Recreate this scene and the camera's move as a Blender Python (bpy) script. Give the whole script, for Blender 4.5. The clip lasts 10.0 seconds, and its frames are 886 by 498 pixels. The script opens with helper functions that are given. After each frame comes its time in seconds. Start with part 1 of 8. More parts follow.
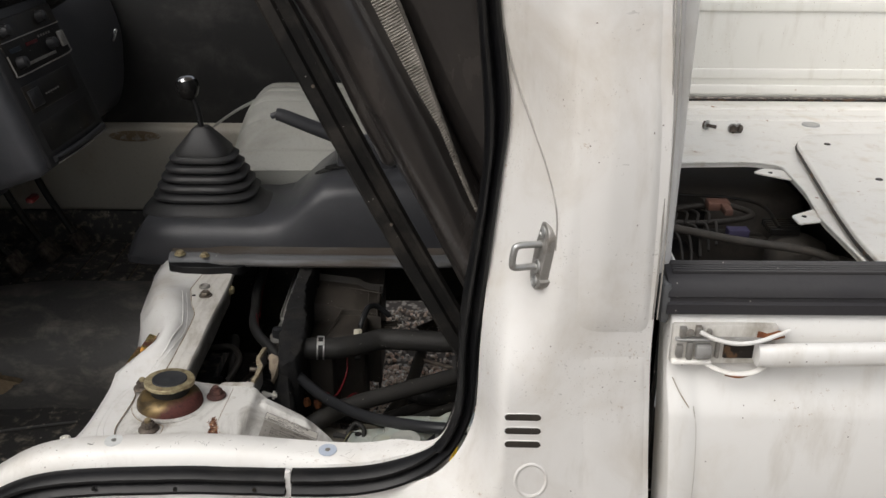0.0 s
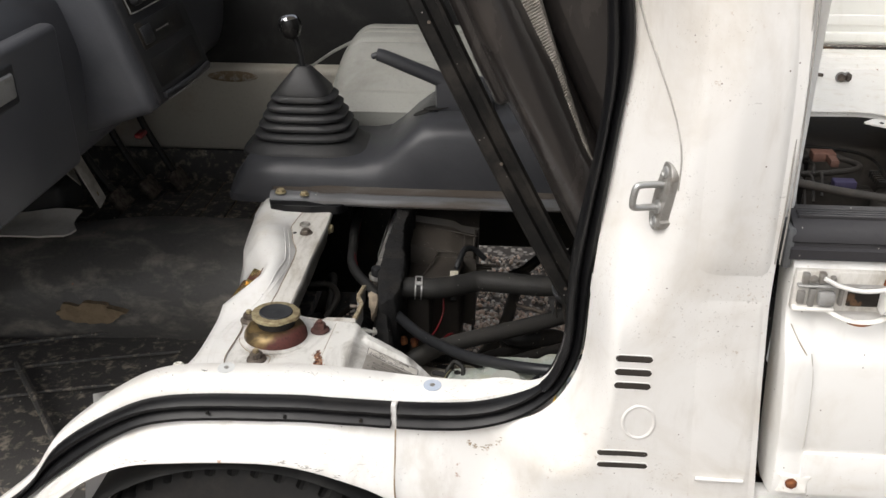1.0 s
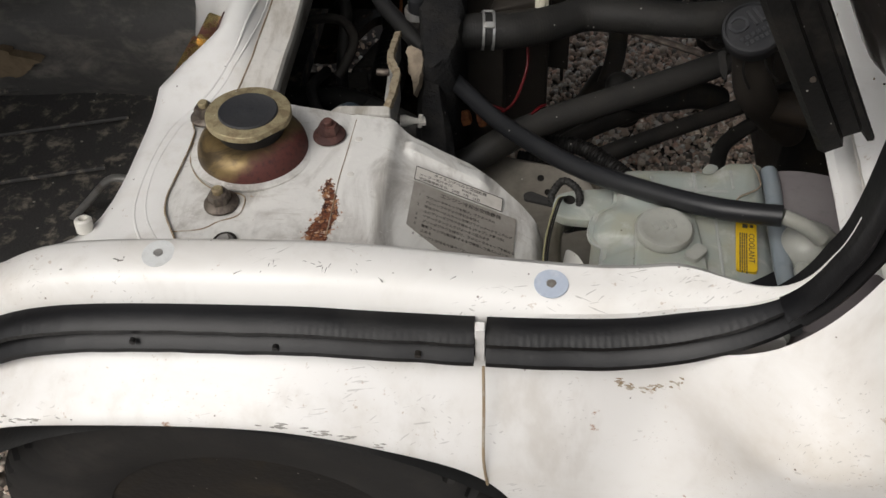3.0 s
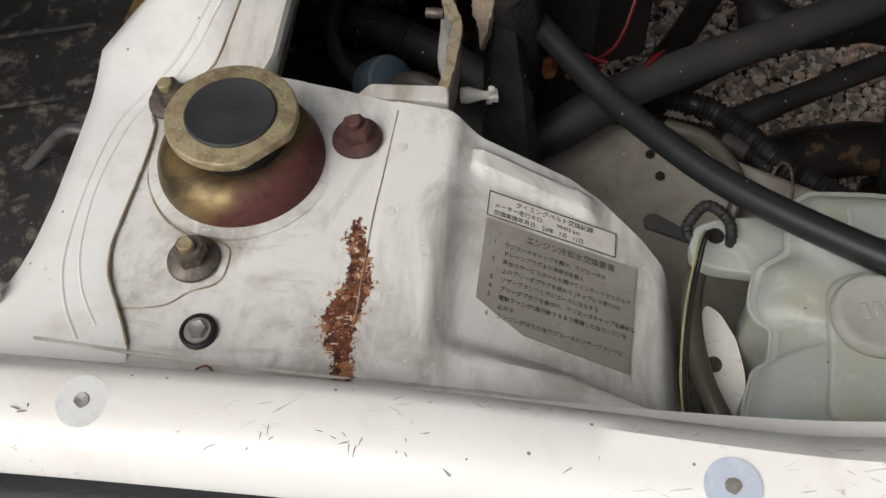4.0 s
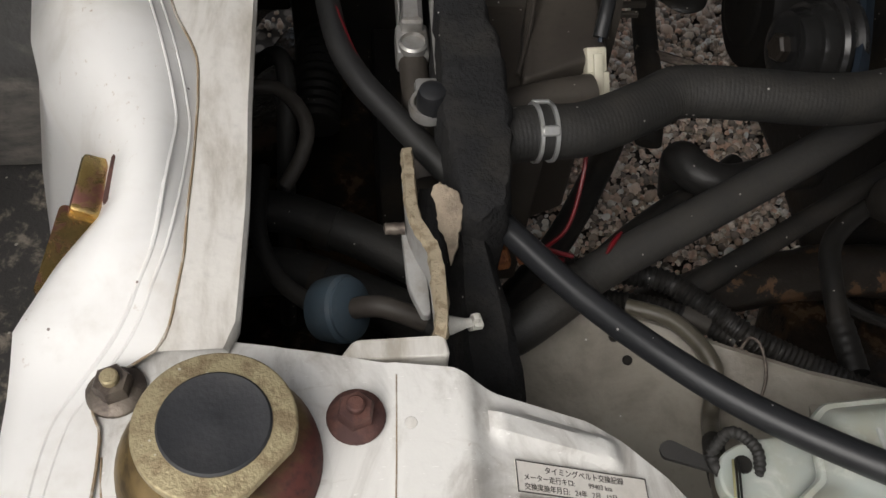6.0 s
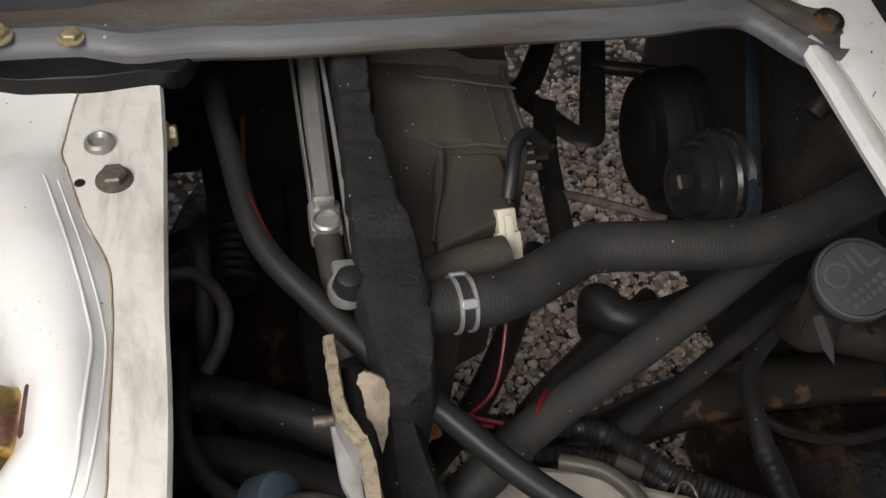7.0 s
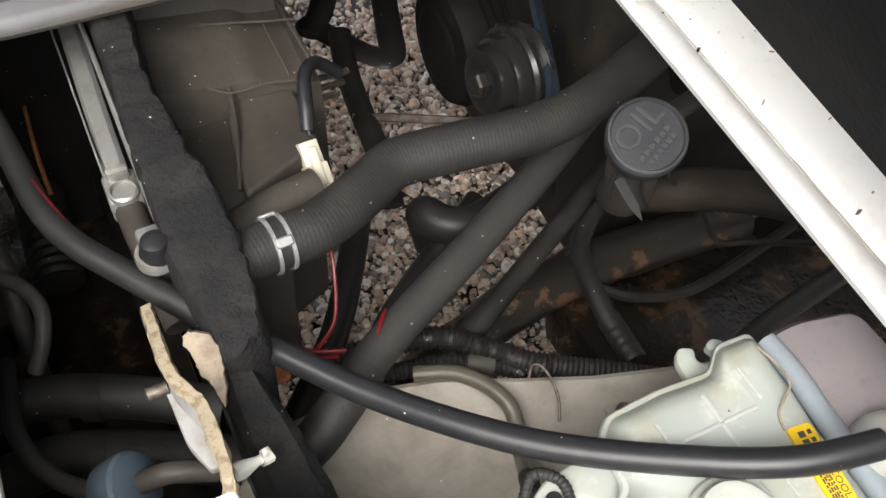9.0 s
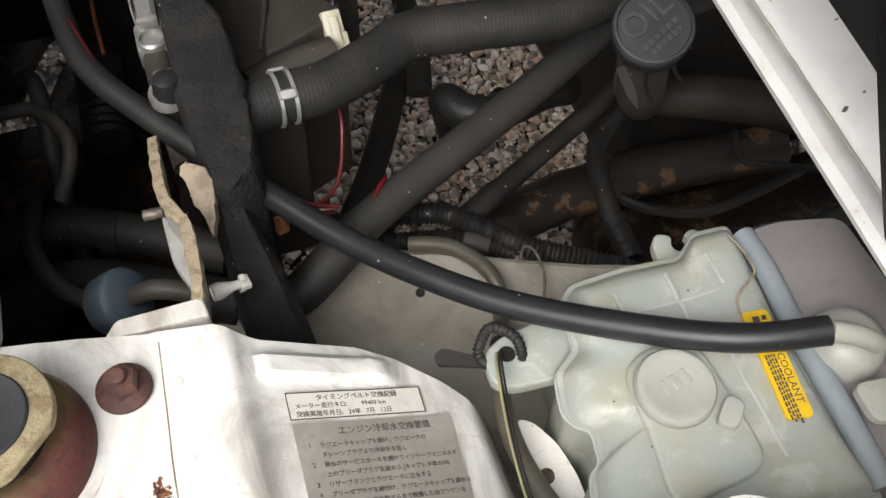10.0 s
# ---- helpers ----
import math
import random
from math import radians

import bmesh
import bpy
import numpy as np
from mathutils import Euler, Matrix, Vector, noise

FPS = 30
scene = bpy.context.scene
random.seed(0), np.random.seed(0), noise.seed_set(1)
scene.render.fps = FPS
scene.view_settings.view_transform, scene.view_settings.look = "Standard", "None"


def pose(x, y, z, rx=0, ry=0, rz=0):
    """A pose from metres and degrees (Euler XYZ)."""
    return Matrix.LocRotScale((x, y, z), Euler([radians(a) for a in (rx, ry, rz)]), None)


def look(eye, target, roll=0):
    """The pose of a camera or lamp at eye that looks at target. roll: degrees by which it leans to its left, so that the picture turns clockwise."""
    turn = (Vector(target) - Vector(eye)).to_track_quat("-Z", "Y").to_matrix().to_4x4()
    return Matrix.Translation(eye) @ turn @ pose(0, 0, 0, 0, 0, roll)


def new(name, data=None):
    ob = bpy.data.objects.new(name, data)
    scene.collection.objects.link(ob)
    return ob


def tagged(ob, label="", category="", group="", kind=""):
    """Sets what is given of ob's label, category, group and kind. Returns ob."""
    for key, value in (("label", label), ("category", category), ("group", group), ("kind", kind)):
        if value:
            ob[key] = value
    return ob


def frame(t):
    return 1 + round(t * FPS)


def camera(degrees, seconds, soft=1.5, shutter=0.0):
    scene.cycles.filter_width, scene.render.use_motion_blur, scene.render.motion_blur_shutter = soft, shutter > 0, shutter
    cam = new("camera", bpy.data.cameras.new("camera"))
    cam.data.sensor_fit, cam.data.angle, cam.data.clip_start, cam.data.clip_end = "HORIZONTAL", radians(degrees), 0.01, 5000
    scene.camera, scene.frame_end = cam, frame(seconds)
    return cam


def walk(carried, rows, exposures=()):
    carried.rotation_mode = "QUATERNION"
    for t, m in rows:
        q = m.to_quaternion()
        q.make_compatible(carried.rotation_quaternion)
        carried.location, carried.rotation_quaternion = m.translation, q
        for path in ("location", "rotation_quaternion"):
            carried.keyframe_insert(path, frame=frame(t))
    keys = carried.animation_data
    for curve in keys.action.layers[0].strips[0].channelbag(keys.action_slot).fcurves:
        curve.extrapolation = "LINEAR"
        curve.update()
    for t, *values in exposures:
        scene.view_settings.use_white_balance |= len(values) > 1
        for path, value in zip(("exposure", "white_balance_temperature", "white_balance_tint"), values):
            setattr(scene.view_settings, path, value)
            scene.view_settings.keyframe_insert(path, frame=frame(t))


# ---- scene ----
cam = camera(51.8, 10.0)
PATH = [
    (0, (0.397, -0.791, 1.245), (0.392, 1.037, 0.435), 0.3),
    (0.5, (0.373, -0.816, 1.239), (0.238, 0.99, 0.391), -0.0),
    (1, (0.35, -0.8, 1.232), (0.191, 0.975, 0.325), -0.3),
    (1.5, (0.333, -0.663, 1.2), (0.157, 1.049, 0.181), -1.1),
    (2, (0.327, -0.485, 1.156), (0.106, 1.1, -0.042), -0.9),
    (2.2, (0.328, -0.457, 1.125), (0.091, 1.064, -0.152), -0.9),
    (3.3, (0.191, -0.132, 0.983), (0.033, 1.082, -0.598), -4.3),
    (3.5, (0.18, -0.085, 0.956), (0.031, 1.059, -0.678), -4.1),
    (4, (0.165, 0.058, 0.909), (-0.046, 1.041, -0.82), -6.5),
    (4.5, (0.138, 0.11, 0.889), (0.013, 1.035, -0.88), -6.3),
    (5, (0.106, 0.131, 0.882), (0.17, 1.062, -0.887), 1.6),
    (5.5, (0.081, 0.17, 0.89), (0.225, 1.16, -0.842), 3.4),
    (6, (0.057, 0.19, 0.908), (0.255, 1.273, -0.762), 7.0),
    (6.2, (0.06, 0.206, 0.925), (0.295, 1.335, -0.709), 6.8),
    (7.3, (0.06, 0.236, 0.944), (0.51, 1.454, -0.578), 9.4),
    (7.5, (0.06, 0.24, 0.94), (0.567, 1.433, -0.584), 10.6),
    (8, (0.064, 0.243, 0.938), (0.677, 1.373, -0.593), 7.8),
    (8.5, (0.082, 0.23, 0.937), (0.744, 1.294, -0.622), 6.4),
    (9, (0.095, 0.211, 0.937), (0.711, 1.25, -0.658), 5.5),
    (9.5, (0.114, 0.17, 0.931), (0.649, 1.192, -0.703), 5.0),
    (10, (0.135, 0.129, 0.929), (0.539, 1.156, -0.739), 3.8),
]
EXPOSURE = [(0, -0.27), (0.5, 0.0), (1.0, 0.2), (1.5, 0.12), (2.2, 0.0), (3.5, -0.38), (4.5, 0.22), (5.0, 0.24), (5.5, 0.26), (6.2, 0.14), (7.5, 0.95), (8.0, 1.35), (8.5, 1.55), (9.0, 1.5), (9.5, 1.3), (10, 0.85)]
walk(cam, [(t, look(eye, target, roll)) for t, eye, target, roll in PATH], EXPOSURE)

# ---------------------------------------------------------------- world, sun, exposure
SUN_ELEV, SUN_ROT = 51.0, 221.0
world = bpy.data.worlds.new("sky")
scene.world = world
world.use_nodes = True
wn = world.node_tree.nodes
sky = wn.new("ShaderNodeTexSky")
sky.sky_type, sky.sun_disc = "NISHITA", False
sky.sun_elevation, sky.sun_rotation = radians(SUN_ELEV), radians(SUN_ROT)
sky.dust_density, sky.ozone_density = 6.0, 1.0
wn["Background"].inputs["Strength"].default_value = 0.15
grey = wn.new("ShaderNodeHueSaturation")
grey.inputs["Saturation"].default_value = 0.3
world.node_tree.links.new(sky.outputs[0], grey.inputs["Color"])
world.node_tree.links.new(grey.outputs[0], wn["Background"].inputs["Color"])
sun_data = bpy.data.lights.new("sun", "SUN")
sun_data.energy, sun_data.angle, sun_data.color = 1.2, radians(60), (1.0, 0.965, 0.92)
sun = new("sun", sun_data)
sun.matrix_world = look((-5.0, -5.5, 9.95), (0.1, 0.3, 0.4))


# ---------------------------------------------------------------- materials
def shader(name, rough=0.5, metal=0.0):
    m = bpy.data.materials.new(name)
    m.use_nodes = True
    nt = m.node_tree
    b = nt.nodes["Principled BSDF"]
    b.inputs["Roughness"].default_value, b.inputs["Metallic"].default_value = rough, metal
    b.inputs["Specular IOR Level"].default_value = 0.35
    return m, nt, b


def link(nt, a, b):
    nt.links.new(a, b)


def noise_node(nt, scale, detail=4.0, rough=0.6, stretch=None, distort=0.0):
    tc = nt.nodes.new("ShaderNodeTexCoord")
    n = nt.nodes.new("ShaderNodeTexNoise")
    n.inputs["Scale"].default_value, n.inputs["Detail"].default_value = scale, detail
    n.inputs["Roughness"].default_value, n.inputs["Distortion"].default_value = rough, distort
    if stretch:
        mp = nt.nodes.new("ShaderNodeMapping")
        mp.inputs["Scale"].default_value = stretch
        link(nt, tc.outputs["Object"], mp.inputs["Vector"])
        link(nt, mp.outputs[0], n.inputs["Vector"])
    else:
        link(nt, tc.outputs["Object"], n.inputs["Vector"])
    return n.outputs["Fac"]


def ramp(nt, fac, lo, hi):
    r = nt.nodes.new("ShaderNodeMapRange")
    r.interpolation_type = "SMOOTHSTEP"
    r.inputs["From Min"].default_value, r.inputs["From Max"].default_value = lo, hi
    link(nt, fac, r.inputs["Value"])
    return r.outputs[0]


def mixed(nt, fac, a, b):
    mx = nt.nodes.new("ShaderNodeMix")
    mx.data_type = "RGBA"
    link(nt, fac, mx.inputs["Factor"])
    for v, s in ((a, mx.inputs["A"]), (b, mx.inputs["B"])):
        if isinstance(v, tuple):
            s.default_value = (*v, 1)
        else:
            link(nt, v, s)
    return mx.outputs["Result"]


def mathn(nt, op, a, b=None, c=None):
    n = nt.nodes.new("ShaderNodeMath")
    n.operation = op
    for v, s in zip((a, b, c), n.inputs):
        if v is None:
            continue
        if isinstance(v, (int, float)):
            s.default_value = v
        else:
            link(nt, v, s)
    return n.outputs[0]


def bumped(nt, b, height, strength, dist=0.002):
    bp = nt.nodes.new("ShaderNodeBump")
    bp.inputs["Strength"].default_value, bp.inputs["Distance"].default_value = strength, dist
    link(nt, height, bp.inputs["Height"])
    link(nt, bp.outputs[0], b.inputs["Normal"])


def specks(nt, scale, size):
    """1 on small scattered dots."""
    tc = nt.nodes.new("ShaderNodeTexCoord")
    v = nt.nodes.new("ShaderNodeTexVoronoi")
    v.inputs["Scale"].default_value = scale
    link(nt, tc.outputs["Object"], v.inputs["Vector"])
    near = mathn(nt, "LESS_THAN", v.outputs["Distance"], size)
    sep = nt.nodes.new("ShaderNodeSeparateColor")
    link(nt, v.outputs["Color"], sep.inputs[0])
    return mathn(nt, "MULTIPLY", near, mathn(nt, "GREATER_THAN", sep.outputs[0], 0.93))


def surface(name, base, worn, rough=0.5, metal=0.0, big=9.0, fine=140.0, lo=0.45, hi=0.75, bump=0.15, speck=None, rough_var=0.15, stretch=None):
    """A worn surface: a base colour, stains of a second colour at a large scale, grain at a fine one, scattered dust specks."""
    m, nt, b = shader(name, rough, metal)
    grain = noise_node(nt, fine, 3, 0.6)
    stain = ramp(nt, noise_node(nt, big, 6, 0.65, stretch, 0.3), lo, hi)
    col = mixed(nt, stain, base, worn)
    dark = tuple(c * 0.72 for c in base)
    col = mixed(nt, mathn(nt, "MULTIPLY", ramp(nt, grain, 0.5, 0.85), 0.6), col, dark)
    if speck:
        colour, scale, size = speck
        col = mixed(nt, specks(nt, scale, size), col, colour)
    link(nt, col, b.inputs["Base Color"])
    link(nt, mathn(nt, "ADD", rough - rough_var / 2, mathn(nt, "MULTIPLY", stain, rough_var)), b.inputs["Roughness"])
    bumped(nt, b, grain, bump)
    return m


def painted(name, base, dirt, amount=(0.55, 0.8), rough=0.32, scratch=0.0, streak=(1, 1, 0.25), rust_spots=0.0):
    """White body paint: grey-brown dirt film, vertical runs, fine scratches, pin-point rust."""
    m, nt, b = shader(name, rough)
    b.inputs["Coat Weight"].default_value, b.inputs["Coat Roughness"].default_value = 0.25, 0.2
    film = ramp(nt, noise_node(nt, 5.0, 7, 0.62, None, 0.6), *amount)
    runs = ramp(nt, noise_node(nt, 22.0, 5, 0.6, streak), 0.51, 0.76)
    col = mixed(nt, film, base, dirt)
    col = mixed(nt, mathn(nt, "MULTIPLY", runs, 0.45), col, tuple(c * 0.85 for c in dirt))
    if scratch:
        for turn, gate in ((35, 0.703), (-20, 0.708), (12, 0.70)):
            tc = nt.nodes.new("ShaderNodeTexCoord")
            mp = nt.nodes.new("ShaderNodeMapping")
            mp.vector_type = "TEXTURE"
            mp.inputs["Rotation"].default_value = (0, 0, radians(turn))
            mp.inputs["Scale"].default_value = (7.0, 0.5, 1.2)
            sc = nt.nodes.new("ShaderNodeTexNoise")
            sc.inputs["Scale"].default_value, sc.inputs["Detail"].default_value = 330.0, 1.5
            link(nt, tc.outputs["Object"], mp.inputs["Vector"])
            link(nt, mp.outputs[0], sc.inputs["Vector"])
            where = ramp(nt, noise_node(nt, 14.0, 2), 0.48, 0.6)
            col = mixed(nt, mathn(nt, "MULTIPLY", mathn(nt, "MULTIPLY", ramp(nt, sc.outputs["Fac"], gate, gate + 0.02), where), scratch), col, (0.16, 0.14, 0.12))
    chips = specks(nt, 120.0, 0.10)
    brown = mathn(nt, "MULTIPLY", ramp(nt, noise_node(nt, 160.0, 4, 0.7), 0.63, 0.70), ramp(nt, noise_node(nt, 7.0, 3), 0.46, 0.6))
    col = mixed(nt, mathn(nt, "MULTIPLY", brown, 0.5), col, (0.34, 0.22, 0.12))
    col = mixed(nt, mathn(nt, "MULTIPLY", chips, 0.8), col, (0.10, 0.06, 0.04))
    if rust_spots:
        rs = ramp(nt, noise_node(nt, 26.0, 5, 0.7), 0.71 - rust_spots, 0.78 - rust_spots)
        col = mixed(nt, rs, col, (0.30, 0.13, 0.045))
    link(nt, col, b.inputs["Base Color"])
    link(nt, mathn(nt, "ADD", rough, mathn(nt, "MULTIPLY", film, 0.25)), b.inputs["Roughness"])
    bumped(nt, b, noise_node(nt, 90.0, 3), 0.04)
    return m


def tower_paint():
    """Rubbed grey-white paint of the suspension tower, with the rust that runs along its lap seam."""
    m, nt, b = shader("tower_paint", 0.5)
    film = ramp(nt, noise_node(nt, 13.0, 7, 0.66, (1.6, 0.8, 1), 0.8), 0.42, 0.68)
    col = mixed(nt, film, (0.66, 0.65, 0.62), (0.36, 0.34, 0.31))
    rub = ramp(nt, noise_node(nt, 40.0, 4, 0.6, (2.2, 0.35, 1), 0.5), 0.56, 0.74)
    col = mixed(nt, mathn(nt, "MULTIPLY", rub, 0.5), col, (0.70, 0.685, 0.65))
    tc = nt.nodes.new("ShaderNodeTexCoord")
    sep = nt.nodes.new("ShaderNodeSeparateXYZ")
    link(nt, tc.outputs["Object"], sep.inputs[0])
    wob = mathn(nt, "MULTIPLY", mathn(nt, "SUBTRACT", noise_node(nt, 90.0, 6, 0.8), 0.5), 0.020)
    mid = mathn(nt, "ADD", mathn(nt, "ADD", 0.0715, mathn(nt, "MULTIPLY", sep.outputs[1], -0.010)), mathn(nt, "MULTIPLY", mathn(nt, "SINE", mathn(nt, "MULTIPLY", mathn(nt, "SUBTRACT", sep.outputs[1], 0.262), 105.0)), 0.0030))
    off = mathn(nt, "ABSOLUTE", mathn(nt, "ADD", mathn(nt, "SUBTRACT", sep.outputs[0], mid), wob))
    wid = mathn(nt, "ADD", 0.0048, mathn(nt, "MULTIPLY", mathn(nt, "ABSOLUTE", mathn(nt, "SINE", mathn(nt, "MULTIPLY", sep.outputs[1], 55.0))), 0.0045))
    along = mathn(nt, "MULTIPLY", ramp(nt, sep.outputs[1], 0.320, 0.290), ramp(nt, sep.outputs[1], 0.200, 0.222))
    inside = mathn(nt, "LESS_THAN", mathn(nt, "SUBTRACT", off, mathn(nt, "MULTIPLY", wid, along)), 0.0)
    inside = mathn(nt, "MULTIPLY", inside, mathn(nt, "GREATER_THAN", along, 0.12))
    flake = noise_node(nt, 190.0, 5, 0.7)
    rust = mixed(nt, ramp(nt, flake, 0.35, 0.7), (0.036, 0.013, 0.010), (0.175, 0.060, 0.026))
    rust = mixed(nt, ramp(nt, noise_node(nt, 330.0, 3, 0.6), 0.60, 0.66), rust, (0.55, 0.42, 0.32))
    smear = ramp(nt, noise_node(nt, 30.0, 6, 0.7, (0.5, 2.0, 1), 1.2), 0.55, 0.72)
    col = mixed(nt, mathn(nt, "MULTIPLY", smear, 0.55), col, (0.36, 0.325, 0.28))
    col = mixed(nt, inside, col, rust)
    halo = mathn(nt, "MULTIPLY", mathn(nt, "LESS_THAN", mathn(nt, "SUBTRACT", off, mathn(nt, "MULTIPLY", wid, mathn(nt, "MULTIPLY", along, 1.5))), 0.0), ramp(nt, noise_node(nt, 160.0, 4, 0.7), 0.52, 0.6))
    col = mixed(nt, mathn(nt, "MULTIPLY", halo, along), col, (0.30, 0.14, 0.065))
    nick = ramp(nt, noise_node(nt, 420.0, 2, 0.5, (0.5, 2.2, 1)), 0.70, 0.74)
    col = mixed(nt, mathn(nt, "MULTIPLY", nick, 0.7), col, (0.82, 0.81, 0.78))
    spots = ramp(nt, noise_node(nt, 75.0, 5, 0.7), 0.665, 0.735)
    col = mixed(nt, spots, col, (0.26, 0.16, 0.09))
    link(nt, col, b.inputs["Base Color"])
    link(nt, mathn(nt, "ADD", 0.42, mathn(nt, "MULTIPLY", inside, 0.5)), b.inputs["Roughness"])
    bumped(nt, b, mathn(nt, "ADD", noise_node(nt, 120.0, 3), mathn(nt, "MULTIPLY", inside, mathn(nt, "MULTIPLY", flake, 2.0))), 0.09, 0.003)
    return m


def gravel_mat():
    m, nt, b = shader("gravel_stone", 0.8)
    geo = nt.nodes.new("ShaderNodeNewGeometry")
    cr = nt.nodes.new("ShaderNodeValToRGB")
    link(nt, geo.outputs["Random Per Island"], cr.inputs[0])
    e = cr.color_ramp.elements
    e[0].color, e[1].color = (0.20, 0.18, 0.16, 1), (0.84, 0.82, 0.78, 1)
    for p, c in ((0.2, (0.42, 0.34, 0.28, 1)), (0.42, (0.66, 0.51, 0.40, 1)), (0.6, (0.74, 0.66, 0.57, 1)), (0.76, (0.78, 0.54, 0.41, 1)), (0.88, (0.86, 0.79, 0.70, 1))):
        el = e.new(p)
        el.color = c
    g = noise_node(nt, 220.0, 4, 0.7)
    link(nt, mixed(nt, ramp(nt, g, 0.5, 0.85), cr.outputs[0], (0.30, 0.27, 0.24)), b.inputs["Base Color"])
    bumped(nt, b, g, 0.3)
    return m


def ground_mat():
    m, nt, b = shader("gravel_bed", 0.9)
    tc = nt.nodes.new("ShaderNodeTexCoord")
    v = nt.nodes.new("ShaderNodeTexVoronoi")
    v.inputs["Scale"].default_value = 55.0
    link(nt, tc.outputs["Object"], v.inputs["Vector"])
    sep = nt.nodes.new("ShaderNodeSeparateColor")
    link(nt, v.outputs["Color"], sep.inputs[0])
    col = mixed(nt, sep.outputs[0], (0.20, 0.17, 0.145), (0.50, 0.45, 0.39))
    col = mixed(nt, ramp(nt, v.outputs["Distance"], 0.32, 0.55), col, (0.08, 0.068, 0.058))
    link(nt, col, b.inputs["Base Color"])
    bumped(nt, b, v.outputs["Distance"], -0.9, 0.02)
    return m


DUST = ((0.36, 0.34, 0.31), 170.0, 0.13)
WHITE = painted("white_paint", (0.80, 0.79, 0.765), (0.62, 0.57, 0.49), (0.52, 0.85), 0.3)
WHITE_SILL = painted("scuffed_white_paint", (0.78, 0.765, 0.735), (0.60, 0.56, 0.50), (0.40, 0.75), 0.3, scratch=0.5, rust_spots=0.032)
WHITE_BED = painted("rust_stained_white_paint", (0.88, 0.86, 0.81), (0.70, 0.60, 0.46), (0.58, 0.86), 0.4, scratch=0.3, rust_spots=0.06)
CREAM = painted("cream_gate_paint", (0.86, 0.85, 0.80), (0.74, 0.70, 0.61), (0.58, 0.9), 0.45, rust_spots=0.03)
WHITE_SKIN = painted("cab_side_white_paint", (0.765, 0.75, 0.725), (0.56, 0.51, 0.44), (0.42, 0.80), 0.32, scratch=0.3, rust_spots=0.012)
TOWER = tower_paint()
BEAM_DIRTY = surface("dirty_white_steel", (0.62, 0.60, 0.56), (0.36, 0.33, 0.28), 0.5, 0, 16.0, 120.0, 0.42, 0.68, 0.15, None, 0.2, (2, 0.6, 1))
# Grime of seams and scuffs, also the painted shadow of the pillar crease.
GRIME_SHADE = surface("grime_and_crease_shade", (0.30, 0.285, 0.26), (0.46, 0.44, 0.41), 0.6, 0, 30.0, 200.0)
SCUFF = surface("dark_scuff", (0.20, 0.185, 0.17), (0.36, 0.34, 0.31), 0.7, 0, 120.0)
SEALER = surface("brown_seam_sealer", (0.27, 0.20, 0.125), (0.46, 0.42, 0.36), 0.75, 0, 55.0, 260.0, 0.46, 0.62, 0.3)
GOLD = surface("yellow_zinc_steel", (0.42, 0.355, 0.215), (0.27, 0.21, 0.125), 0.55, 0.45, 90.0, 420.0, 0.42, 0.62, 0.4, ((0.60, 0.56, 0.46), 320.0, 0.22))
def cup_mat():
    """Brassy zinc plating, red-brown rust on the side that faces the seam."""
    m, nt, b = shader("rusty_zinc_cup", 0.36, 0.75)
    tc = nt.nodes.new("ShaderNodeTexCoord")
    sep = nt.nodes.new("ShaderNodeSeparateXYZ")
    link(nt, tc.outputs["Object"], sep.inputs[0])
    way = mathn(nt, "SUBTRACT", mathn(nt, "MULTIPLY", mathn(nt, "ADD", sep.outputs[0], 0.006), 0.83), mathn(nt, "MULTIPLY", mathn(nt, "SUBTRACT", sep.outputs[1], 0.346), 0.56))
    low = mathn(nt, "MULTIPLY", mathn(nt, "SUBTRACT", 0.500, sep.outputs[2]), 0.9)
    wob = mathn(nt, "MULTIPLY", mathn(nt, "SUBTRACT", noise_node(nt, 60.0, 5, 0.65), 0.5), 0.030)
    red = ramp(nt, mathn(nt, "ADD", mathn(nt, "ADD", way, low), wob), 0.010, 0.030)
    tone = ramp(nt, noise_node(nt, 26.0, 5, 0.65, (1, 1, 2.5), 0.6), 0.38, 0.62)
    col = mixed(nt, tone, (0.22, 0.155, 0.070), (0.085, 0.062, 0.036))
    grain = ramp(nt, noise_node(nt, 260.0, 3, 0.6), 0.45, 0.75)
    col = mixed(nt, red, col, mixed(nt, grain, (0.10, 0.032, 0.026), (0.055, 0.022, 0.020)))
    link(nt, col, b.inputs["Base Color"])
    link(nt, mathn(nt, "MULTIPLY", mathn(nt, "SUBTRACT", 1.0, red), 0.55), b.inputs["Metallic"])
    link(nt, mathn(nt, "ADD", 0.42, mathn(nt, "MULTIPLY", red, 0.3)), b.inputs["Roughness"])
    bumped(nt, b, noise_node(nt, 180.0, 3), 0.12)
    return m


GOLD_RUST = cup_mat()
RUST_NUT = surface("red_brown_rusty_nut", (0.12, 0.05625, 0.045), (0.0675, 0.03375, 0.03), 0.65, 0.2, 60.0, 300.0, 0.4, 0.6, 0.3)
NUT = surface("dull_steel_nut", (0.1768, 0.1503, 0.1238), (0.0884, 0.07072, 0.06188), 0.55, 0.6, 60.0, 300.0, 0.4, 0.6, 0.25)
NUTGREY = surface("stained_steel", (0.34, 0.33, 0.31), (0.20, 0.17, 0.14), 0.45, 0.5, 40.0, 200.0)
STEEL = surface("galvanised_steel", (0.475, 0.475, 0.4655), (0.3135, 0.2945, 0.266), 0.42, 0.7, 30.0, 200.0)
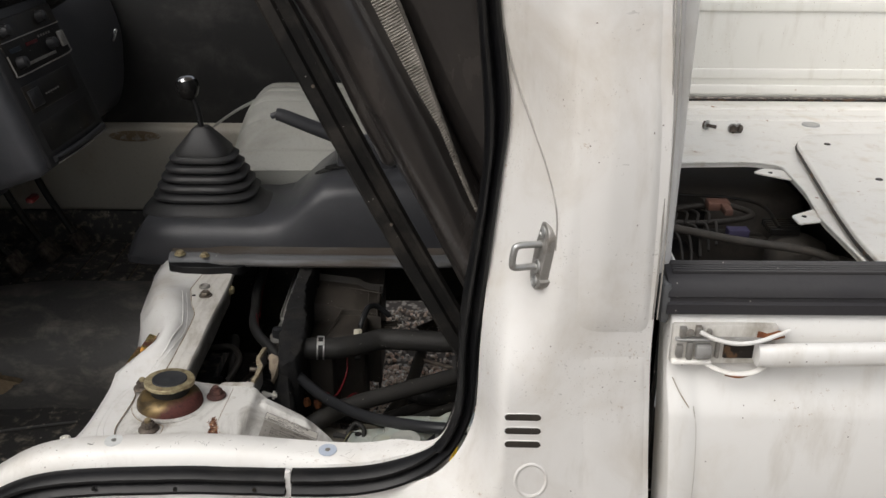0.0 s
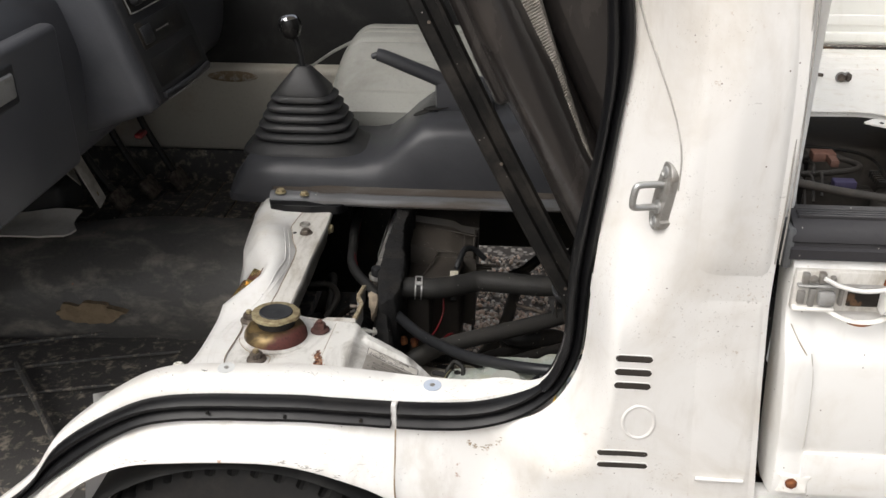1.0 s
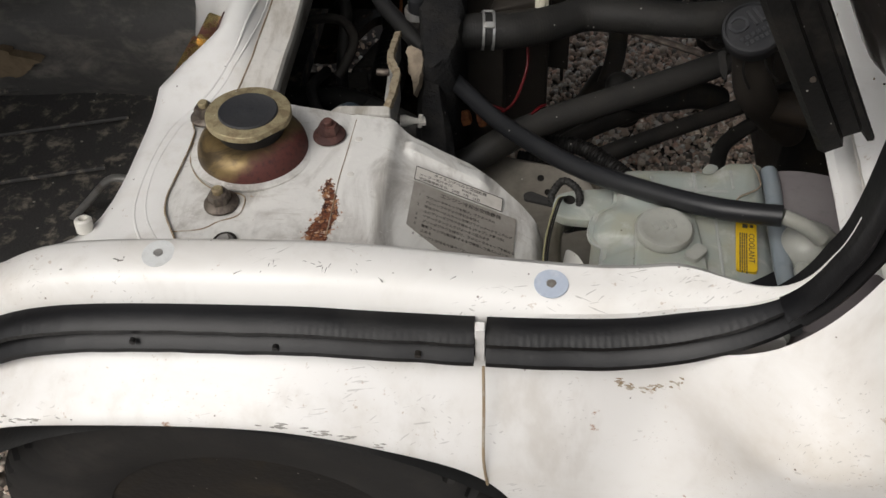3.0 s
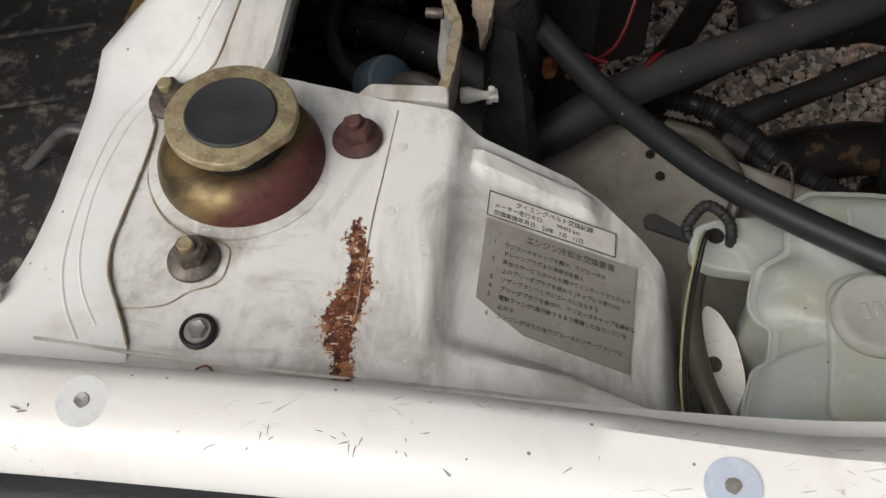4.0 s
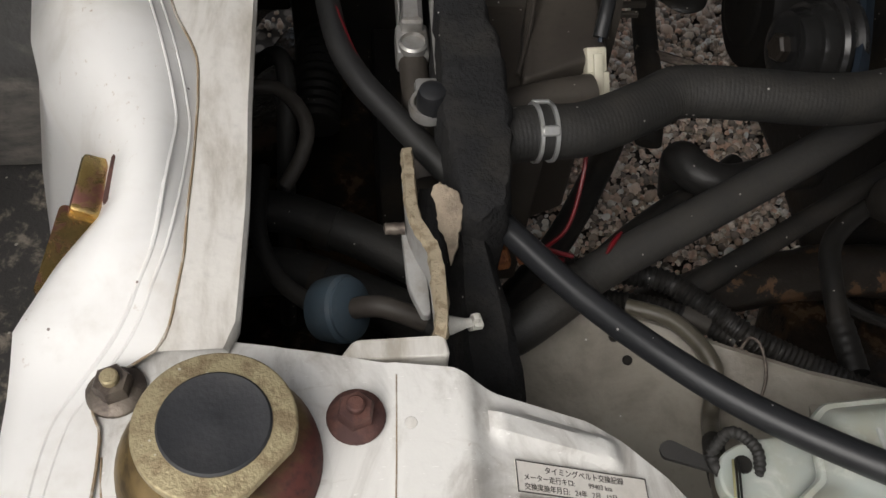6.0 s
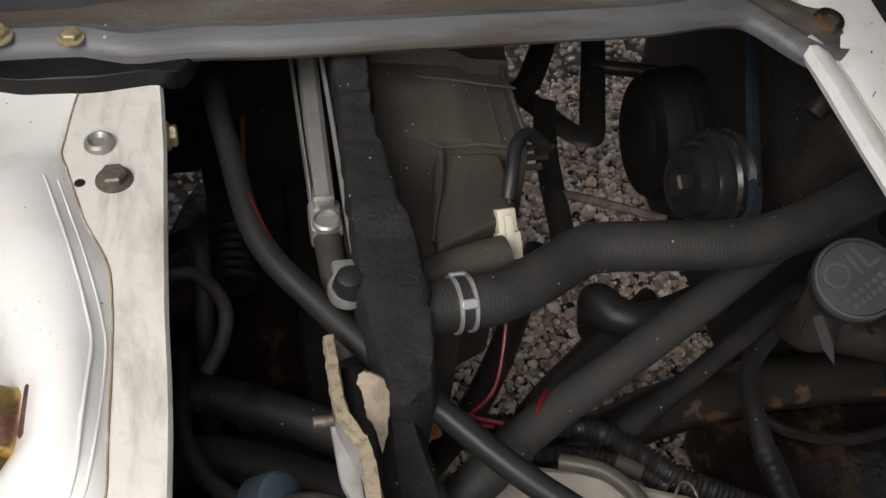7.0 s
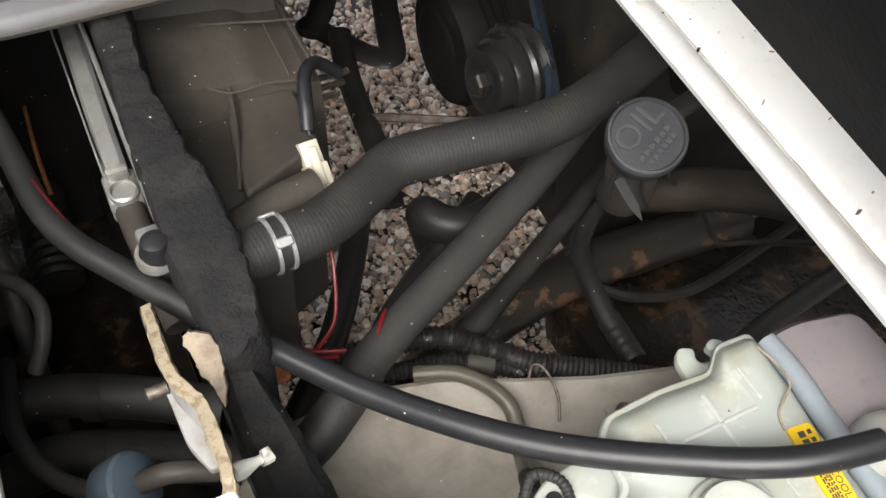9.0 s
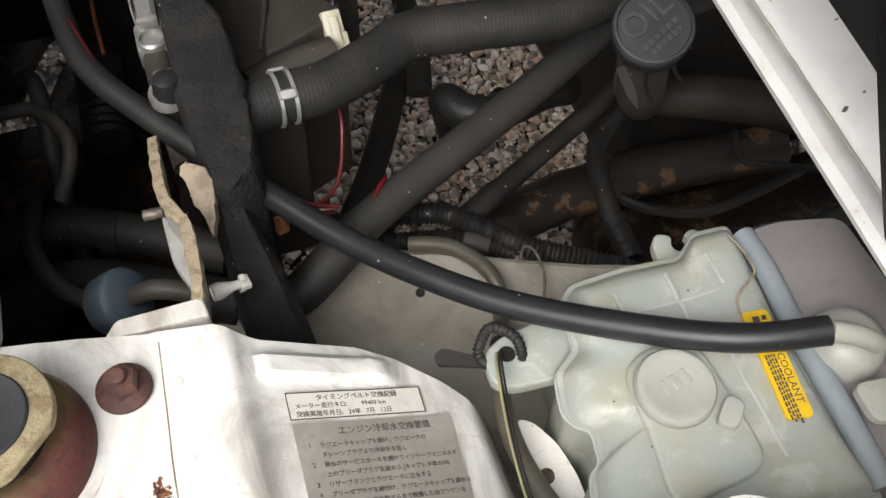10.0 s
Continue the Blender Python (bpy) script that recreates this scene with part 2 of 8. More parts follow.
RAILST = surface("grey_dusty_steel_rail", (0.1107, 0.1134, 0.1191), (0.05812, 0.04705, 0.03764), 0.5, 0.1, 14.0, 220.0, 0.40, 0.66, 0.1, ((0.34, 0.33, 0.32), 90.0, 0.12), 0.15, (0.25, 2.5, 2.5))
RAILDIRT = surface("brown_dusty_rail_top", (0.06215, 0.0502, 0.04064), (0.09563, 0.0884, 0.08129), 0.8, 0, 20.0, 240.0, 0.42, 0.66, 0.4, ((0.36, 0.34, 0.31), 120.0, 0.12), 0.15, (0.4, 2, 2))
HOSE_DUSTY = surface("pale_dusty_hose", (0.01462, 0.01443, 0.01423), (0.0195, 0.01892, 0.01755), 0.55, 0, 14.0, 260.0, 0.4, 0.75, 0.12, DUST)
CLIPGOLD = surface("iridescent_zinc_clip", (0.50, 0.36, 0.14), (0.34, 0.16, 0.13), 0.28, 0.9, 60.0, 200.0, 0.4, 0.6, 0.05)
LATCH = surface("grey_white_latch_steel", (0.308, 0.3045, 0.294), (0.21, 0.196, 0.175), 0.5, 0, 40.0, 220.0)
BROWNHOSE = surface("brown_grey_hose", (0.04641, 0.04095, 0.03549), (0.03003, 0.02621, 0.02184), 0.65, 0, 20.0, 220.0)
ALU = surface("dull_aluminium", (0.345, 0.3375, 0.3225), (0.225, 0.2025, 0.1725), 0.45, 0.6, 30.0, 200.0)
RUBBER = surface("black_rubber_seal", (0.005251, 0.005251, 0.005967), (0.01193, 0.01146, 0.01074), 0.45, 0, 12.0, 200.0, 0.5, 0.8, 0.12, ((0.3, 0.28, 0.25), 60.0, 0.05))
CAPRUB = surface("black_rubber_cap", (0.030, 0.031, 0.034), (0.045, 0.045, 0.047), 0.6, 0, 30.0, 300.0, 0.4, 0.7, 0.15)
HOSE = surface("dusty_black_hose", (0.0153, 0.01485, 0.01395), (0.03375, 0.0306, 0.02609), 0.65, 0, 14.0, 260.0, 0.4, 0.75, 0.25, DUST)
HOSE_GREY = surface("dusty_grey_hose", (0.02809, 0.02711, 0.02577), (0.04296, 0.03966, 0.0347), 0.6, 0, 14.0, 260.0, 0.4, 0.75, 0.15, DUST)
HOSE_SMOOTH = surface("smooth_black_hose", (0.01428, 0.01479, 0.01632), (0.0255, 0.0255, 0.0255), 0.42, 0, 14.0, 200.0, 0.45, 0.8, 0.06, DUST)
FOAM = surface("black_foam", (0.01386, 0.01386, 0.01432), (0.02541, 0.02402, 0.02218), 0.95, 0, 30.0, 230.0, 0.4, 0.7, 0.9, DUST)
FELT = surface("torn_tan_felt", (0.2888, 0.2363, 0.175), (0.175, 0.14, 0.105), 0.95, 0, 60.0, 400.0, 0.4, 0.7, 0.6)
SHROUD = surface("brown_black_plastic", (0.03559, 0.03042, 0.02583), (0.05741, 0.04937, 0.04018), 0.6, 0, 10.0, 150.0, 0.4, 0.75, 0.1, DUST)
BLACK = surface("oily_black_metal", (0.01613, 0.01556, 0.01498), (0.04032, 0.03226, 0.02304), 0.5, 0.1, 12.0, 120.0, 0.45, 0.75, 0.25, DUST)
GLOSSBLK = surface("glossy_black_pulley", (0.01664, 0.01664, 0.01664), (0.02912, 0.02662, 0.02496), 0.28, 0.2, 12.0, 120.0)
OILRUST = surface("oil_soaked_rusty_steel", (0.020, 0.0165, 0.0135), (0.115, 0.066, 0.036), 0.5, 0.1, 26.0, 150.0, 0.555, 0.60, 0.4)
OILPAN = surface("oil_soaked_underside", (0.016, 0.0125, 0.0095), (0.085, 0.050, 0.026), 0.28, 0.0, 13.0, 90.0, 0.5, 0.66, 0.6)
FENDER = surface("grey_beige_inner_fender", (0.2655, 0.2436, 0.2064), (0.1624, 0.1402, 0.1143), 0.6, 0, 14.0, 150.0, 0.42, 0.72, 0.2, ((0.5, 0.48, 0.45), 120.0, 0.1))
PLASTIC_W = surface("white_nylon", (0.72, 0.70, 0.64), (0.55, 0.52, 0.46), 0.45, 0, 40.0, 200.0)
CONNECT = surface("cream_connector_plastic", (0.476, 0.4505, 0.357), (0.34, 0.3145, 0.2465), 0.5, 0, 50.0, 200.0)
RED = surface("red_wire", (0.1097, 0.005775, 0.008663), (0.07219, 0.005775, 0.008663), 0.45, 0, 60.0)
BLUEGREY = surface("blue_grey_plastic", (0.0496, 0.072, 0.092), (0.068, 0.08, 0.0896), 0.55, 0, 40.0, 200.0)
BELT = surface("blue_grey_belt", (0.01788, 0.02681, 0.03932), (0.0143, 0.01788, 0.02503), 0.5, 0, 30.0)
DASH = surface("charcoal_dash_plastic", (0.068, 0.070, 0.078), (0.095, 0.097, 0.105), 0.42, 0, 5.0, 400.0, 0.4, 0.8, 0.15)
DASHDK = surface("black_dash_plastic", (0.0266, 0.0266, 0.0285), (0.0418, 0.0418, 0.0437), 0.42, 0, 8.0, 300.0)
CONSOLE = surface("dark_grey_console_plastic", (0.04301, 0.04395, 0.04862), (0.05984, 0.06078, 0.06545), 0.38, 0, 6.0, 350.0, 0.4, 0.8, 0.15)
BOOT = surface("black_rubber_boot", (0.03315, 0.03315, 0.03426), (0.05525, 0.05304, 0.05083), 0.5, 0, 12.0, 250.0, 0.4, 0.8, 0.12)
CHROME = surface("chrome", (0.62, 0.62, 0.63), (0.35, 0.34, 0.34), 0.16, 1.0, 25.0, 120.0)
VINYL_G = surface("grey_vinyl", (0.3864, 0.3864, 0.3519), (0.2898, 0.2829, 0.2553), 0.5, 0, 7.0, 200.0, 0.4, 0.75, 0.12)
VINYL_B = surface("dark_brown_vinyl", (0.021, 0.0185, 0.0175), (0.040, 0.034, 0.030), 0.30, 0, 9.0, 70.0, 0.46, 0.74, 0.55, None, 0.25, (1.6, 1.0, 0.6))
MAT = surface("dirty_black_floor_mat", (0.0819, 0.07826, 0.07462), (0.4004, 0.3458, 0.2821), 0.7, 0, 48.0, 240.0, 0.50, 0.70, 0.6, ((0.5, 0.46, 0.4), 90.0, 0.16))
TUNNEL = surface("dusty_dark_vinyl_cover", (0.10, 0.096, 0.09), (0.26, 0.235, 0.205), 0.5, 0, 13.0, 110.0, 0.44, 0.70, 0.6, ((0.30, 0.17, 0.12), 38.0, 0.10), 0.2, (0.8, 1.3, 1.6))
TAN = surface("tan_backing_felt", (0.2722, 0.2041, 0.1285), (0.189, 0.1361, 0.08316), 0.9, 0, 30.0, 220.0, 0.4, 0.7, 0.5)
BEIGE = surface("dirty_beige_paint", (0.51, 0.4845, 0.4208), (0.3825, 0.306, 0.2295), 0.55, 0, 6.0, 150.0, 0.5, 0.8)
DARKTRIM = surface("black_door_trim", (0.02891, 0.02891, 0.02891), (0.06195, 0.05989, 0.0578), 0.6, 0, 7.0, 200.0)
LIDMAT = surface("black_lid_insulation", (0.009668, 0.009668, 0.01041), (0.01636, 0.01636, 0.01636), 0.8, 0, 12.0, 150.0, 0.4, 0.8, 0.4, ((0.42, 0.40, 0.37), 46.0, 0.10))
LIDFRAME = surface("dusty_black_frame", (0.01092, 0.0105, 0.01008), (0.02856, 0.0252, 0.02184), 0.5, 0, 18.0, 220.0, 0.45, 0.7, 0.3, DUST)
TYRE = surface("dusty_tyre_rubber", (0.02016, 0.01932, 0.01848), (0.042, 0.0378, 0.0336), 0.85, 0, 14.0, 120.0)
FILM = surface("silver_grey_label", (0.32, 0.295, 0.265), (0.40, 0.375, 0.34), 0.4, 0.15, 25.0, 180.0, 0.45, 0.7, 0.1, ((0.75, 0.73, 0.7), 70.0, 0.08))
FILM_W = surface("off_white_label", (0.66, 0.63, 0.58), (0.55, 0.52, 0.47), 0.45, 0, 25.0)
INK = surface("faded_black_ink", (0.065, 0.058, 0.052), (0.11, 0.10, 0.088), 0.6, 0, 80.0)
YELLOW = surface("yellow_label", (0.70, 0.46, 0.02), (0.55, 0.35, 0.03), 0.45, 0, 30.0)
STICKER = surface("pale_blue_sticker", (0.45, 0.504, 0.594), (0.594, 0.621, 0.666), 0.35, 0, 60.0, 200.0)
STICKER_W = surface("faded_white_sticker", (0.6103, 0.6188, 0.6103), (0.5255, 0.5255, 0.5086), 0.35, 0, 60.0, 200.0)
RUSTY = surface("flaking_rust", (0.26, 0.10, 0.035), (0.12, 0.04, 0.02), 0.85, 0, 60.0, 300.0, 0.4, 0.65, 0.6)
MESHGREY = surface("grey_woven_fabric", (0.30, 0.277, 0.245), (0.19, 0.172, 0.15), 0.9, 0, 30.0, 500.0, 0.4, 0.6, 0.6)
CAPTEXT = surface("raised_cap_letters", (0.05834, 0.05941, 0.06365), (0.07956, 0.07956, 0.08272), 0.4, 0, 60.0, 300.0)
# Grey lifted in colour to stand in for daylight through the bed's hole.
LIFTED_GREY = surface("light_lifted_grey_plastic", (0.0715, 0.065, 0.0585), (0.1105, 0.0975, 0.0845), 0.7, 0, 14.0, 120.0, 0.4, 0.7, 0.3)
VINYL_B.node_tree.nodes["Principled BSDF"].inputs["Coat Weight"].default_value = 1.0
VINYL_B.node_tree.nodes["Principled BSDF"].inputs["Coat Roughness"].default_value = 0.28
for dull, level in ((LIDMAT, 0.06), (RUBBER, 0.3), (FOAM, 0.15), (DARKTRIM, 0.2), (BLACK, 0.25), (LIDFRAME, 0.2)):
    dull.node_tree.nodes["Principled BSDF"].inputs["Specular IOR Level"].default_value = level
GRAVEL, GROUND = gravel_mat(), ground_mat()


def tank_mat():
    m, nt, b = shader("translucent_tank_plastic", 0.35)
    n = ramp(nt, noise_node(nt, 22.0, 4, 0.55), 0.38, 0.66)
    col = mixed(nt, n, (0.335, 0.365, 0.338), (0.345, 0.350, 0.285))
    milky = ramp(nt, noise_node(nt, 45.0, 5, 0.6, None, 0.5), 0.52, 0.7)
    col = mixed(nt, milky, col, (0.44, 0.455, 0.42))
    col = mixed(nt, specks(nt, 110.0, 0.08), col, (0.10, 0.08, 0.06))
    link(nt, col, b.inputs["Base Color"])
    b.inputs["Subsurface Weight"].default_value = 0.5
    b.inputs["Subsurface Radius"].default_value = (0.012, 0.014, 0.013)
    b.inputs["Subsurface Scale"].default_value = 1.0
    bumped(nt, b, noise_node(nt, 50.0, 3), 0.05)
    return m


TANK = tank_mat()
TANKRIB = surface("pale_tank_edge", (0.3901, 0.4046, 0.3829), (0.3323, 0.3396, 0.3034), 0.35, 0, 30.0, 120.0, 0.45, 0.8, 0.05)
TANKCAP = surface("milky_cap_plastic", (0.3396, 0.3431, 0.3107), (0.3034, 0.2998, 0.2601), 0.35, 0, 30.0, 160.0, 0.45, 0.8, 0.05)
FOAMTAN = surface("flaking_tan_foam", (0.33, 0.275, 0.19), (0.20, 0.155, 0.10), 0.95, 0, 140.0, 500.0, 0.46, 0.62, 0.5)
TANKEDGE = surface("blue_grey_tank_seam", (0.2142, 0.2448, 0.2677), (0.2525, 0.2677, 0.2677), 0.35, 0, 30.0, 120.0, 0.45, 0.8, 0.05)
TANK2 = surface("grey_violet_tank_plastic", (0.2108, 0.1897, 0.195), (0.2372, 0.2266, 0.2213), 0.35, 0, 9.0, 120.0, 0.45, 0.8, 0.05)


# ---------------------------------------------------------------- building helpers
def empty(name, at, label, category, group="", kind=""):
    ob = new(name)
    ob.location = at
    ob.empty_display_size = 0.02
    return tagged(ob, label, category, group, kind)


def finish(name, bm, material, parent=None, label="", category="", group="", kind="", sharp=38, smooth=True):
    bmesh.ops.recalc_face_normals(bm, faces=bm.faces[:])
    me = bpy.data.meshes.new(name)
    bm.to_mesh(me)
    bm.free()
    me.materials.append(material)
    if smooth:
        me.polygons.foreach_set("use_smooth", [True] * len(me.polygons))
        me.set_sharp_from_angle(angle=radians(sharp))
    ob = new(name, me)
    if parent:
        ob.parent = parent
        ob.matrix_parent_inverse = Matrix.Translation(-parent.matrix_basis.translation) if parent.type == "EMPTY" else Matrix()
    return tagged(ob, label, category, group, kind)


def part(name, bm, material, parent, label=""):
    return finish(name, bm, material, parent, label)


def box(lo, hi, bevel=0.003, segs=2, m=None):
    bm = bmesh.new()
    bmesh.ops.create_cube(bm, size=1)
    size, mid = [b - a for a, b in zip(lo, hi)], [(a + b) / 2 for a, b in zip(lo, hi)]
    for v in bm.verts:
        v.co = Vector([v.co[i] * size[i] + mid[i] for i in range(3)])
    if bevel:
        bmesh.ops.bevel(bm, geom=bm.edges[:], offset=min(bevel, min(size) * 0.45), segments=segs, affect="EDGES", profile=0.5)
    if m:
        bmesh.ops.transform(bm, matrix=m, verts=bm.verts[:])
    return bm


def smooth_line(pts, steps=8, closed=False):
    """A Catmull-Rom line through the points."""
    p = [Vector(q) for q in pts]
    n, out = len(p), []
    for i in range(n if closed else n - 1):
        a, b, c, d = (p[(i + k) % n] if closed else p[min(max(i + k, 0), n - 1)] for k in (-1, 0, 1, 2))
        for s in range(steps):
            t = s / steps
            out.append(0.5 * ((2 * b) + (c - a) * t + (2 * a - 5 * b + 4 * c - d) * t * t + (3 * b - a - 3 * c + d) * t**3))
    if not closed:
        out.append(p[-1])
    return out


def loft(rows, closed=False, cap=False):
    bm = bmesh.new()
    vs = [[bm.verts.new(q) for q in r] for r in rows]
    for a, b in zip(vs, vs[1:]):
        n = len(a)
        for i in range(n if closed else n - 1):
            j = (i + 1) % n
            bm.faces.new((a[i], a[j], b[j], b[i]))
    if cap and closed:
        bm.faces.new(vs[0])
        bm.faces.new(vs[-1][::-1])
    return bm


def thick(bm, d):
    """Gives a sheet a thickness."""
    bmesh.ops.recalc_face_normals(bm, faces=bm.faces[:])
    bmesh.ops.solidify(bm, geom=bm.faces[:], thickness=d)
    return bm


def sweep(pts, radius, n=14, steps=8, section=None, wave=0.0, pitch=0.004, cap=True, flat=1.0):
    """A tube along a line; section: an outline (across, up) in place of the circle; wave: ribs."""
    line = smooth_line(pts, steps) if steps > 1 else [Vector(p) for p in pts]
    if wave:
        fine, acc = [line[0]], 0.0
        for a, b in zip(line, line[1:]):
            k = max(1, round((b - a).length / (pitch / 4)))
            fine += [a.lerp(b, (s + 1) / k) for s in range(k)]
        line = fine
    rows, up, run = [], None, 0.0
    for i, p in enumerate(line):
        way = (line[min(i + 1, len(line) - 1)] - line[max(i - 1, 0)]).normalized()
        if up is None:
            up = Vector((0, 0, 1)) if abs(way.z) < 0.9 else Vector((0, 1, 0))
        side = way.cross(up).normalized()
        up = side.cross(way).normalized()
        if i:
            run += (p - line[i - 1]).length
        r = (radius(i / (len(line) - 1)) if callable(radius) else radius) * (1 + wave * math.cos(2 * math.pi * run / pitch))
        if section:
            rows.append([p + side * a + up * b for a, b in section])
        else:
            rows.append([p + side * (r * math.cos(2 * math.pi * k / n)) + up * (flat * r * math.sin(2 * math.pi * k / n)) for k in range(n)])
    return loft(rows, closed=True, cap=cap)


def lathe(profile, n=32, m=None):
    """Turns (radius, height) pairs round the z axis."""
    rows = [[(r * math.cos(2 * math.pi * k / n), r * math.sin(2 * math.pi * k / n), z) for k in range(n)] for r, z in profile]
    bm = loft(rows, closed=True, cap=True)
    if m:
        bmesh.ops.transform(bm, matrix=m, verts=bm.verts[:])
    return bm


def rounded(pts, r, segs=5):
    """An outline with its corners rounded."""
    out, n = [], len(pts)
    for i in range(n):
        a, b, c = (Vector(pts[(i + k) % n]) for k in (-1, 0, 1))
        rr = min(r, (a - b).length * 0.45, (c - b).length * 0.45)
        p, q = b + (a - b).normalized() * rr, b + (c - b).normalized() * rr
        for s in range(segs + 1):
            t = s / segs
            out.append((1 - t) ** 2 * p + 2 * t * (1 - t) * b + t * t * q)
    return out


def prism(outline, z0, z1, m=None, bevel=0.0, segs=3):
    """An upright block over a plan outline, its top edge rounded."""
    o = [Vector(p).to_2d() for p in outline]
    mid = sum(o, Vector((0, 0))) / len(o)
    rows = [[(p.x, p.y, z0) for p in o]]
    for s in range(segs + 1 if bevel else 1):
        a = math.pi / 2 * s / max(segs, 1)
        inset, z = (bevel * (1 - math.cos(a)), z1 - bevel + bevel * math.sin(a)) if bevel else (0, z1)
        rows.append([(*(p + (mid - p).normalized() * inset), z) for p in o])
    bm = loft(rows, closed=True, cap=True)
    if m:
        bmesh.ops.transform(bm, matrix=m, verts=bm.verts[:])
    return bm


def joined(*parts):
    bm = bmesh.new()
    for p in parts:
        me = bpy.data.meshes.new("tmp")
        p.to_mesh(me)
        p.free()
        bm.from_mesh(me)
        bpy.data.meshes.remove(me)
    return bm


def rough_up(bm, amount, scale, seed=0.0):
    for v in bm.verts:
        v.co += Vector(noise.noise_vector(v.co * scale + Vector((seed, seed, seed)))) * amount
    return bm


def subdivided(bm, cuts):
    bmesh.ops.subdivide_edges(bm, edges=bm.edges[:], cuts=cuts, use_grid_fill=True)
    return bm


def lettering(text, size, m, depth=0.0001, align="LEFT"):
    cu = bpy.data.curves.new("text", "FONT")
    cu.body, cu.size, cu.extrude, cu.resolution_u, cu.align_x = text, size, depth, 2, align
    ob = bpy.data.objects.new("text", cu)
    scene.collection.objects.link(ob)
    me = bpy.data.meshes.new_from_object(ob.evaluated_get(bpy.context.evaluated_depsgraph_get()))
    bm = bmesh.new()
    bm.from_mesh(me)
    bpy.data.objects.remove(ob)
    bpy.data.curves.remove(cu)
    bpy.data.meshes.remove(me)
    bmesh.ops.transform(bm, matrix=m, verts=bm.verts[:])
    return bm


def interp(xs, table):
    """Linear in a table of (key, values...)."""
    out = []
    for x in xs:
        for a, b in zip(table, table[1:]):
            if x <= b[0] or b is table[-1]:
                t = min(max((x - a[0]) / (b[0] - a[0]), 0), 1)
                out.append([u + (v - u) * t for u, v in zip(a[1:], b[1:])])
                break
    return out


def sstep(a, b, x):
    t = min(max((x - a) / (b - a), 0.0), 1.0)
    return t * t * (3 - 2 * t)


GZ = -0.08  # the ground

# ---------------------------------------------------------------- ground
def build_ground():
    bm = bmesh.new()
    for x, y in ((-60, -60), (60, -60), (60, 60), (-60, 60)):
        bm.verts.new((x, y, GZ - 0.012))
    bm.faces.new(bm.verts[:])
    finish("ground", bm, GROUND, None, "grey and brown gravel ground", "ground", "", "structure")
    ico = bmesh.new()
    bmesh.ops.create_icosphere(ico, subdivisions=2, radius=1.0)
    base = np.array([v.co for v in ico.verts])
    tris = np.array([[v.index for v in f.verts] for f in ico.faces])
    ico.free()
    rng = np.random.default_rng(4)
    n = 32000
    at = np.stack([rng.uniform(-0.30, 1.15, n), rng.uniform(0.5, 1.75, n), np.zeros(n)], 1)
    at[:20000, 0], at[:20000, 1] = rng.uniform(0.12, 0.86, 20000), rng.uniform(0.55, 1.40, 20000)
    at[-3500:] = np.stack([rng.uniform(-0.9, -0.1, 3500), rng.uniform(0.0, 0.5, 3500), np.zeros(3500)], 1)
    r = 0.0026 + 0.0042 * rng.random(n) ** 2.2
    r[rng.random(n) < 0.02] *= 1.5
    at[:, 2] = GZ - 0.010 + r * 0.5 + rng.uniform(0, 0.004, n)
    q = rng.normal(size=(n, 4))
    q /= np.linalg.norm(q, axis=1)[:, None]
    w, x, y, z = q.T
    turn = np.stack([1 - 2 * (y * y + z * z), 2 * (x * y - z * w), 2 * (x * z + y * w), 2 * (x * y + z * w), 1 - 2 * (x * x + z * z), 2 * (y * z - x * w), 2 * (x * z - y * w), 2 * (y * z + x * w), 1 - 2 * (x * x + y * y)], 1).reshape(n, 3, 3)
    shape = base[None] * (r[:, None] * rng.uniform((0.9, 0.8, 0.6), (1.35, 1.15, 0.95), (n, 3)))[:, None, :]
    # two random cuts flatten each stone
    for _ in range(2):
        d = rng.normal(size=(n, 3))
        d /= np.linalg.norm(d, axis=1)[:, None]
        over = np.einsum("nvi,ni->nv", shape, d) - (r * rng.uniform(0.6, 0.95, n))[:, None]
        shape -= np.maximum(over, 0)[:, :, None] * d[:, None, :]
    verts = np.einsum("nij,nvj->nvi", turn, shape) + at[:, None, :]
    faces = tris[None] + (np.arange(n) * len(base))[:, None, None]
    me = bpy.data.meshes.new("gravel")
    me.vertices.add(n * len(base))
    me.vertices.foreach_set("co", verts.astype(np.float32).ravel())
    me.loops.add(faces.size)
    me.loops.foreach_set("vertex_index", faces.astype(np.int32).ravel())
    me.polygons.add(faces.size // 3)
    me.polygons.foreach_set("loop_start", np.arange(0, faces.size, 3, dtype=np.int32))
    me.polygons.foreach_set("use_smooth", np.ones(faces.size // 3, dtype=bool))
    me.update(calc_edges=True)
    me.materials.append(GRAVEL)
    tagged(new("gravel", me), "loose grey, white and brown gravel stones under the truck", "gravel", "", "stuff")


build_ground()

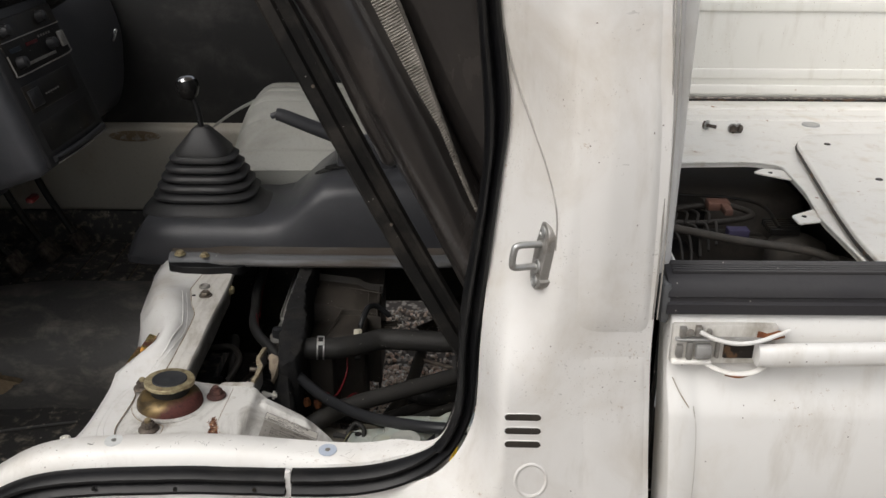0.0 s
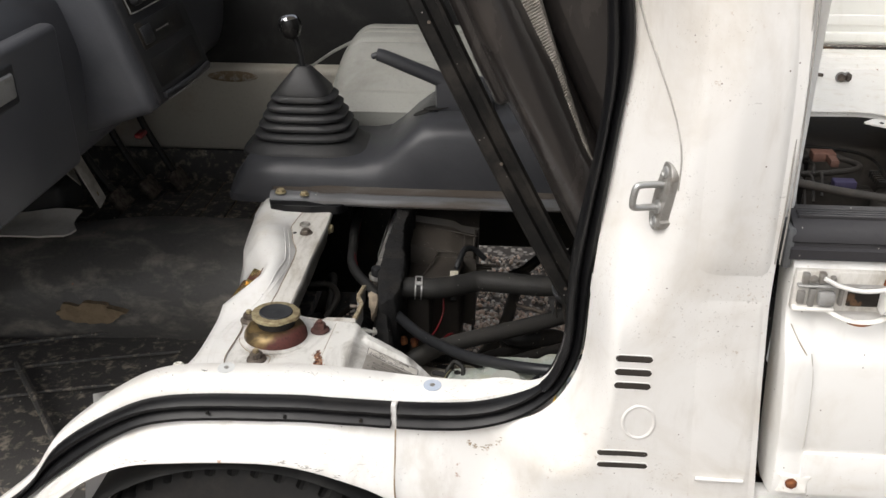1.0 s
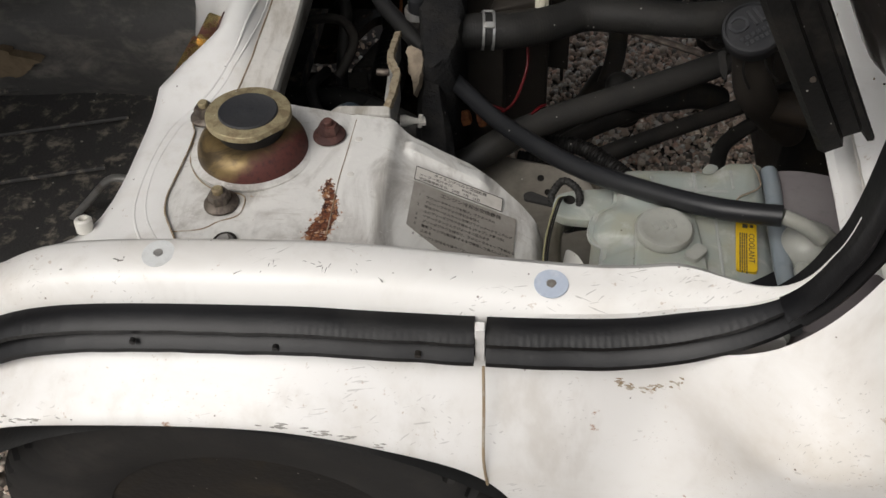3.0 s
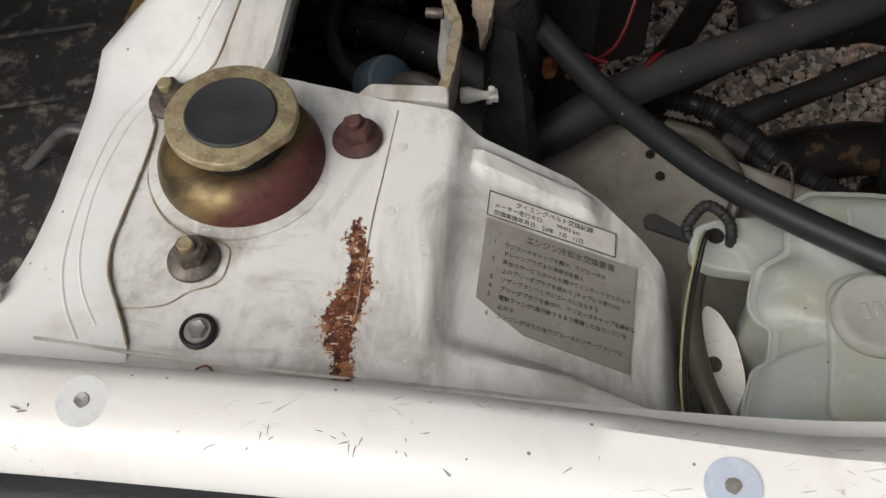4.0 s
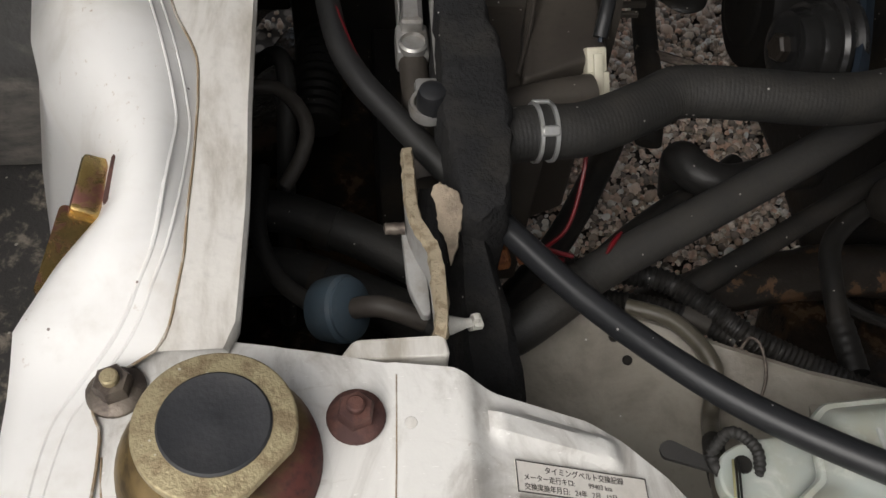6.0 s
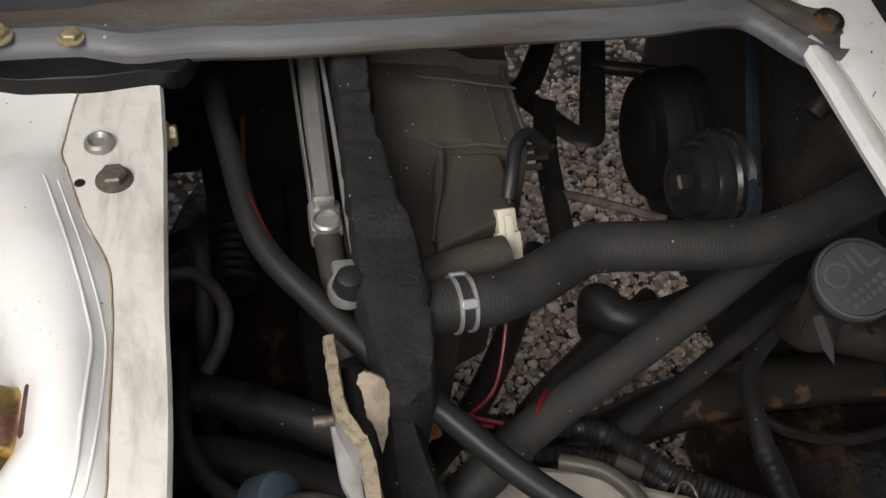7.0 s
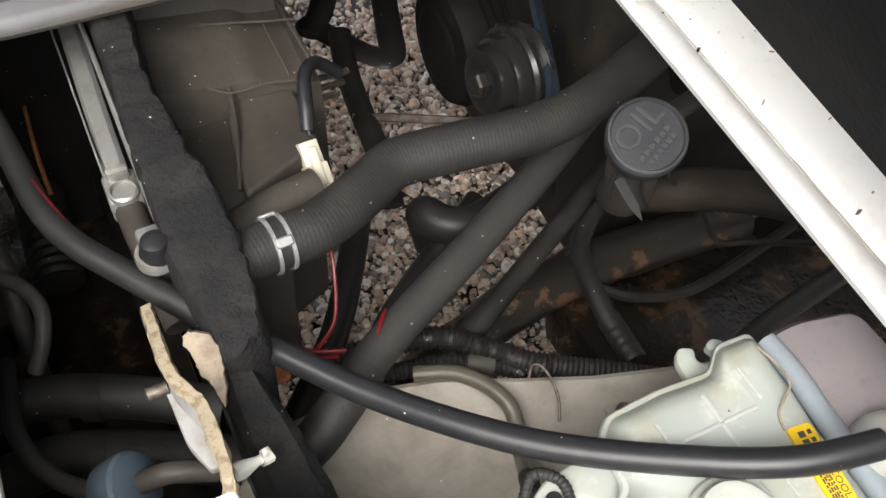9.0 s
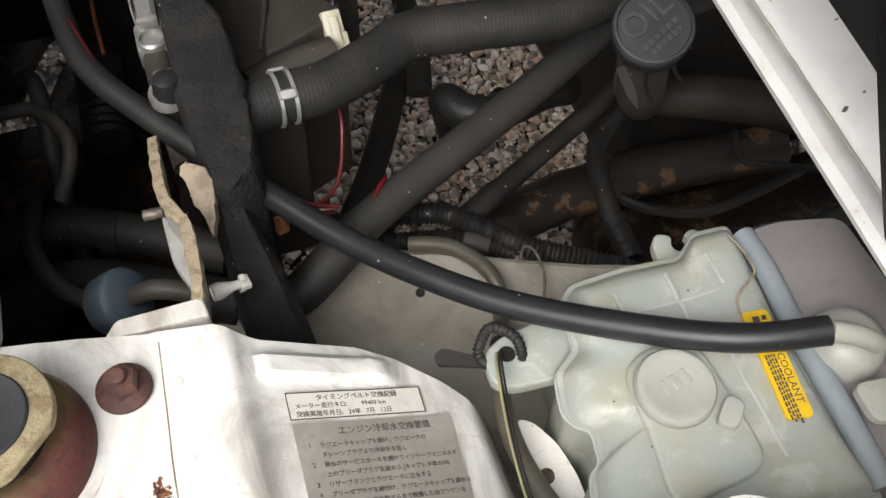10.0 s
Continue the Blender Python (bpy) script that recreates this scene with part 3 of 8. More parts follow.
# ---------------------------------------------------------------- the truck's body side
# outer edge of the door seal (x, z), and the edge of the outer skin that belongs to it (x, y, z)
SEAL_OUT = [(-0.40, 0.27), (-0.327, 0.336), (-0.272, 0.383), (-0.179, 0.454), (-0.096, 0.488), (0.055, 0.498), (0.13, 0.498), (0.205, 0.496), (0.274, 0.497), (0.320, 0.505),
            (0.358, 0.520), (0.390, 0.544), (0.412, 0.572), (0.428, 0.608), (0.435, 0.646), (0.439, 0.744), (0.455, 0.905), (0.463, 1.0), (0.450, 1.105), (0.434, 1.27)]
SKIN = [(-0.33, 0.09, 0.20), (-0.285, 0.09, 0.33), (-0.245, 0.09, 0.385), (-0.165, 0.09, 0.436), (-0.087, 0.09, 0.452), (0.047, 0.09, 0.459), (0.134, 0.09, 0.440), (0.205, 0.09, 0.405), (0.245, 0.085, 0.34), (0.30, 0.075, 0.22),
        (0.40, 0.06, 0.22), (0.50, 0.05, 0.22), (0.648, 0.045, 0.22), (0.643, 0.046, 0.42), (0.631, 0.045, 0.55), (0.614, 0.042, 0.745), (0.611, 0.032, 0.92), (0.608, 0.036, 1.02), (0.60, 0.05, 1.12), (0.59, 0.065, 1.30)]
SEAL_IN = [(-0.39, 0.30), (-0.318, 0.362), (-0.265, 0.430), (-0.175, 0.490), (-0.092, 0.518), (0.055, 0.527), (0.13, 0.526), (0.205, 0.525), (0.270, 0.527), (0.310, 0.532),
           (0.342, 0.542), (0.372, 0.560), (0.393, 0.583), (0.405, 0.612), (0.412, 0.648), (0.415, 0.755), (0.433, 0.885), (0.4375, 0.975), (0.427, 1.10), (0.412, 1.27)]
DOOR_Y = 0.13


def line3(table):
    return smooth_line([(p[0], 0, p[1]) if len(p) == 2 else p for p in table], 6)


O_LINE, I_LINE, B_LINE = line3(SEAL_OUT), line3(SEAL_IN), line3(SKIN)


def sill_rise(x):
    return 0.020 - 0.013 * sstep(0.10, 0.36, x)


def sill_z(x):
    p = min(I_LINE[:60], key=lambda q: abs(q.x - x))
    return p.z + sill_rise(x)


def flank(z, f):
    """How far the pillar has come out to the outer face, a share f of the way across it: steep low down, an even slope beside the striker."""
    beside = sstep(0.70, 0.84, z)
    low = 0.97 * sstep(-0.06, 0.15, f) + 0.03 * sstep(0.15, 0.9, f)
    return low * (1 - beside) + beside * (0.90 * sstep(-0.06, 0.43, f) + 0.14 * sstep(0.12, 0.66, f) - 0.04 * sstep(0.6, 1.0, f))


def build_body_side():
    body = empty("truck_body_side", (0.2, 0.1, 0.3), "scuffed white painted cab side with wheel arch and door pillar", "truck body", "", "structure")
    rows = []
    steps = [k / 40 for k in range(41)]
    for i, (o, b) in enumerate(zip(O_LINE, B_LINE)):
        row = []
        up = sstep(0.325, 0.395, o.x) if o.z > 0.5 else 0.0
        for f in steps:
            e = sstep(0, 1, f) * (1 - up) + up * flank(o.z, f)
            y = DOOR_Y + 0.006 + (b.y - DOOR_Y - 0.006) * e
            row.append((o.x + (b.x - o.x) * f, y, o.z + (b.z - o.z) * f))
        # folded return behind the edge
        back = (b.x - 0.004, b.y + 0.02, b.z + 0.012) if o.x < 0.25 else (b.x + 0.001, b.y + 0.06, b.z)
        row += [(b.x, b.y + 0.004, b.z), back]
        rows.append(row)
    part("outer_skin", loft(rows), WHITE_SKIN, body, "white outer skin with rust-stained seam")
    # sill top, ridge and flange above the seal
    rows = []
    for p in I_LINE:
        if p.z > 0.66 and p.x > 0:
            break
        k = sstep(0.10, 0.38, p.x)
        front = sstep(-0.05, -0.30, p.x)
        top = sill_rise(p.x)
        iy = -0.006 * k
        m2 = (1 - 0.97 * sstep(0.325, 0.408, p.x)) * (1 - 0.6 * sstep(-0.10, -0.34, p.x))
        rows.append([(p.x, DOOR_Y + 0.024, p.z - 0.02), (p.x, DOOR_Y + 0.018, p.z - 0.004), (p.x, 0.150, p.z + 0.004), (p.x, 0.156, p.z + top * 0.66), (p.x, 0.162, p.z + top * 0.95), (p.x, 0.170, p.z + top), (p.x, 0.1885 + iy, p.z + top + 0.001),
                     (p.x, 0.1950 + iy, p.z + top - 0.0035), (p.x, 0.2000 + iy * 0.6, p.z + top - 0.012), (p.x, 0.2035, p.z + top * 0.3 - 0.022 - 0.02 * front), (p.x, 0.2075, p.z - 0.0305 - 0.03 * front), (p.x, 0.2155, p.z - 0.0325 - 0.03 * front), (p.x, 0.2160, p.z - 0.06 - 0.04 * front)])
        rows[-1] = [(x, 0.134 + (y - 0.134) * m2, p.z + (z - p.z) * (m2 if z > p.z else 1)) for x, y, z in rows[-1]]
    part("sill", loft(rows), WHITE_SILL, body, "scratched white door sill")
    # vertical lap seam in the skin below the seal
    part("skin_seam", sweep([(0.2045, 0.128, 0.496), (0.2055, 0.112, 0.470), (0.206, 0.093, 0.43), (0.209, 0.0885, 0.40)], 0.0011, 6, 4), SEALER, body, "rust-brown seam line")
    # raised pillar panels that follow the skin
    part("pillar_panel", skin_panel((0.514, 0.778), (0.613, 0.778), (0.592, 1.29), (0.494, 1.29), lambda z: 0.0006 + 0.0022 * sstep(1.050, 0.980, z), 0.050), WHITE_SKIN, body, "clean white raised pillar panel with a soft fold")
    part("lower_pillar_panel", skin_panel((0.542, 0.42), (0.641, 0.42), (0.613, 0.762), (0.520, 0.762), lambda z: 0.0012, 0.046), WHITE_SKIN, body, "flat white lower pillar panel")
    # vent slots, dark sheets on the skin for the shade inside them, and the stamped ring
    for x, z, w, tall in ((0.483, 0.673, 0.040, 0.0085), (0.4835, 0.655, 0.040, 0.0085), (0.484, 0.637, 0.040, 0.0085), (0.481, 0.5415, 0.058, 0.0072), (0.482, 0.5245, 0.058, 0.0072)):
        rows, rim = [], []
        for k in range(21):
            u = -math.cos(math.pi * k / 20)
            h = max(0.0002, tall / 2 * math.sqrt(max(0.0, 1 - max(0.0, (abs(u) * w / 2 - (w - tall) / 2) / (tall / 2)) ** 2)))
            xx = x + u * w / 2
            rows.append([(xx, skin_y(xx, z + v) + d, z + v) for v, d in ((-h, 0.004), (-h, -0.0004), (-h * 0.5, -0.0007), (h * 0.5, -0.0007), (h, -0.0004), (h, 0.004))])
            rim.append((xx, h + 0.0006))
        slot = part("vent_slot", loft(rows), SHROUD, body, "vent slot drawn as a dark sheet for its inner shade")
        edge = [(xx, z + h) for xx, h in rim] + [(xx, z - h) for xx, h in rim[::-1]]
        part("slot_rim", sweep([(p, skin_y(p, q) + 0.0002, q) for p, q in edge + edge[:1]], 0.0009, 6, 1), WHITE_SKIN, slot)
    ring = [(0.4955 + 0.0175 * math.cos(a), 0.587 + 0.0225 * math.sin(a)) for a in [2 * math.pi * k / 28 for k in range(29)]]
    part("stamped_ring", sweep([(x, skin_y(x, z) + 0.0018, z) for x, z in ring], 0.0030, 8, 1), WHITE_SKIN, body)
    # crease that winds down the pillar, its shadow line painted as a dark grey bead
    crease = [(0.449, 1.12), (0.453, 1.089), (0.4596, 1.058), (0.4715, 1.020), (0.487, 0.981), (0.497, 0.955), (0.5045, 0.929), (0.508, 0.905), (0.508, 0.874)]
    part("flange_crease", sweep([(x, skin_y(x, z) + 0.0009, z) for x, z in crease], lambda t: 0.0024 - 0.0012 * t, 8, 8), GRIME_SHADE, body, "folded crease with its shadow line painted dark grey")
    for d in (0.0, 0.0046):
        part("corner_seam", sweep([(x + d, skin_y(x, z) - 0.0012, z) for x, z in ((0.6105, 0.80), (0.6085, 0.90), (0.6048, 1.069), (0.597, 1.20))], 0.0009, 6, 6), GRIME_SHADE, body, "thin dark seam at the cab corner")
    part("panel_bead", sweep([(x, skin_y(x, 0.5145) - 0.0035, 0.5145) for x in (0.566, 0.58, 0.60, 0.62)], 0.0022, 8, 2), WHITE, body)
    part("inner_flange", prism([(0.268, 0.196), (0.300, 0.206), (0.350, 0.197), (0.405, 0.184), (0.412, 0.160), (0.345, 0.165)], 0.466, 0.498, None, 0.004), WHITE, body, "white inner flange beside the tank")
    rng = random.Random(11)
    for k in range(34):
        u = rng.random()
        x = 0.296 + 0.044 * u
        z = 0.476 - 0.010 * math.sin(math.pi * u) + 0.010 * u + 0.004 * rng.gauss(0, 0.5)
        part("dirt_flake", prism(rounded([(-0.001 - 0.0025 * rng.random(), 0), (0, 0.0005 + 0.0006 * rng.random()), (0.0015 + 0.002 * rng.random(), 0.0003), (0.0005, -0.0007)], 0.0005, 2), -0.0012, 0.0005, Matrix.Translation((x, skin_y(x, z), z)) @ pose(0, 0, 0, 60, 0, 0) @ pose(0, 0, 0, 0, 0, rng.uniform(-40, 40))), SEALER, body)
    for k in range(46):
        u = rng.random()
        x = 0.045 + 0.095 * u if k % 3 else -0.165 + 0.075 * u
        z = min(B_LINE[:60], key=lambda q: abs(q.x - x)).z + 0.0035 + 0.0020 * abs(rng.gauss(0, 0.7))
        part("scuff", prism(rounded([(-0.001 - 0.004 * rng.random(), 0), (0, 0.0003 + 0.0005 * rng.random()), (0.001 + 0.004 * rng.random(), 0.0002), (0.0005, -0.0005)], 0.0004, 2), -0.0012, 0.0004, Matrix.Translation((x, skin_y(x, z), z)) @ pose(0, 0, 0, 60, 0, 0) @ pose(0, 0, 0, 0, 0, rng.uniform(-12, 12) - 10 * u)), GRIME_SHADE, body)
    # dark scuffs on the sill's top
    for k in range(30):
        x = rng.gauss(0.085, 0.05) if k < 23 else rng.uniform(-0.10, -0.04)
        y, turn, size = rng.uniform(0.161, 0.177), rng.choice((-55, -20, 15, 40, 80)) + rng.uniform(-12, 12), rng.uniform(0.0008, 0.0032)
        z = sill_z(x) - 0.05 * sill_rise(x) * max(0.0, (0.170 - y) / 0.008)
        part("scuff", prism(rounded([(-size, -0.0002), (0, 0.00025), (size, 0.0002), (size * 0.6, -0.0002), (0, -0.00015)], 0.0001, 2), -0.0010, 0.0003, Matrix.Translation((x, y, z)) @ pose(0, 0, 0, 0, 0, turn)), SCUFF, body)
    # stickers on the sill
    for x, y, z, mt, lb in ((0.2485, 0.169, sill_z(0.2485) + 0.0004, STICKER, "round pale blue sticker"), (-0.0267, 0.1775, sill_z(-0.0267) + 0.0003, STICKER_W, "round faded white sticker")):
        d = part("round_sticker", lathe([(0.0118, -0.0006), (0.0116, 0.0002), (0.0001, 0.0003)], 32, pose(x, y, z, 3, 0, 0)), mt, body, lb)
        part("sticker_mark", rough_up(lathe([(0.0036, 0.0003), (0.0034, 0.0008), (0.0001, 0.0008)], 9, pose(x, y, z, 3, 0, 0)), 0.0008, 300), NUTGREY, d)
    return body


def skin_samples():
    out = []
    for o, b in zip(O_LINE, B_LINE):
        up = sstep(0.325, 0.395, o.x) if o.z > 0.5 else 0.0
        for f in [k / 40 for k in range(41)]:
            e = sstep(0, 1, f) * (1 - up) + up * flank(o.z, f)
            out.append((o.x + (b.x - o.x) * f, DOOR_Y + 0.006 + (b.y - DOOR_Y - 0.006) * e, o.z + (b.z - o.z) * f))
    return np.array(out)


SKIN_PTS = skin_samples().reshape(len(O_LINE), 41, 3)
_p, _q, _r, _t = SKIN_PTS[:-1, :-1].reshape(-1, 3), SKIN_PTS[1:, :-1].reshape(-1, 3), SKIN_PTS[1:, 1:].reshape(-1, 3), SKIN_PTS[:-1, 1:].reshape(-1, 3)
SKIN_A, SKIN_B, SKIN_C = np.concatenate([_p, _p]), np.concatenate([_q, _r]), np.concatenate([_r, _t])
SKIN_DET = (SKIN_B[:, 0] - SKIN_A[:, 0]) * (SKIN_C[:, 2] - SKIN_A[:, 2]) - (SKIN_C[:, 0] - SKIN_A[:, 0]) * (SKIN_B[:, 2] - SKIN_A[:, 2])
SKIN_DET[np.abs(SKIN_DET) < 1e-12] = 1e-12


def skin_y(x, z):
    """Depth of the outer skin at (x, z), on the facet that lies outermost there."""
    u = ((x - SKIN_A[:, 0]) * (SKIN_C[:, 2] - SKIN_A[:, 2]) - (SKIN_C[:, 0] - SKIN_A[:, 0]) * (z - SKIN_A[:, 2])) / SKIN_DET
    v = ((SKIN_B[:, 0] - SKIN_A[:, 0]) * (z - SKIN_A[:, 2]) - (x - SKIN_A[:, 0]) * (SKIN_B[:, 2] - SKIN_A[:, 2])) / SKIN_DET
    ok = (u > -0.001) & (v > -0.001) & (u + v < 1.001)
    if ok.any():
        return float((SKIN_A[:, 1] + u * (SKIN_B[:, 1] - SKIN_A[:, 1]) + v * (SKIN_C[:, 1] - SKIN_A[:, 1]))[ok].min())
    flat = SKIN_PTS.reshape(-1, 3)
    return float(flat[np.argmin((flat[:, 0] - x) ** 2 + (flat[:, 2] - z) ** 2), 1])


def skin_panel(a, b, c, d, high, roll=0.015):
    """A pressed panel over the quad a, b, c, d of the skin (x, z), proud by high(z), its rim rolled down."""
    n = 26
    rows = []
    for i in range(n + 1):
        v = i / n
        row = []
        for k in range(n + 1):
            u = k / n
            x = (a[0] + (b[0] - a[0]) * u) * (1 - v) + (d[0] + (c[0] - d[0]) * u) * v
            z = (a[1] + (b[1] - a[1]) * u) * (1 - v) + (d[1] + (c[1] - d[1]) * u) * v
            wide, tall = (b[0] - a[0]), (d[1] - a[1])
            edge = min(u * wide, (1 - u) * wide * 4, v * tall * 2.5, (1 - v) * tall * 2.5)
            row.append((x, skin_y(x, z) + 0.0014 - (high(z) + 0.0014) * sstep(0.0, roll, edge), z))
        rows.append(row)
    return loft(rows)


BODY = build_body_side()


def build_seal():
    """Two lengths of ribbed door rubber, with a gap at the lap seam."""
    thing = empty("door_seal", (0.1, DOOR_Y, 0.5), "ribbed black rubber door weatherstrip on the sill and pillar", "weatherstrip")
    prof = [(0.0, 0.006), (0.0, -0.006), (0.08, -0.011), (0.22, -0.0125), (0.36, -0.010), (0.44, -0.006), (0.50, -0.0045), (0.56, -0.008), (0.66, -0.014), (0.80, -0.016), (0.93, -0.013), (1.0, -0.005), (1.0, 0.010)]
    for keep in (lambda x: x < 0.1985, lambda x: x > 0.2055):
        rows = []
        fine = 12
        for a, b, c, d in zip(O_LINE, O_LINE[1:], I_LINE, I_LINE[1:]):
            for s in range(fine):
                o, i = a.lerp(b, s / fine), c.lerp(d, s / fine)
                if keep(o.x):
                    wob, rib = 0.0007 * noise.noise(o * 40), 0.00009 * math.cos(2 * math.pi * o.x / 0.0052)
                    rows.append([(o.x + (i.x - o.x) * t, DOOR_Y + 0.006 + y + 0.012 * t * (o.z < 0.56) + wob + (rib if 0.6 < t < 0.95 else 0.0), o.z + (i.z - o.z) * t) for t, y in prof])
        part("rubber_strip", loft(rows), RUBBER, thing)
    part("seam_backing", box((0.1987, 0.1335, 0.494), (0.2053, 0.141, 0.530), 0.0005, 1), WHITE_SKIN, thing, "white painted steel showing in the gap")
    for x in (-0.041, 0.061, 0.16):
        part("clip_hole", lathe([(0.0022, -0.003), (0.0022, 0.0006), (0.0001, 0.0007)], 10, pose(x, DOOR_Y - 0.0035, 0.5075, 90, 0, 0)), BLACK, thing)


build_seal()


def build_striker():
    """A looped steel bar on an oval plate that faces the door opening."""
    s = empty("door_striker", (0.495, 0.060, 0.861), "grey steel door striker loop bolted to the pillar", "door striker")
    out = Vector((-0.965, -0.26, 0.0)).normalized()
    across = Vector((0.26, -0.965, 0.0)).normalized()
    m = Matrix.Translation((0.495, 0.060, 0.861)) @ Matrix((across, Vector((0.12, 0.0, 1.0)).normalized(), out)).transposed().to_4x4()
    plate = []
    for k in range(48):
        a = 2 * math.pi * k / 48
        c, r = ((0.020, 0.0175) if math.sin(a) > 0 else (-0.022, 0.0150))
        plate.append((r * math.cos(a) * (1 - 0.18 * (abs(math.sin(a)) < 0.12)), c + r * math.sin(a)))
    part("plate", prism(plate, -0.010, 0.0025, m, 0.0012), NUTGREY, s)
    part("loop", sweep([m @ Vector(q) for q in ((0.001, 0.014, 0.0), (0.001, 0.0145, 0.014), (0.001, 0.0145, 0.026), (0.001, 0.011, 0.0305), (0.001, -0.006, 0.0305), (0.001, -0.0100, 0.026), (0.001, -0.0105, 0.014), (0.001, -0.011, 0.0))], 0.0036, 12, 5), STEEL, s)
    part("loop_foot", lathe([(0.0075, 0.0022), (0.0072, 0.0042), (0.005, 0.005), (0.0001, 0.005)], 18, m @ pose(0.001, -0.011, 0)), STEEL, s)
    for y in (0.027, -0.028):
        part("screw", lathe([(0.0062, 0.002), (0.006, 0.0042), (0.0035, 0.0052), (0.0030, 0.0035), (0.0001, 0.0035)], 16, m @ pose(0.0005, y, 0)), STEEL, s)


build_striker()


def build_cab_shell():
    """What closes the cab: rear wall, roof, front, far side."""
    rear = box((0.615, 0.10, 0.60), (0.640, 1.44, 1.67), 0.006)
    finish("wall_cab_rear", rear, WHITE, None, "white rear wall of the cab", "cab wall", "", "structure")
    finish("pillar_corner", sweep([(0.622, 0.088, 0.83), (0.618, 0.09, 0.95), (0.610, 0.098, 1.12), (0.598, 0.11, 1.3)], 0.014, 10), WHITE, None, "white rear corner of the cab", "cab corner", "", "structure")
    finish("pillar_corner_lip", sweep([(0.607, 0.075, 0.80), (0.603, 0.076, 0.95), (0.596, 0.085, 1.12), (0.586, 0.10, 1.3)], 0.005, 8), WHITE, None, "white folded seam at the cab corner", "cab corner", "", "structure")
    # Roof is out of view, added to keep sky light off the interior.
    finish("roof", box((-0.40, 0.16, 1.67), (0.64, 1.38, 1.70), 0.012), WHITE, None, "white cab roof, added out of view to shade the interior", "roof", "", "structure")
    finish("wall_cab_front", box((-0.98, 0.06, 0.1), (-0.95, 1.44, 0.98), 0.01), DARKTRIM, None, "black front wall of the footwell", "cab wall", "", "structure")
    finish("door_far", box((-0.95, 1.425, 0.52), (0.615, 1.455, 1.15), 0.01), DARKTRIM, None, "black inner trim of the far cab door", "door", "", "structure")
    finish("wall_far_sill_low", box((-0.95, 1.38, 0.15), (-0.10, 1.436, 0.385), 0.01, 2), MAT, None, "black mat edge below the far door", "cab wall", "", "structure")
    finish("wall_inner", joined(box((0.0, 0.94, 0.10), (0.145, 0.96, 0.50), 0.004), box((-0.14, 0.94, 0.225), (0.0, 0.96, 0.50), 0.004)), BLACK, None, "dark inner bulkhead below the seats", "bulkhead", "", "structure")
    finish("wall_driver_box", box((0.20, 1.16, 0.235), (1.0, 1.34, 0.50), 0.02), BLACK, None, "dark underside of the driver seat box", "bulkhead", "", "structure")
    finish("wall_far_sill", box((-0.95, 1.375, 0.385), (0.615, 1.44, 0.605), 0.015, 3), BEIGE, None, "dirty beige painted sill below the far door", "cab wall", "", "structure")


build_cab_shell()


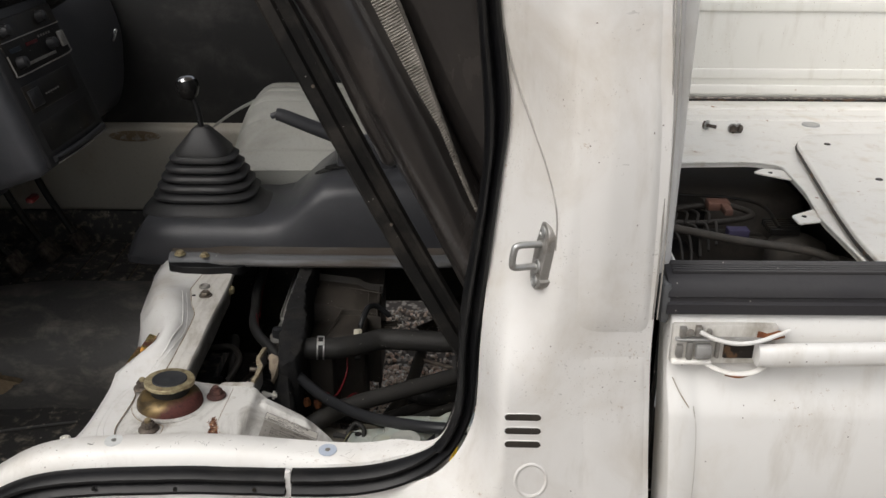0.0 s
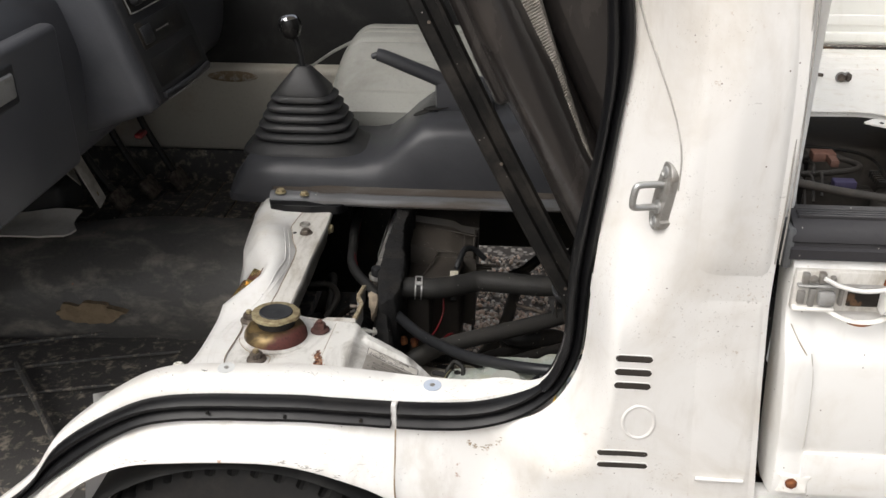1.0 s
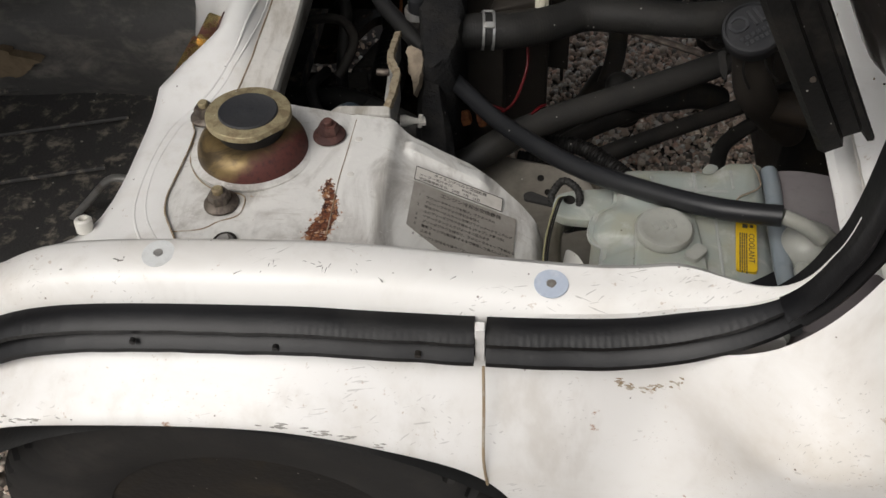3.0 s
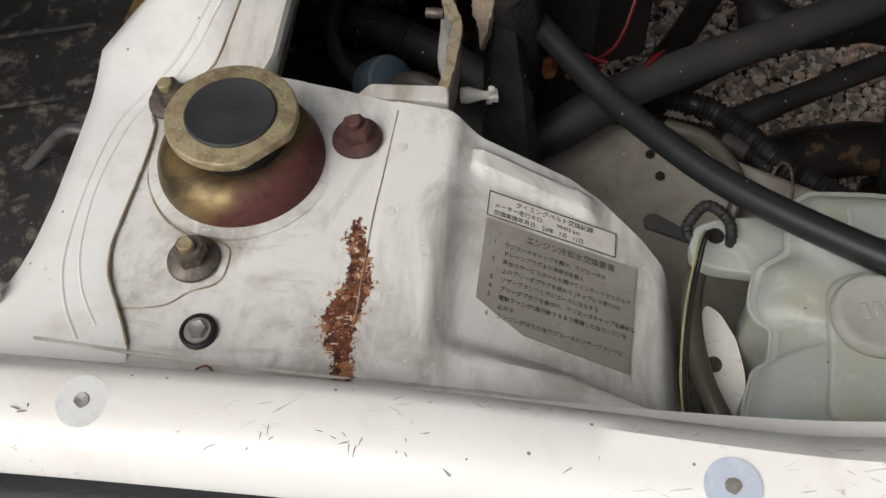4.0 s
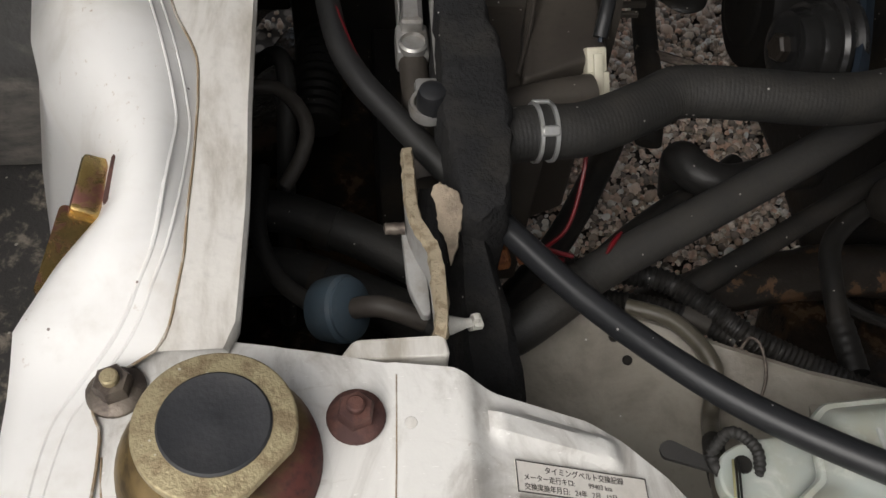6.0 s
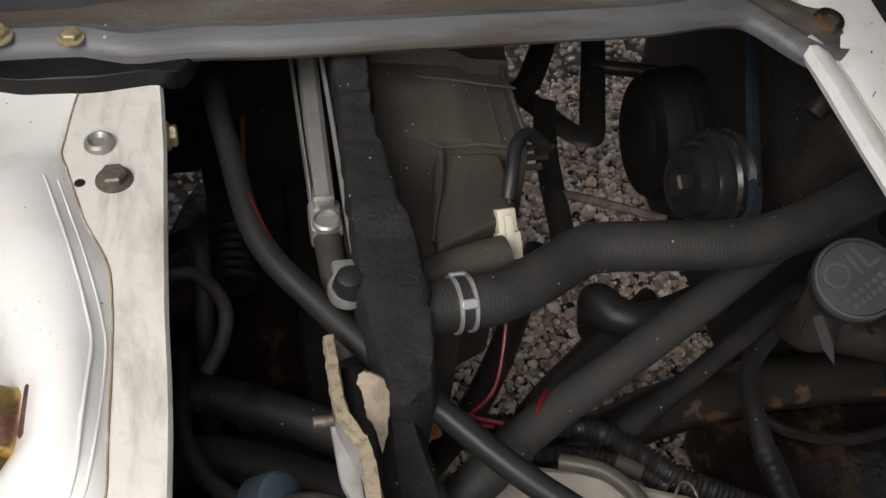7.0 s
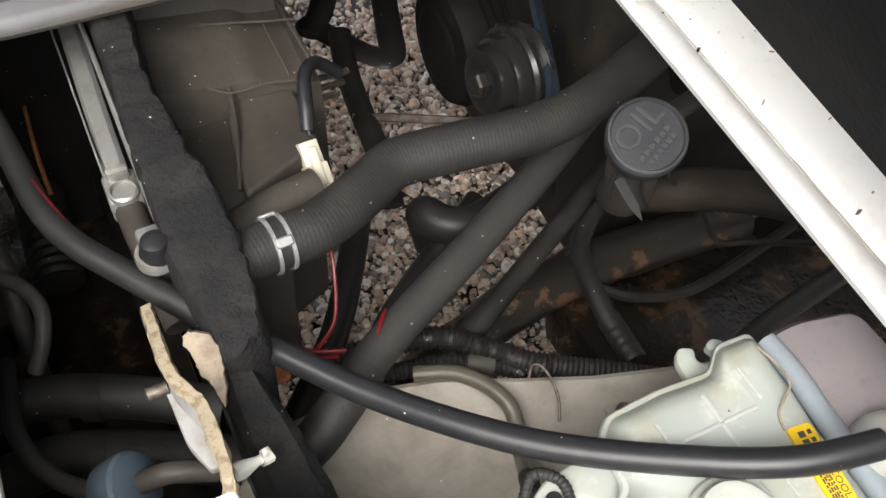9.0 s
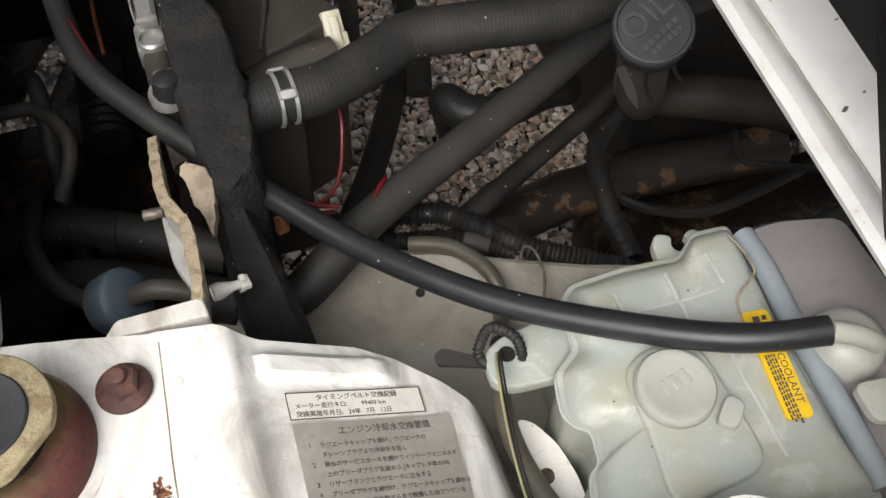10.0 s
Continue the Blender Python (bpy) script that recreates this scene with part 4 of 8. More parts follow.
# ---------------------------------------------------------------- bed and side gate
def build_bed():
    z = 0.60
    bed = empty("truck_bed", (1.2, 0.8, z), "cream-white steel truck bed with an open service hole", "truck bed", "", "structure")
    hole = rounded([(0.78, 0.50), (0.80, 1.08), (0.86, 1.12), (0.93, 1.138), (1.08, 1.146), (1.135, 1.12), (1.128, 0.95), (1.106, 0.80), (1.108, 0.50)], 0.025, 4)
    outer = [(0.66, 0.10), (0.66, 1.68), (2.4, 1.68), (2.4, 0.10)]
    # floor with a hole: rays from the hole's outline to the outer outline
    mid = sum(hole, Vector((0, 0))) / len(hole)
    rim = []
    for p in hole:
        d, best = (p - mid).normalized(), 9
        for k, (lo, hi) in enumerate(((0.66, 2.4), (0.10, 1.68))):
            if abs(d[k]) > 1e-6:
                for v in (lo, hi):
                    t = (v - mid[k]) / d[k]
                    if t > 0:
                        best = min(best, t)
        rim.append(mid + d * best)
    corner = [Vector(c) for c in outer]
    for c in corner:
        j = min(range(len(rim)), key=lambda i: (rim[i] - c).length)
        rim[j] = c
    fr = [0, 0.03, 0.12, 0.3, 0.6, 1.0]
    rows = [[(p.x, p.y, z - 0.008) for p in hole], [(p.x, p.y, z - 0.004) for p in hole]]
    rows += [[(*(p + (q - p) * f), z + (0.0 if k else -0.001) + 0.004 * (k > 2)) for p, q in zip(hole, rim)] for k, f in enumerate(fr)]
    part("bed_floor", loft(rows, closed=True), WHITE_BED, bed)
    for y in (1.475, 1.585):
        part("floor_rib", box((0.70, y, z), (2.35, y + 0.045, z + 0.007), 0.006, 3), WHITE_BED, bed)
    part("far_gate", box((0.66, 1.683, z + 0.012), (2.4, 1.713, 0.95), 0.006), CREAM, bed, "cream inner face of the far side gate")
    for zz, d in ((0.620, 0.010), (0.664, 0.004), (0.845, 0.006)):
        part("gate_rib", box((0.66, 1.683 - d, zz), (2.4, 1.686, zz + 0.028), 0.006, 3), CREAM, bed)
    part("gate_hinge_gap", box((0.66, 1.672, z + 0.002), (2.4, 1.686, z + 0.008), 0.003), OILRUST, bed)
    part("hole_trim", sweep([(p.x, p.y, z + 0.003) for p in hole] + [(hole[0].x, hole[0].y, z + 0.003)], 0.003, 8, 1), WHITE_BED, bed, "rust-stained lip of the service hole")
    part("floor_plug", lathe([(0.022, 0), (0.021, 0.003), (0.001, 0.003)], 24, pose(1.315, 1.44, z + 0.004)), STEEL, bed)
    for x, y, r in ((1.112, 1.085, -28), (1.094, 0.83, 22)):
        tab = part("corner_tab", prism(rounded([(-0.045, -0.020), (0.040, -0.030), (0.040, 0.030), (-0.030, 0.018)], 0.008), z - 0.004, z - 0.001, pose(x, y, 0, 0, 0, r)), WHITE_BED, bed, "white steel screw tab at the hole")
        part("tab_hole", lathe([(0.005, 0), (0.0045, 0.0014), (0.0001, 0.0014)], 12, pose(x - 0.012, y, z - 0.0012)), BLACK, tab)
    cover = empty("service_hatch_cover", (1.35, 1.0, z), "rust-edged cream steel hatch cover laid on the bed", "hatch cover")
    out = rounded([(1.112, 0.50), (1.114, 0.66), (1.132, 0.80), (1.170, 1.03), (1.205, 1.24), (1.250, 1.305), (1.80, 1.33), (1.80, 0.50)], 0.05)
    part("plate", prism(out, z + 0.006, z + 0.022, None, 0.006), WHITE_BED, cover)
    part("edge_rubber", sweep([(p.x, p.y, z + 0.010) for p in out] + [(out[0].x, out[0].y, z + 0.01)], 0.0035, 8, 1), OILRUST, cover, "rusty dark edge")
    for x, y in ((1.27, 1.22), (1.285, 0.98)):
        part("screw_hole", lathe([(0.008, 0), (0.007, 0.002), (0.001, 0.002)], 12, pose(x, y, z + 0.0215)), BLACK, cover)
    for k, (x, y, r) in enumerate(((1.040, 1.400, -40), (1.098, 1.368, 80), (1.113, 1.371, 130))):
        b = empty("loose_bolt", (x, y, z + 0.012), "loose dark bolt with washer lying on the bed floor", "bolt", "loose bolts on the bed")
        m = Matrix.Translation((x, y, z + 0.014)) @ pose(0, 0, 0, 0, 90, r)
        part("head", lathe([(0.010, -0.006), (0.010, 0.0), (0.006, 0.002), (0.0001, 0.002)], 6, m), NUT, b)
        part("shank", lathe([(0.0045, 0.0), (0.0045, 0.026), (0.0001, 0.027)], 10, m), NUT, b)
        part("washer", lathe([(0.013, 0.001), (0.013, 0.0035), (0.0001, 0.0035)], 16, m), STEEL, b)


build_bed()


def build_underbed():
    u = empty("underbed_machinery", (1.05, 0.95, 0.35), "dark hoses, wires and housing seen below the bed's service hole", "engine parts")
    part("air_box", rough_up(subdivided(box((0.88, 1.19, 0.30), (1.24, 1.47, 0.50), 0.03, 3), 1), 0.004, 20), LIFTED_GREY, u, "brown-grey air box, colour lifted for light from the hole")
    part("side_plate", box((1.24, 0.95, 0.34), (1.26, 1.40, 0.55), 0.004), BLACK, u)
    part("round_housing", lathe([(0.02, -0.10), (0.060, -0.10), (0.066, 0.0), (0.060, 0.022), (0.035, 0.036), (0.001, 0.040)], 30, pose(1.165, 1.04, 0.43)), LIFTED_GREY, u)
    part("second_housing", lathe([(0.02, -0.12), (0.058, -0.12), (0.060, 0.010), (0.05, 0.026), (0.001, 0.034)], 30, pose(1.185, 0.88, 0.45)), LIFTED_GREY, u)
    part("pipe", sweep([(0.76, 0.985, 0.53), (0.867, 0.933, 0.53), (0.972, 0.876, 0.53), (1.10, 0.824, 0.53), (1.15, 0.80, 0.52)], 0.0085, 12), LIFTED_GREY, u, "grey metal pipe crossing the hole")
    part("cable_loop", sweep([(0.82, 1.06, 0.50), (0.924, 1.037, 0.50), (1.01, 1.039, 0.505), (1.066, 1.066, 0.505), (1.070, 1.110, 0.50), (1.03, 1.145, 0.50), (0.96, 1.150, 0.495), (0.86, 1.12, 0.49)], 0.0065, 10, 8), BROWNHOSE, u, "looped grey-brown cable")
    part("thin_cable", sweep([(0.88, 1.235, 0.50), (0.953, 1.212, 0.50), (1.054, 1.195, 0.50), (1.116, 1.142, 0.50), (1.121, 1.041, 0.49)], 0.0038, 8, 8), BLACK, u)
    for k in range(4):
        part("cable", sweep([(0.80, 1.00 + 0.022 * k, 0.49 - 0.01 * k), (0.90, 1.015 + 0.020 * k, 0.495 - 0.01 * k), (1.00, 1.000 + 0.014 * k, 0.48), (1.10, 1.05 + 0.01 * k, 0.455)], 0.0048, 8, 6), BROWNHOSE if k % 2 else BLACK, u)
    for k in range(5):
        x = 0.855 + 0.024 * k
        part("thin_wire", sweep([(x, 0.80 + 0.03 * k, 0.50), (x + 0.012, 0.90 + 0.02 * k, 0.525), (x + 0.004, 1.00, 0.515), (x + 0.03, 1.10, 0.50), (x + 0.02, 1.20, 0.47)], 0.0030, 6, 6), BROWNHOSE, u)
    for k in range(6):
        part("fin", box((1.10, 1.030 + 0.012 * k, 0.475), (1.165, 1.034 + 0.012 * k, 0.49), 0.001, 1), BLACK, u)
    part("connector", joined(box((0.985, 1.115, 0.497), (1.035, 1.150, 0.517), 0.004), box((1.012, 1.078, 0.500), (1.030, 1.118, 0.516), 0.003)), surface("faded_orange_connector", (0.22, 0.115, 0.085), (0.17, 0.10, 0.08), 0.6), u, "faded orange wire connector")
    part("purple_connector", box((0.995, 0.985, 0.485), (1.040, 1.012, 0.505), 0.003), surface("purple_connector", (0.07, 0.06, 0.13), (0.06, 0.055, 0.10), 0.6), u, "dark violet wire connector")


build_underbed()


def build_gate():
    g = empty("side_gate", (1.1, 0.05, 0.5), "white steel side gate with black rubber top and rusty latch", "side gate")
    x0, x1 = 0.632, 2.4
    prof = [(0.085, 0.80), (0.075, 0.812), (0.058, 0.806), (0.048, 0.792), (0.046, 0.775), (0.049, 0.755), (0.048, 0.735), (0.044, 0.722), (0.036, 0.705), (0.0305, 0.692), (0.029, 0.684), (0.029, 0.62), (0.031, 0.575), (0.033, 0.565), (0.030, 0.555), (0.030, 0.52), (0.034, 0.505), (0.06, 0.500), (0.085, 0.51)]
    rows = [[(x, y + e, z) for y, z in prof] for x, e in ((x0, 0.012), (x0 + 0.002, 0.003), (x0 + 0.006, 0), (x0 + 0.03, 0.0), (x0 + 0.034, 0.0012), (x0 + 0.038, 0.0), (1.2, 0), (x1, 0))]
    rows = [[(x + (0.016 * sstep(0.76, 0.52, z) if x < 0.7 else 0.0), y, z) for x, y, z in r] for r in rows]
    part("panel", loft(rows, closed=True, cap=True), WHITE, g)
    tp = [(0.090, 0.80), (0.092, 0.836), (0.086, 0.843), (0.074, 0.8455), (0.062, 0.8425), (0.051, 0.836), (0.0465, 0.828), (0.0455, 0.822), (0.048, 0.820), (0.0475, 0.816), (0.0440, 0.814), (0.044, 0.803), (0.05, 0.800)]
    rows = [[(x, y, z) for y, z in tp] for x in (x0 - 0.006, x0, 1.2, x1)]
    grey_rubber = surface("grey_black_gate_rubber", (0.034, 0.033, 0.036), (0.052, 0.050, 0.051), 0.5, 0, 10.0, 220.0, 0.4, 0.75, 0.1, DUST, 0.15, (0.3, 2, 2))
    part("top_rubber", loft(rows, closed=True, cap=True), grey_rubber, g, "ribbed black rubber top strip")
    for k in range(6):
        part("rubber_rib", box((x0, 0.060 + 0.0045 * k, 0.8415), (x1, 0.0625 + 0.0045 * k, 0.8470 - 0.0004 * abs(k - 3)), 0.0008, 1), grey_rubber, g)
    part("end_cap", box((x0 - 0.012, 0.046, 0.790), (x0 - 0.002, 0.09, 0.836), 0.005), surface("grey_plastic_end_cap", (0.13, 0.135, 0.14), (0.10, 0.10, 0.10), 0.5), g, "blue-grey plastic end cap")
    lat = part("latch_plate", box((0.634, 0.0395, 0.747), (0.742, 0.0485, 0.7925), 0.002, 2), BEAM_DIRTY, g, "grey-white steel latch recess")
    part("upper_rail", box((0.636, 0.033, 0.7765), (0.735, 0.041, 0.7795), 0.001, 1), LATCH, lat)
    part("cavity", box((0.688, 0.0375, 0.754), (0.724, 0.041, 0.774), 0.002, 1), OILRUST, lat, "rust-brown hollow behind the handle")
    for x0, z0, x1, z1 in ((0.640, 0.780, 0.647, 0.792), (0.656, 0.781, 0.663, 0.793), (0.668, 0.780, 0.673, 0.789), (0.638, 0.757, 0.645, 0.771), (0.649, 0.754, 0.655, 0.775), (0.679, 0.756, 0.683, 0.775)):
        part("tab", box((x0, 0.034, z0), (x1, 0.041, z1), 0.0012, 2), NUTGREY, lat)
    part("slide_block", box((0.658, 0.031, 0.756), (0.675, 0.041, 0.772), 0.003, 2), LATCH, lat)
    part("rivet", lathe([(0.0045, 0), (0.004, 0.002), (0.0001, 0.003)], 14, pose(0.650, 0.0345, 0.7865, 90, 0, 0)), NUTGREY, lat)
    part("latch_rod", sweep([(0.659, 0.030, 0.790), (0.676, 0.026, 0.783), (0.697, 0.024, 0.780), (0.718, 0.025, 0.782), (0.737, 0.029, 0.787), (0.752, 0.034, 0.790)], 0.0024, 10), WHITE, lat, "bent white rod")
    part("rust_edge", rough_up(subdivided(box((0.722, 0.037, 0.778), (0.750, 0.0425, 0.785), 0.002, 2), 3), 0.004, 160), RUSTY, lat, "flaking rust beside the rod")
    part("lower_strip", box((0.634, 0.033, 0.7485), (0.676, 0.041, 0.7535), 0.002, 2), WHITE_BED, lat)
    part("lower_lip", sweep([(0.668, 0.040, 0.750), (0.684, 0.031, 0.744), (0.704, 0.028, 0.7415), (0.724, 0.031, 0.744), (0.742, 0.041, 0.751)], 0.0034, 10, 6, None, 0, 0.004, True, 0.6), WHITE_BED, lat, "rust-stained white lip under the handle")
    part("lip_rust", sweep([(0.690, 0.0290, 0.7408), (0.706, 0.0265, 0.7395), (0.730, 0.0335, 0.7455), (0.742, 0.040, 0.7505)], 0.0018, 8), RUSTY, lat)
    rows = []
    for x, d, top, low in ((0.719, 0.006, 0.7735, 0.7545), (0.720, 0.0, 0.776, 0.752), (0.735, -0.002, 0.777, 0.7515), (0.75, -0.004, 0.7795, 0.752), (0.77, -0.006, 0.781, 0.754), (0.85, -0.008, 0.784, 0.758), (1.3, -0.008, 0.786, 0.760)):
        mid, half = (top + low) / 2, (top - low) / 2
        rows.append([(x, 0.030 + d - 0.010 * math.cos(a) * (1 if math.cos(a) > 0 else 0.6), mid + half * math.copysign(abs(math.sin(a)) ** 0.7, math.sin(a))) for a in [2 * math.pi * k / 20 for k in range(20)]])
    part("handle", loft(rows, closed=True, cap=True), WHITE, lat, "broad white pull handle bar")
    part("run_mark", sweep([(0.640, 0.0445, 0.727), (0.648, 0.037, 0.712), (0.658, 0.0318, 0.697)], 0.0006, 6), SEALER, g, "brown rust run")
    part("corner_rust", rough_up(subdivided(box((0.655, 0.0275, 0.512), (0.690, 0.036, 0.540), 0.004, 2), 2), 0.004, 90), WHITE_BED, g, "rust-stained lower corner of the gate")
    part("panel_edge", sweep([(0.662, 0.0300, 0.700), (0.668, 0.0292, 0.670), (0.672, 0.0292, 0.62), (0.674, 0.0305, 0.575)], 0.0005, 6, 5), BEAM_DIRTY, g, "rust-tinged edge of the pressed panel")
    part("lower_bead", box((0.676, 0.0282, 0.512), (2.38, 0.036, 0.5705), 0.0015, 2), WHITE, g)
    part("rust_bolt", lathe([(0.009, 0), (0.0085, 0.003), (0.005, 0.004), (0.004, 0.007), (0.0001, 0.0075)], 10, pose(0.668, 0.031, 0.527, 90, 0, 0)), RUSTY, g)
    low = box((0.632, 0.055, 0.30), (2.4, 0.075, 0.49), 0.006)
    finish("bed_side_rail", low, WHITE, None, "white side rail below the bed gate", "bed rail", "", "structure")
    # Black block in the cab-bed gap, in place of its shade.
    finish("gap_filler", box((0.616, 0.10, 0.3), (0.640, 0.14, 0.80), 0.002), BLACK, None, "black strip standing in for the shade between cab and bed", "gap", "", "structure")


build_gate()


# ---------------------------------------------------------------- suspension tower
def tower_z(x, y):
    """Height of the pressed tower top: flat round the strut, a pocket that falls away towards the tank."""
    yb = 0.2435 - 0.06 * max(0.0, x - 0.13) - 0.16 * max(0.0, x - 0.185)
    side = sstep(0.1095, 0.1245, x)
    front = sstep(yb - 0.009, yb + 0.009, y)
    fall = max(0.0, x - 0.122)
    z = 0.490 - side * (front * (0.0102 + 0.47 * fall) + (1 - front) * 0.25 * max(0.0, x - 0.150))
    z -= 0.10 * sstep(0.236, 0.275, x) * (0.5 + 0.5 * sstep(0.22, 0.3, y))
    rib = sstep(0.120, 0.130, x) * sstep(0.200, 0.190, x) * sstep(0.3525, 0.358, y + 0.12 * (x - 0.13)) * sstep(0.372, 0.367, y + 0.12 * (x - 0.13))
    z += 0.007 * rib
    z += 0.004 * sstep(0.2195, 0.2155, y) * sstep(0.25, 0.15, x)
    z -= 0.0012 * sstep(0.0760, 0.0740, x)
    # shallow step where the mount's own plate lies on the tower
    d = math.hypot(x + 0.012, y - 0.34)
    a = math.atan2(y - 0.34, x + 0.012)
    lobe = 0.066 + 0.018 * max(0.0, math.cos(1.5 * (a - 1.75))) ** 2
    z += 0.0008 * sstep(lobe + 0.0015, lobe - 0.0015, d) * sstep(0.05, 0.03, x)
    return z


def tower_back(x):
    return interp([x], [(-0.13, 0.46), (-0.05, 0.425), (-0.001, 0.412), (0.035, 0.406), (0.070, 0.398), (0.106, 0.393), (0.116, 0.388), (0.128, 0.383), (0.180, 0.375), (0.200, 0.366), (0.225, 0.348), (0.25, 0.322), (0.285, 0.305)])[0][0]


MOUNT_EDGE = [(-0.062, 0.351), (-0.058, 0.326), (-0.044, 0.305), (-0.027, 0.294), (-0.005, 0.290), (0.0, 0.281),
              (-0.003, 0.267), (-0.017, 0.260), (-0.029, 0.251), (-0.052, 0.247)]


def build_tower():
    t = empty("suspension_tower", (0.06, 0.3, 0.45), "rubbed grey-white strut tower with a rust-streaked seam", "strut tower", "", "structure")
    xs = [-0.105 + 0.0033 * k for k in range(118)]
    rows = []
    for x in xs:
        y0, y1 = 0.2065, tower_back(x)
        ny = 56
        row = [(x, y0, 0.43)]
        row += [(x, y0 + (y1 - y0) * k / ny, tower_z(x, y0 + (y1 - y0) * k / ny) - 0.012 * (k == ny)) for k in range(ny + 1)]
        row += [(x, y1 + 0.004, tower_z(x, y1) - 0.03), (x, y1 + 0.004, 0.30)]
        rows.append(row)
    part("tower_top", loft(rows), TOWER, t)
    part("lap_seam", sweep([(0.0772, 0.387, tower_z(0.0772, 0.387) + 0.0002), (0.0752, 0.345, 0.4899), (0.0732, 0.307, 0.4895), (0.0735, 0.25, 0.4895)], 0.0004, 6, 4), SEALER, t, "brown lap seam")
    edge = MOUNT_EDGE
    part("mount_plate_edge", sweep([(x, y, tower_z(x, y) + 0.0003) for x, y in edge], 0.0006, 6, 5), SEALER, t, "thin dark edge of the mount plate")
    part("rust_ring", rough_up(sweep([(0.004 + 0.0048 * math.cos(a), 0.2125 + 0.0048 * math.sin(a), 0.4945) for a in [2 * math.pi * k / 20 for k in range(21)]], 0.0007, 6, 1), 0.0006, 400), RUSTY, t, "small ring of rust")
    for x, y in ((0.083, 0.361), (0.0822, 0.3175), (0.0822, 0.266)):
        part("weld_spot", lathe([(0.0036, 0.0), (0.003, 0.0007), (0.0001, 0.0009)], 14, pose(x, y, tower_z(x, y) - 0.0004)), BEAM_DIRTY, t)


build_tower()


def build_strut():
    s = empty("strut_mount", (-0.007, 0.347, 0.49), "yellow-zinc strut mount with black rubber cap", "strut mount")
    m = pose(-0.007, 0.345, 0.488, -3, 2, 0)
    part("cup", lathe([(0.0475, 0), (0.0475, 0.004), (0.0465, 0.010), (0.043, 0.017), (0.037, 0.0215), (0.030, 0.0225), (0.0001, 0.0225)], 48, m), GOLD_RUST, s, "brassy cup with dark red rust")
    part("base_ring", lathe([(0.0535, 0.0), (0.0535, 0.002), (0.0475, 0.0035), (0.046, 0.001)], 48, m), TOWER, s)
    m = pose(-0.006, 0.3465, 0.4935, -4, 2, 0)
    part("neck", lathe([(0.029, 0.012), (0.026, 0.030), (0.0001, 0.030)], 32, m), BLACK, s)
    # washer with one flat side
    out = []
    for k in range(56):
        a = 2 * math.pi * k / 56
        r = 0.0360
        if abs(((a + 0.75 + math.pi) % (2 * math.pi)) - math.pi) < 0.42:
            r = min(r, 0.0330 / math.cos(((a + 0.75 + math.pi) % (2 * math.pi)) - math.pi))
        out.append((r * math.cos(a), r * math.sin(a)))
    part("washer", prism(out, 0.0300, 0.0355, m, 0.0012), GOLD, s, "yellow-zinc plated washer")
    part("rubber_cap", lathe([(0.0250, 0.034), (0.0250, 0.0365), (0.0240, 0.0373), (0.019, 0.0362), (0.006, 0.0356), (0.003, 0.0362), (0.0001, 0.0362)], 40, m), CAPRUB, s)
    for x, y, mt, lb in ((-0.019, 0.279, NUT, "dull brown steel nut"), (0.0565, 0.365, RUST_NUT, "red-brown rusty nut"), (-0.0585, 0.384, NUT, "dull brown steel nut")):
        z = (0.4915 if x > -0.04 else 0.4925) - 0.001
        n = part("nut", joined(lathe([(0.0146, 0), (0.0142, 0.0015), (0.0105, 0.0042), (0.0001, 0.0046)], 28, pose(x, y, z)), lathe([(0.0094, 0.003), (0.0094, 0.0105), (0.0082, 0.0125), (0.0001, 0.0125)], 6, pose(x, y, z, 0, 0, 20))), mt, s, lb)
        part("stud", lathe([(0.0044, 0.010), (0.0044, 0.0165), (0.0036, 0.0172), (0.0001, 0.0172)], 14, pose(x, y, z)), GOLD if mt is NUT else RUST_NUT, n)


build_strut()


def hex_bolt(x, y, z, r, mat, label, turn=(0, 0, 0), name="bolt", group=""):
    b = empty(name, (x, y, z), label, "bolt", group)
    m = pose(x, y, z, *turn)
    part("flange", lathe([(r * 1.35, 0), (r * 1.3, r * 0.2), (r * 0.9, r * 0.3), (0.0001, r * 0.3)], 20, m), mat, b)
    part("head", lathe([(r, r * 0.2), (r, r * 0.75), (r * 0.85, r * 0.9), (0.0001, r * 0.9)], 6, m), mat, b)
    return b


def build_plug():
    p = empty("grommet_bolt", (-0.006, 0.238, 0.49), "small steel bolt in a dark recessed hole of the tower", "bolt")
    part("recess", lathe([(0.0098, -0.002), (0.0098, 0.0008), (0.0085, 0.0014), (0.0078, 0.0004), (0.0001, 0.0004)], 24, pose(-0.006, 0.2375, 0.4905)), BLACK, p)
    part("head", joined(lathe([(0.0074, 0.0004), (0.0070, 0.0016), (0.0001, 0.0018)], 24, pose(-0.006, 0.2375, 0.4905)), lathe([(0.0054, 0.001), (0.0054, 0.0034), (0.0045, 0.0044), (0.003, 0.0038), (0.0001, 0.0038)], 6, pose(-0.006, 0.2375, 0.4905, 0, 0, 12))), NUTGREY, p)
    w = empty("plastic_screw", (-0.122, 0.255, 0.49), "white painted screw stud on the sill corner", "screw")
    part("head", lathe([(0.007, -0.004), (0.007, 0.006), (0.0055, 0.0075), (0.0035, 0.0075), (0.003, 0.004), (0.0001, 0.004)], 20, pose(-0.124, 0.247, 0.492, -15, 0, 0)), PLASTIC_W, w)


build_plug()


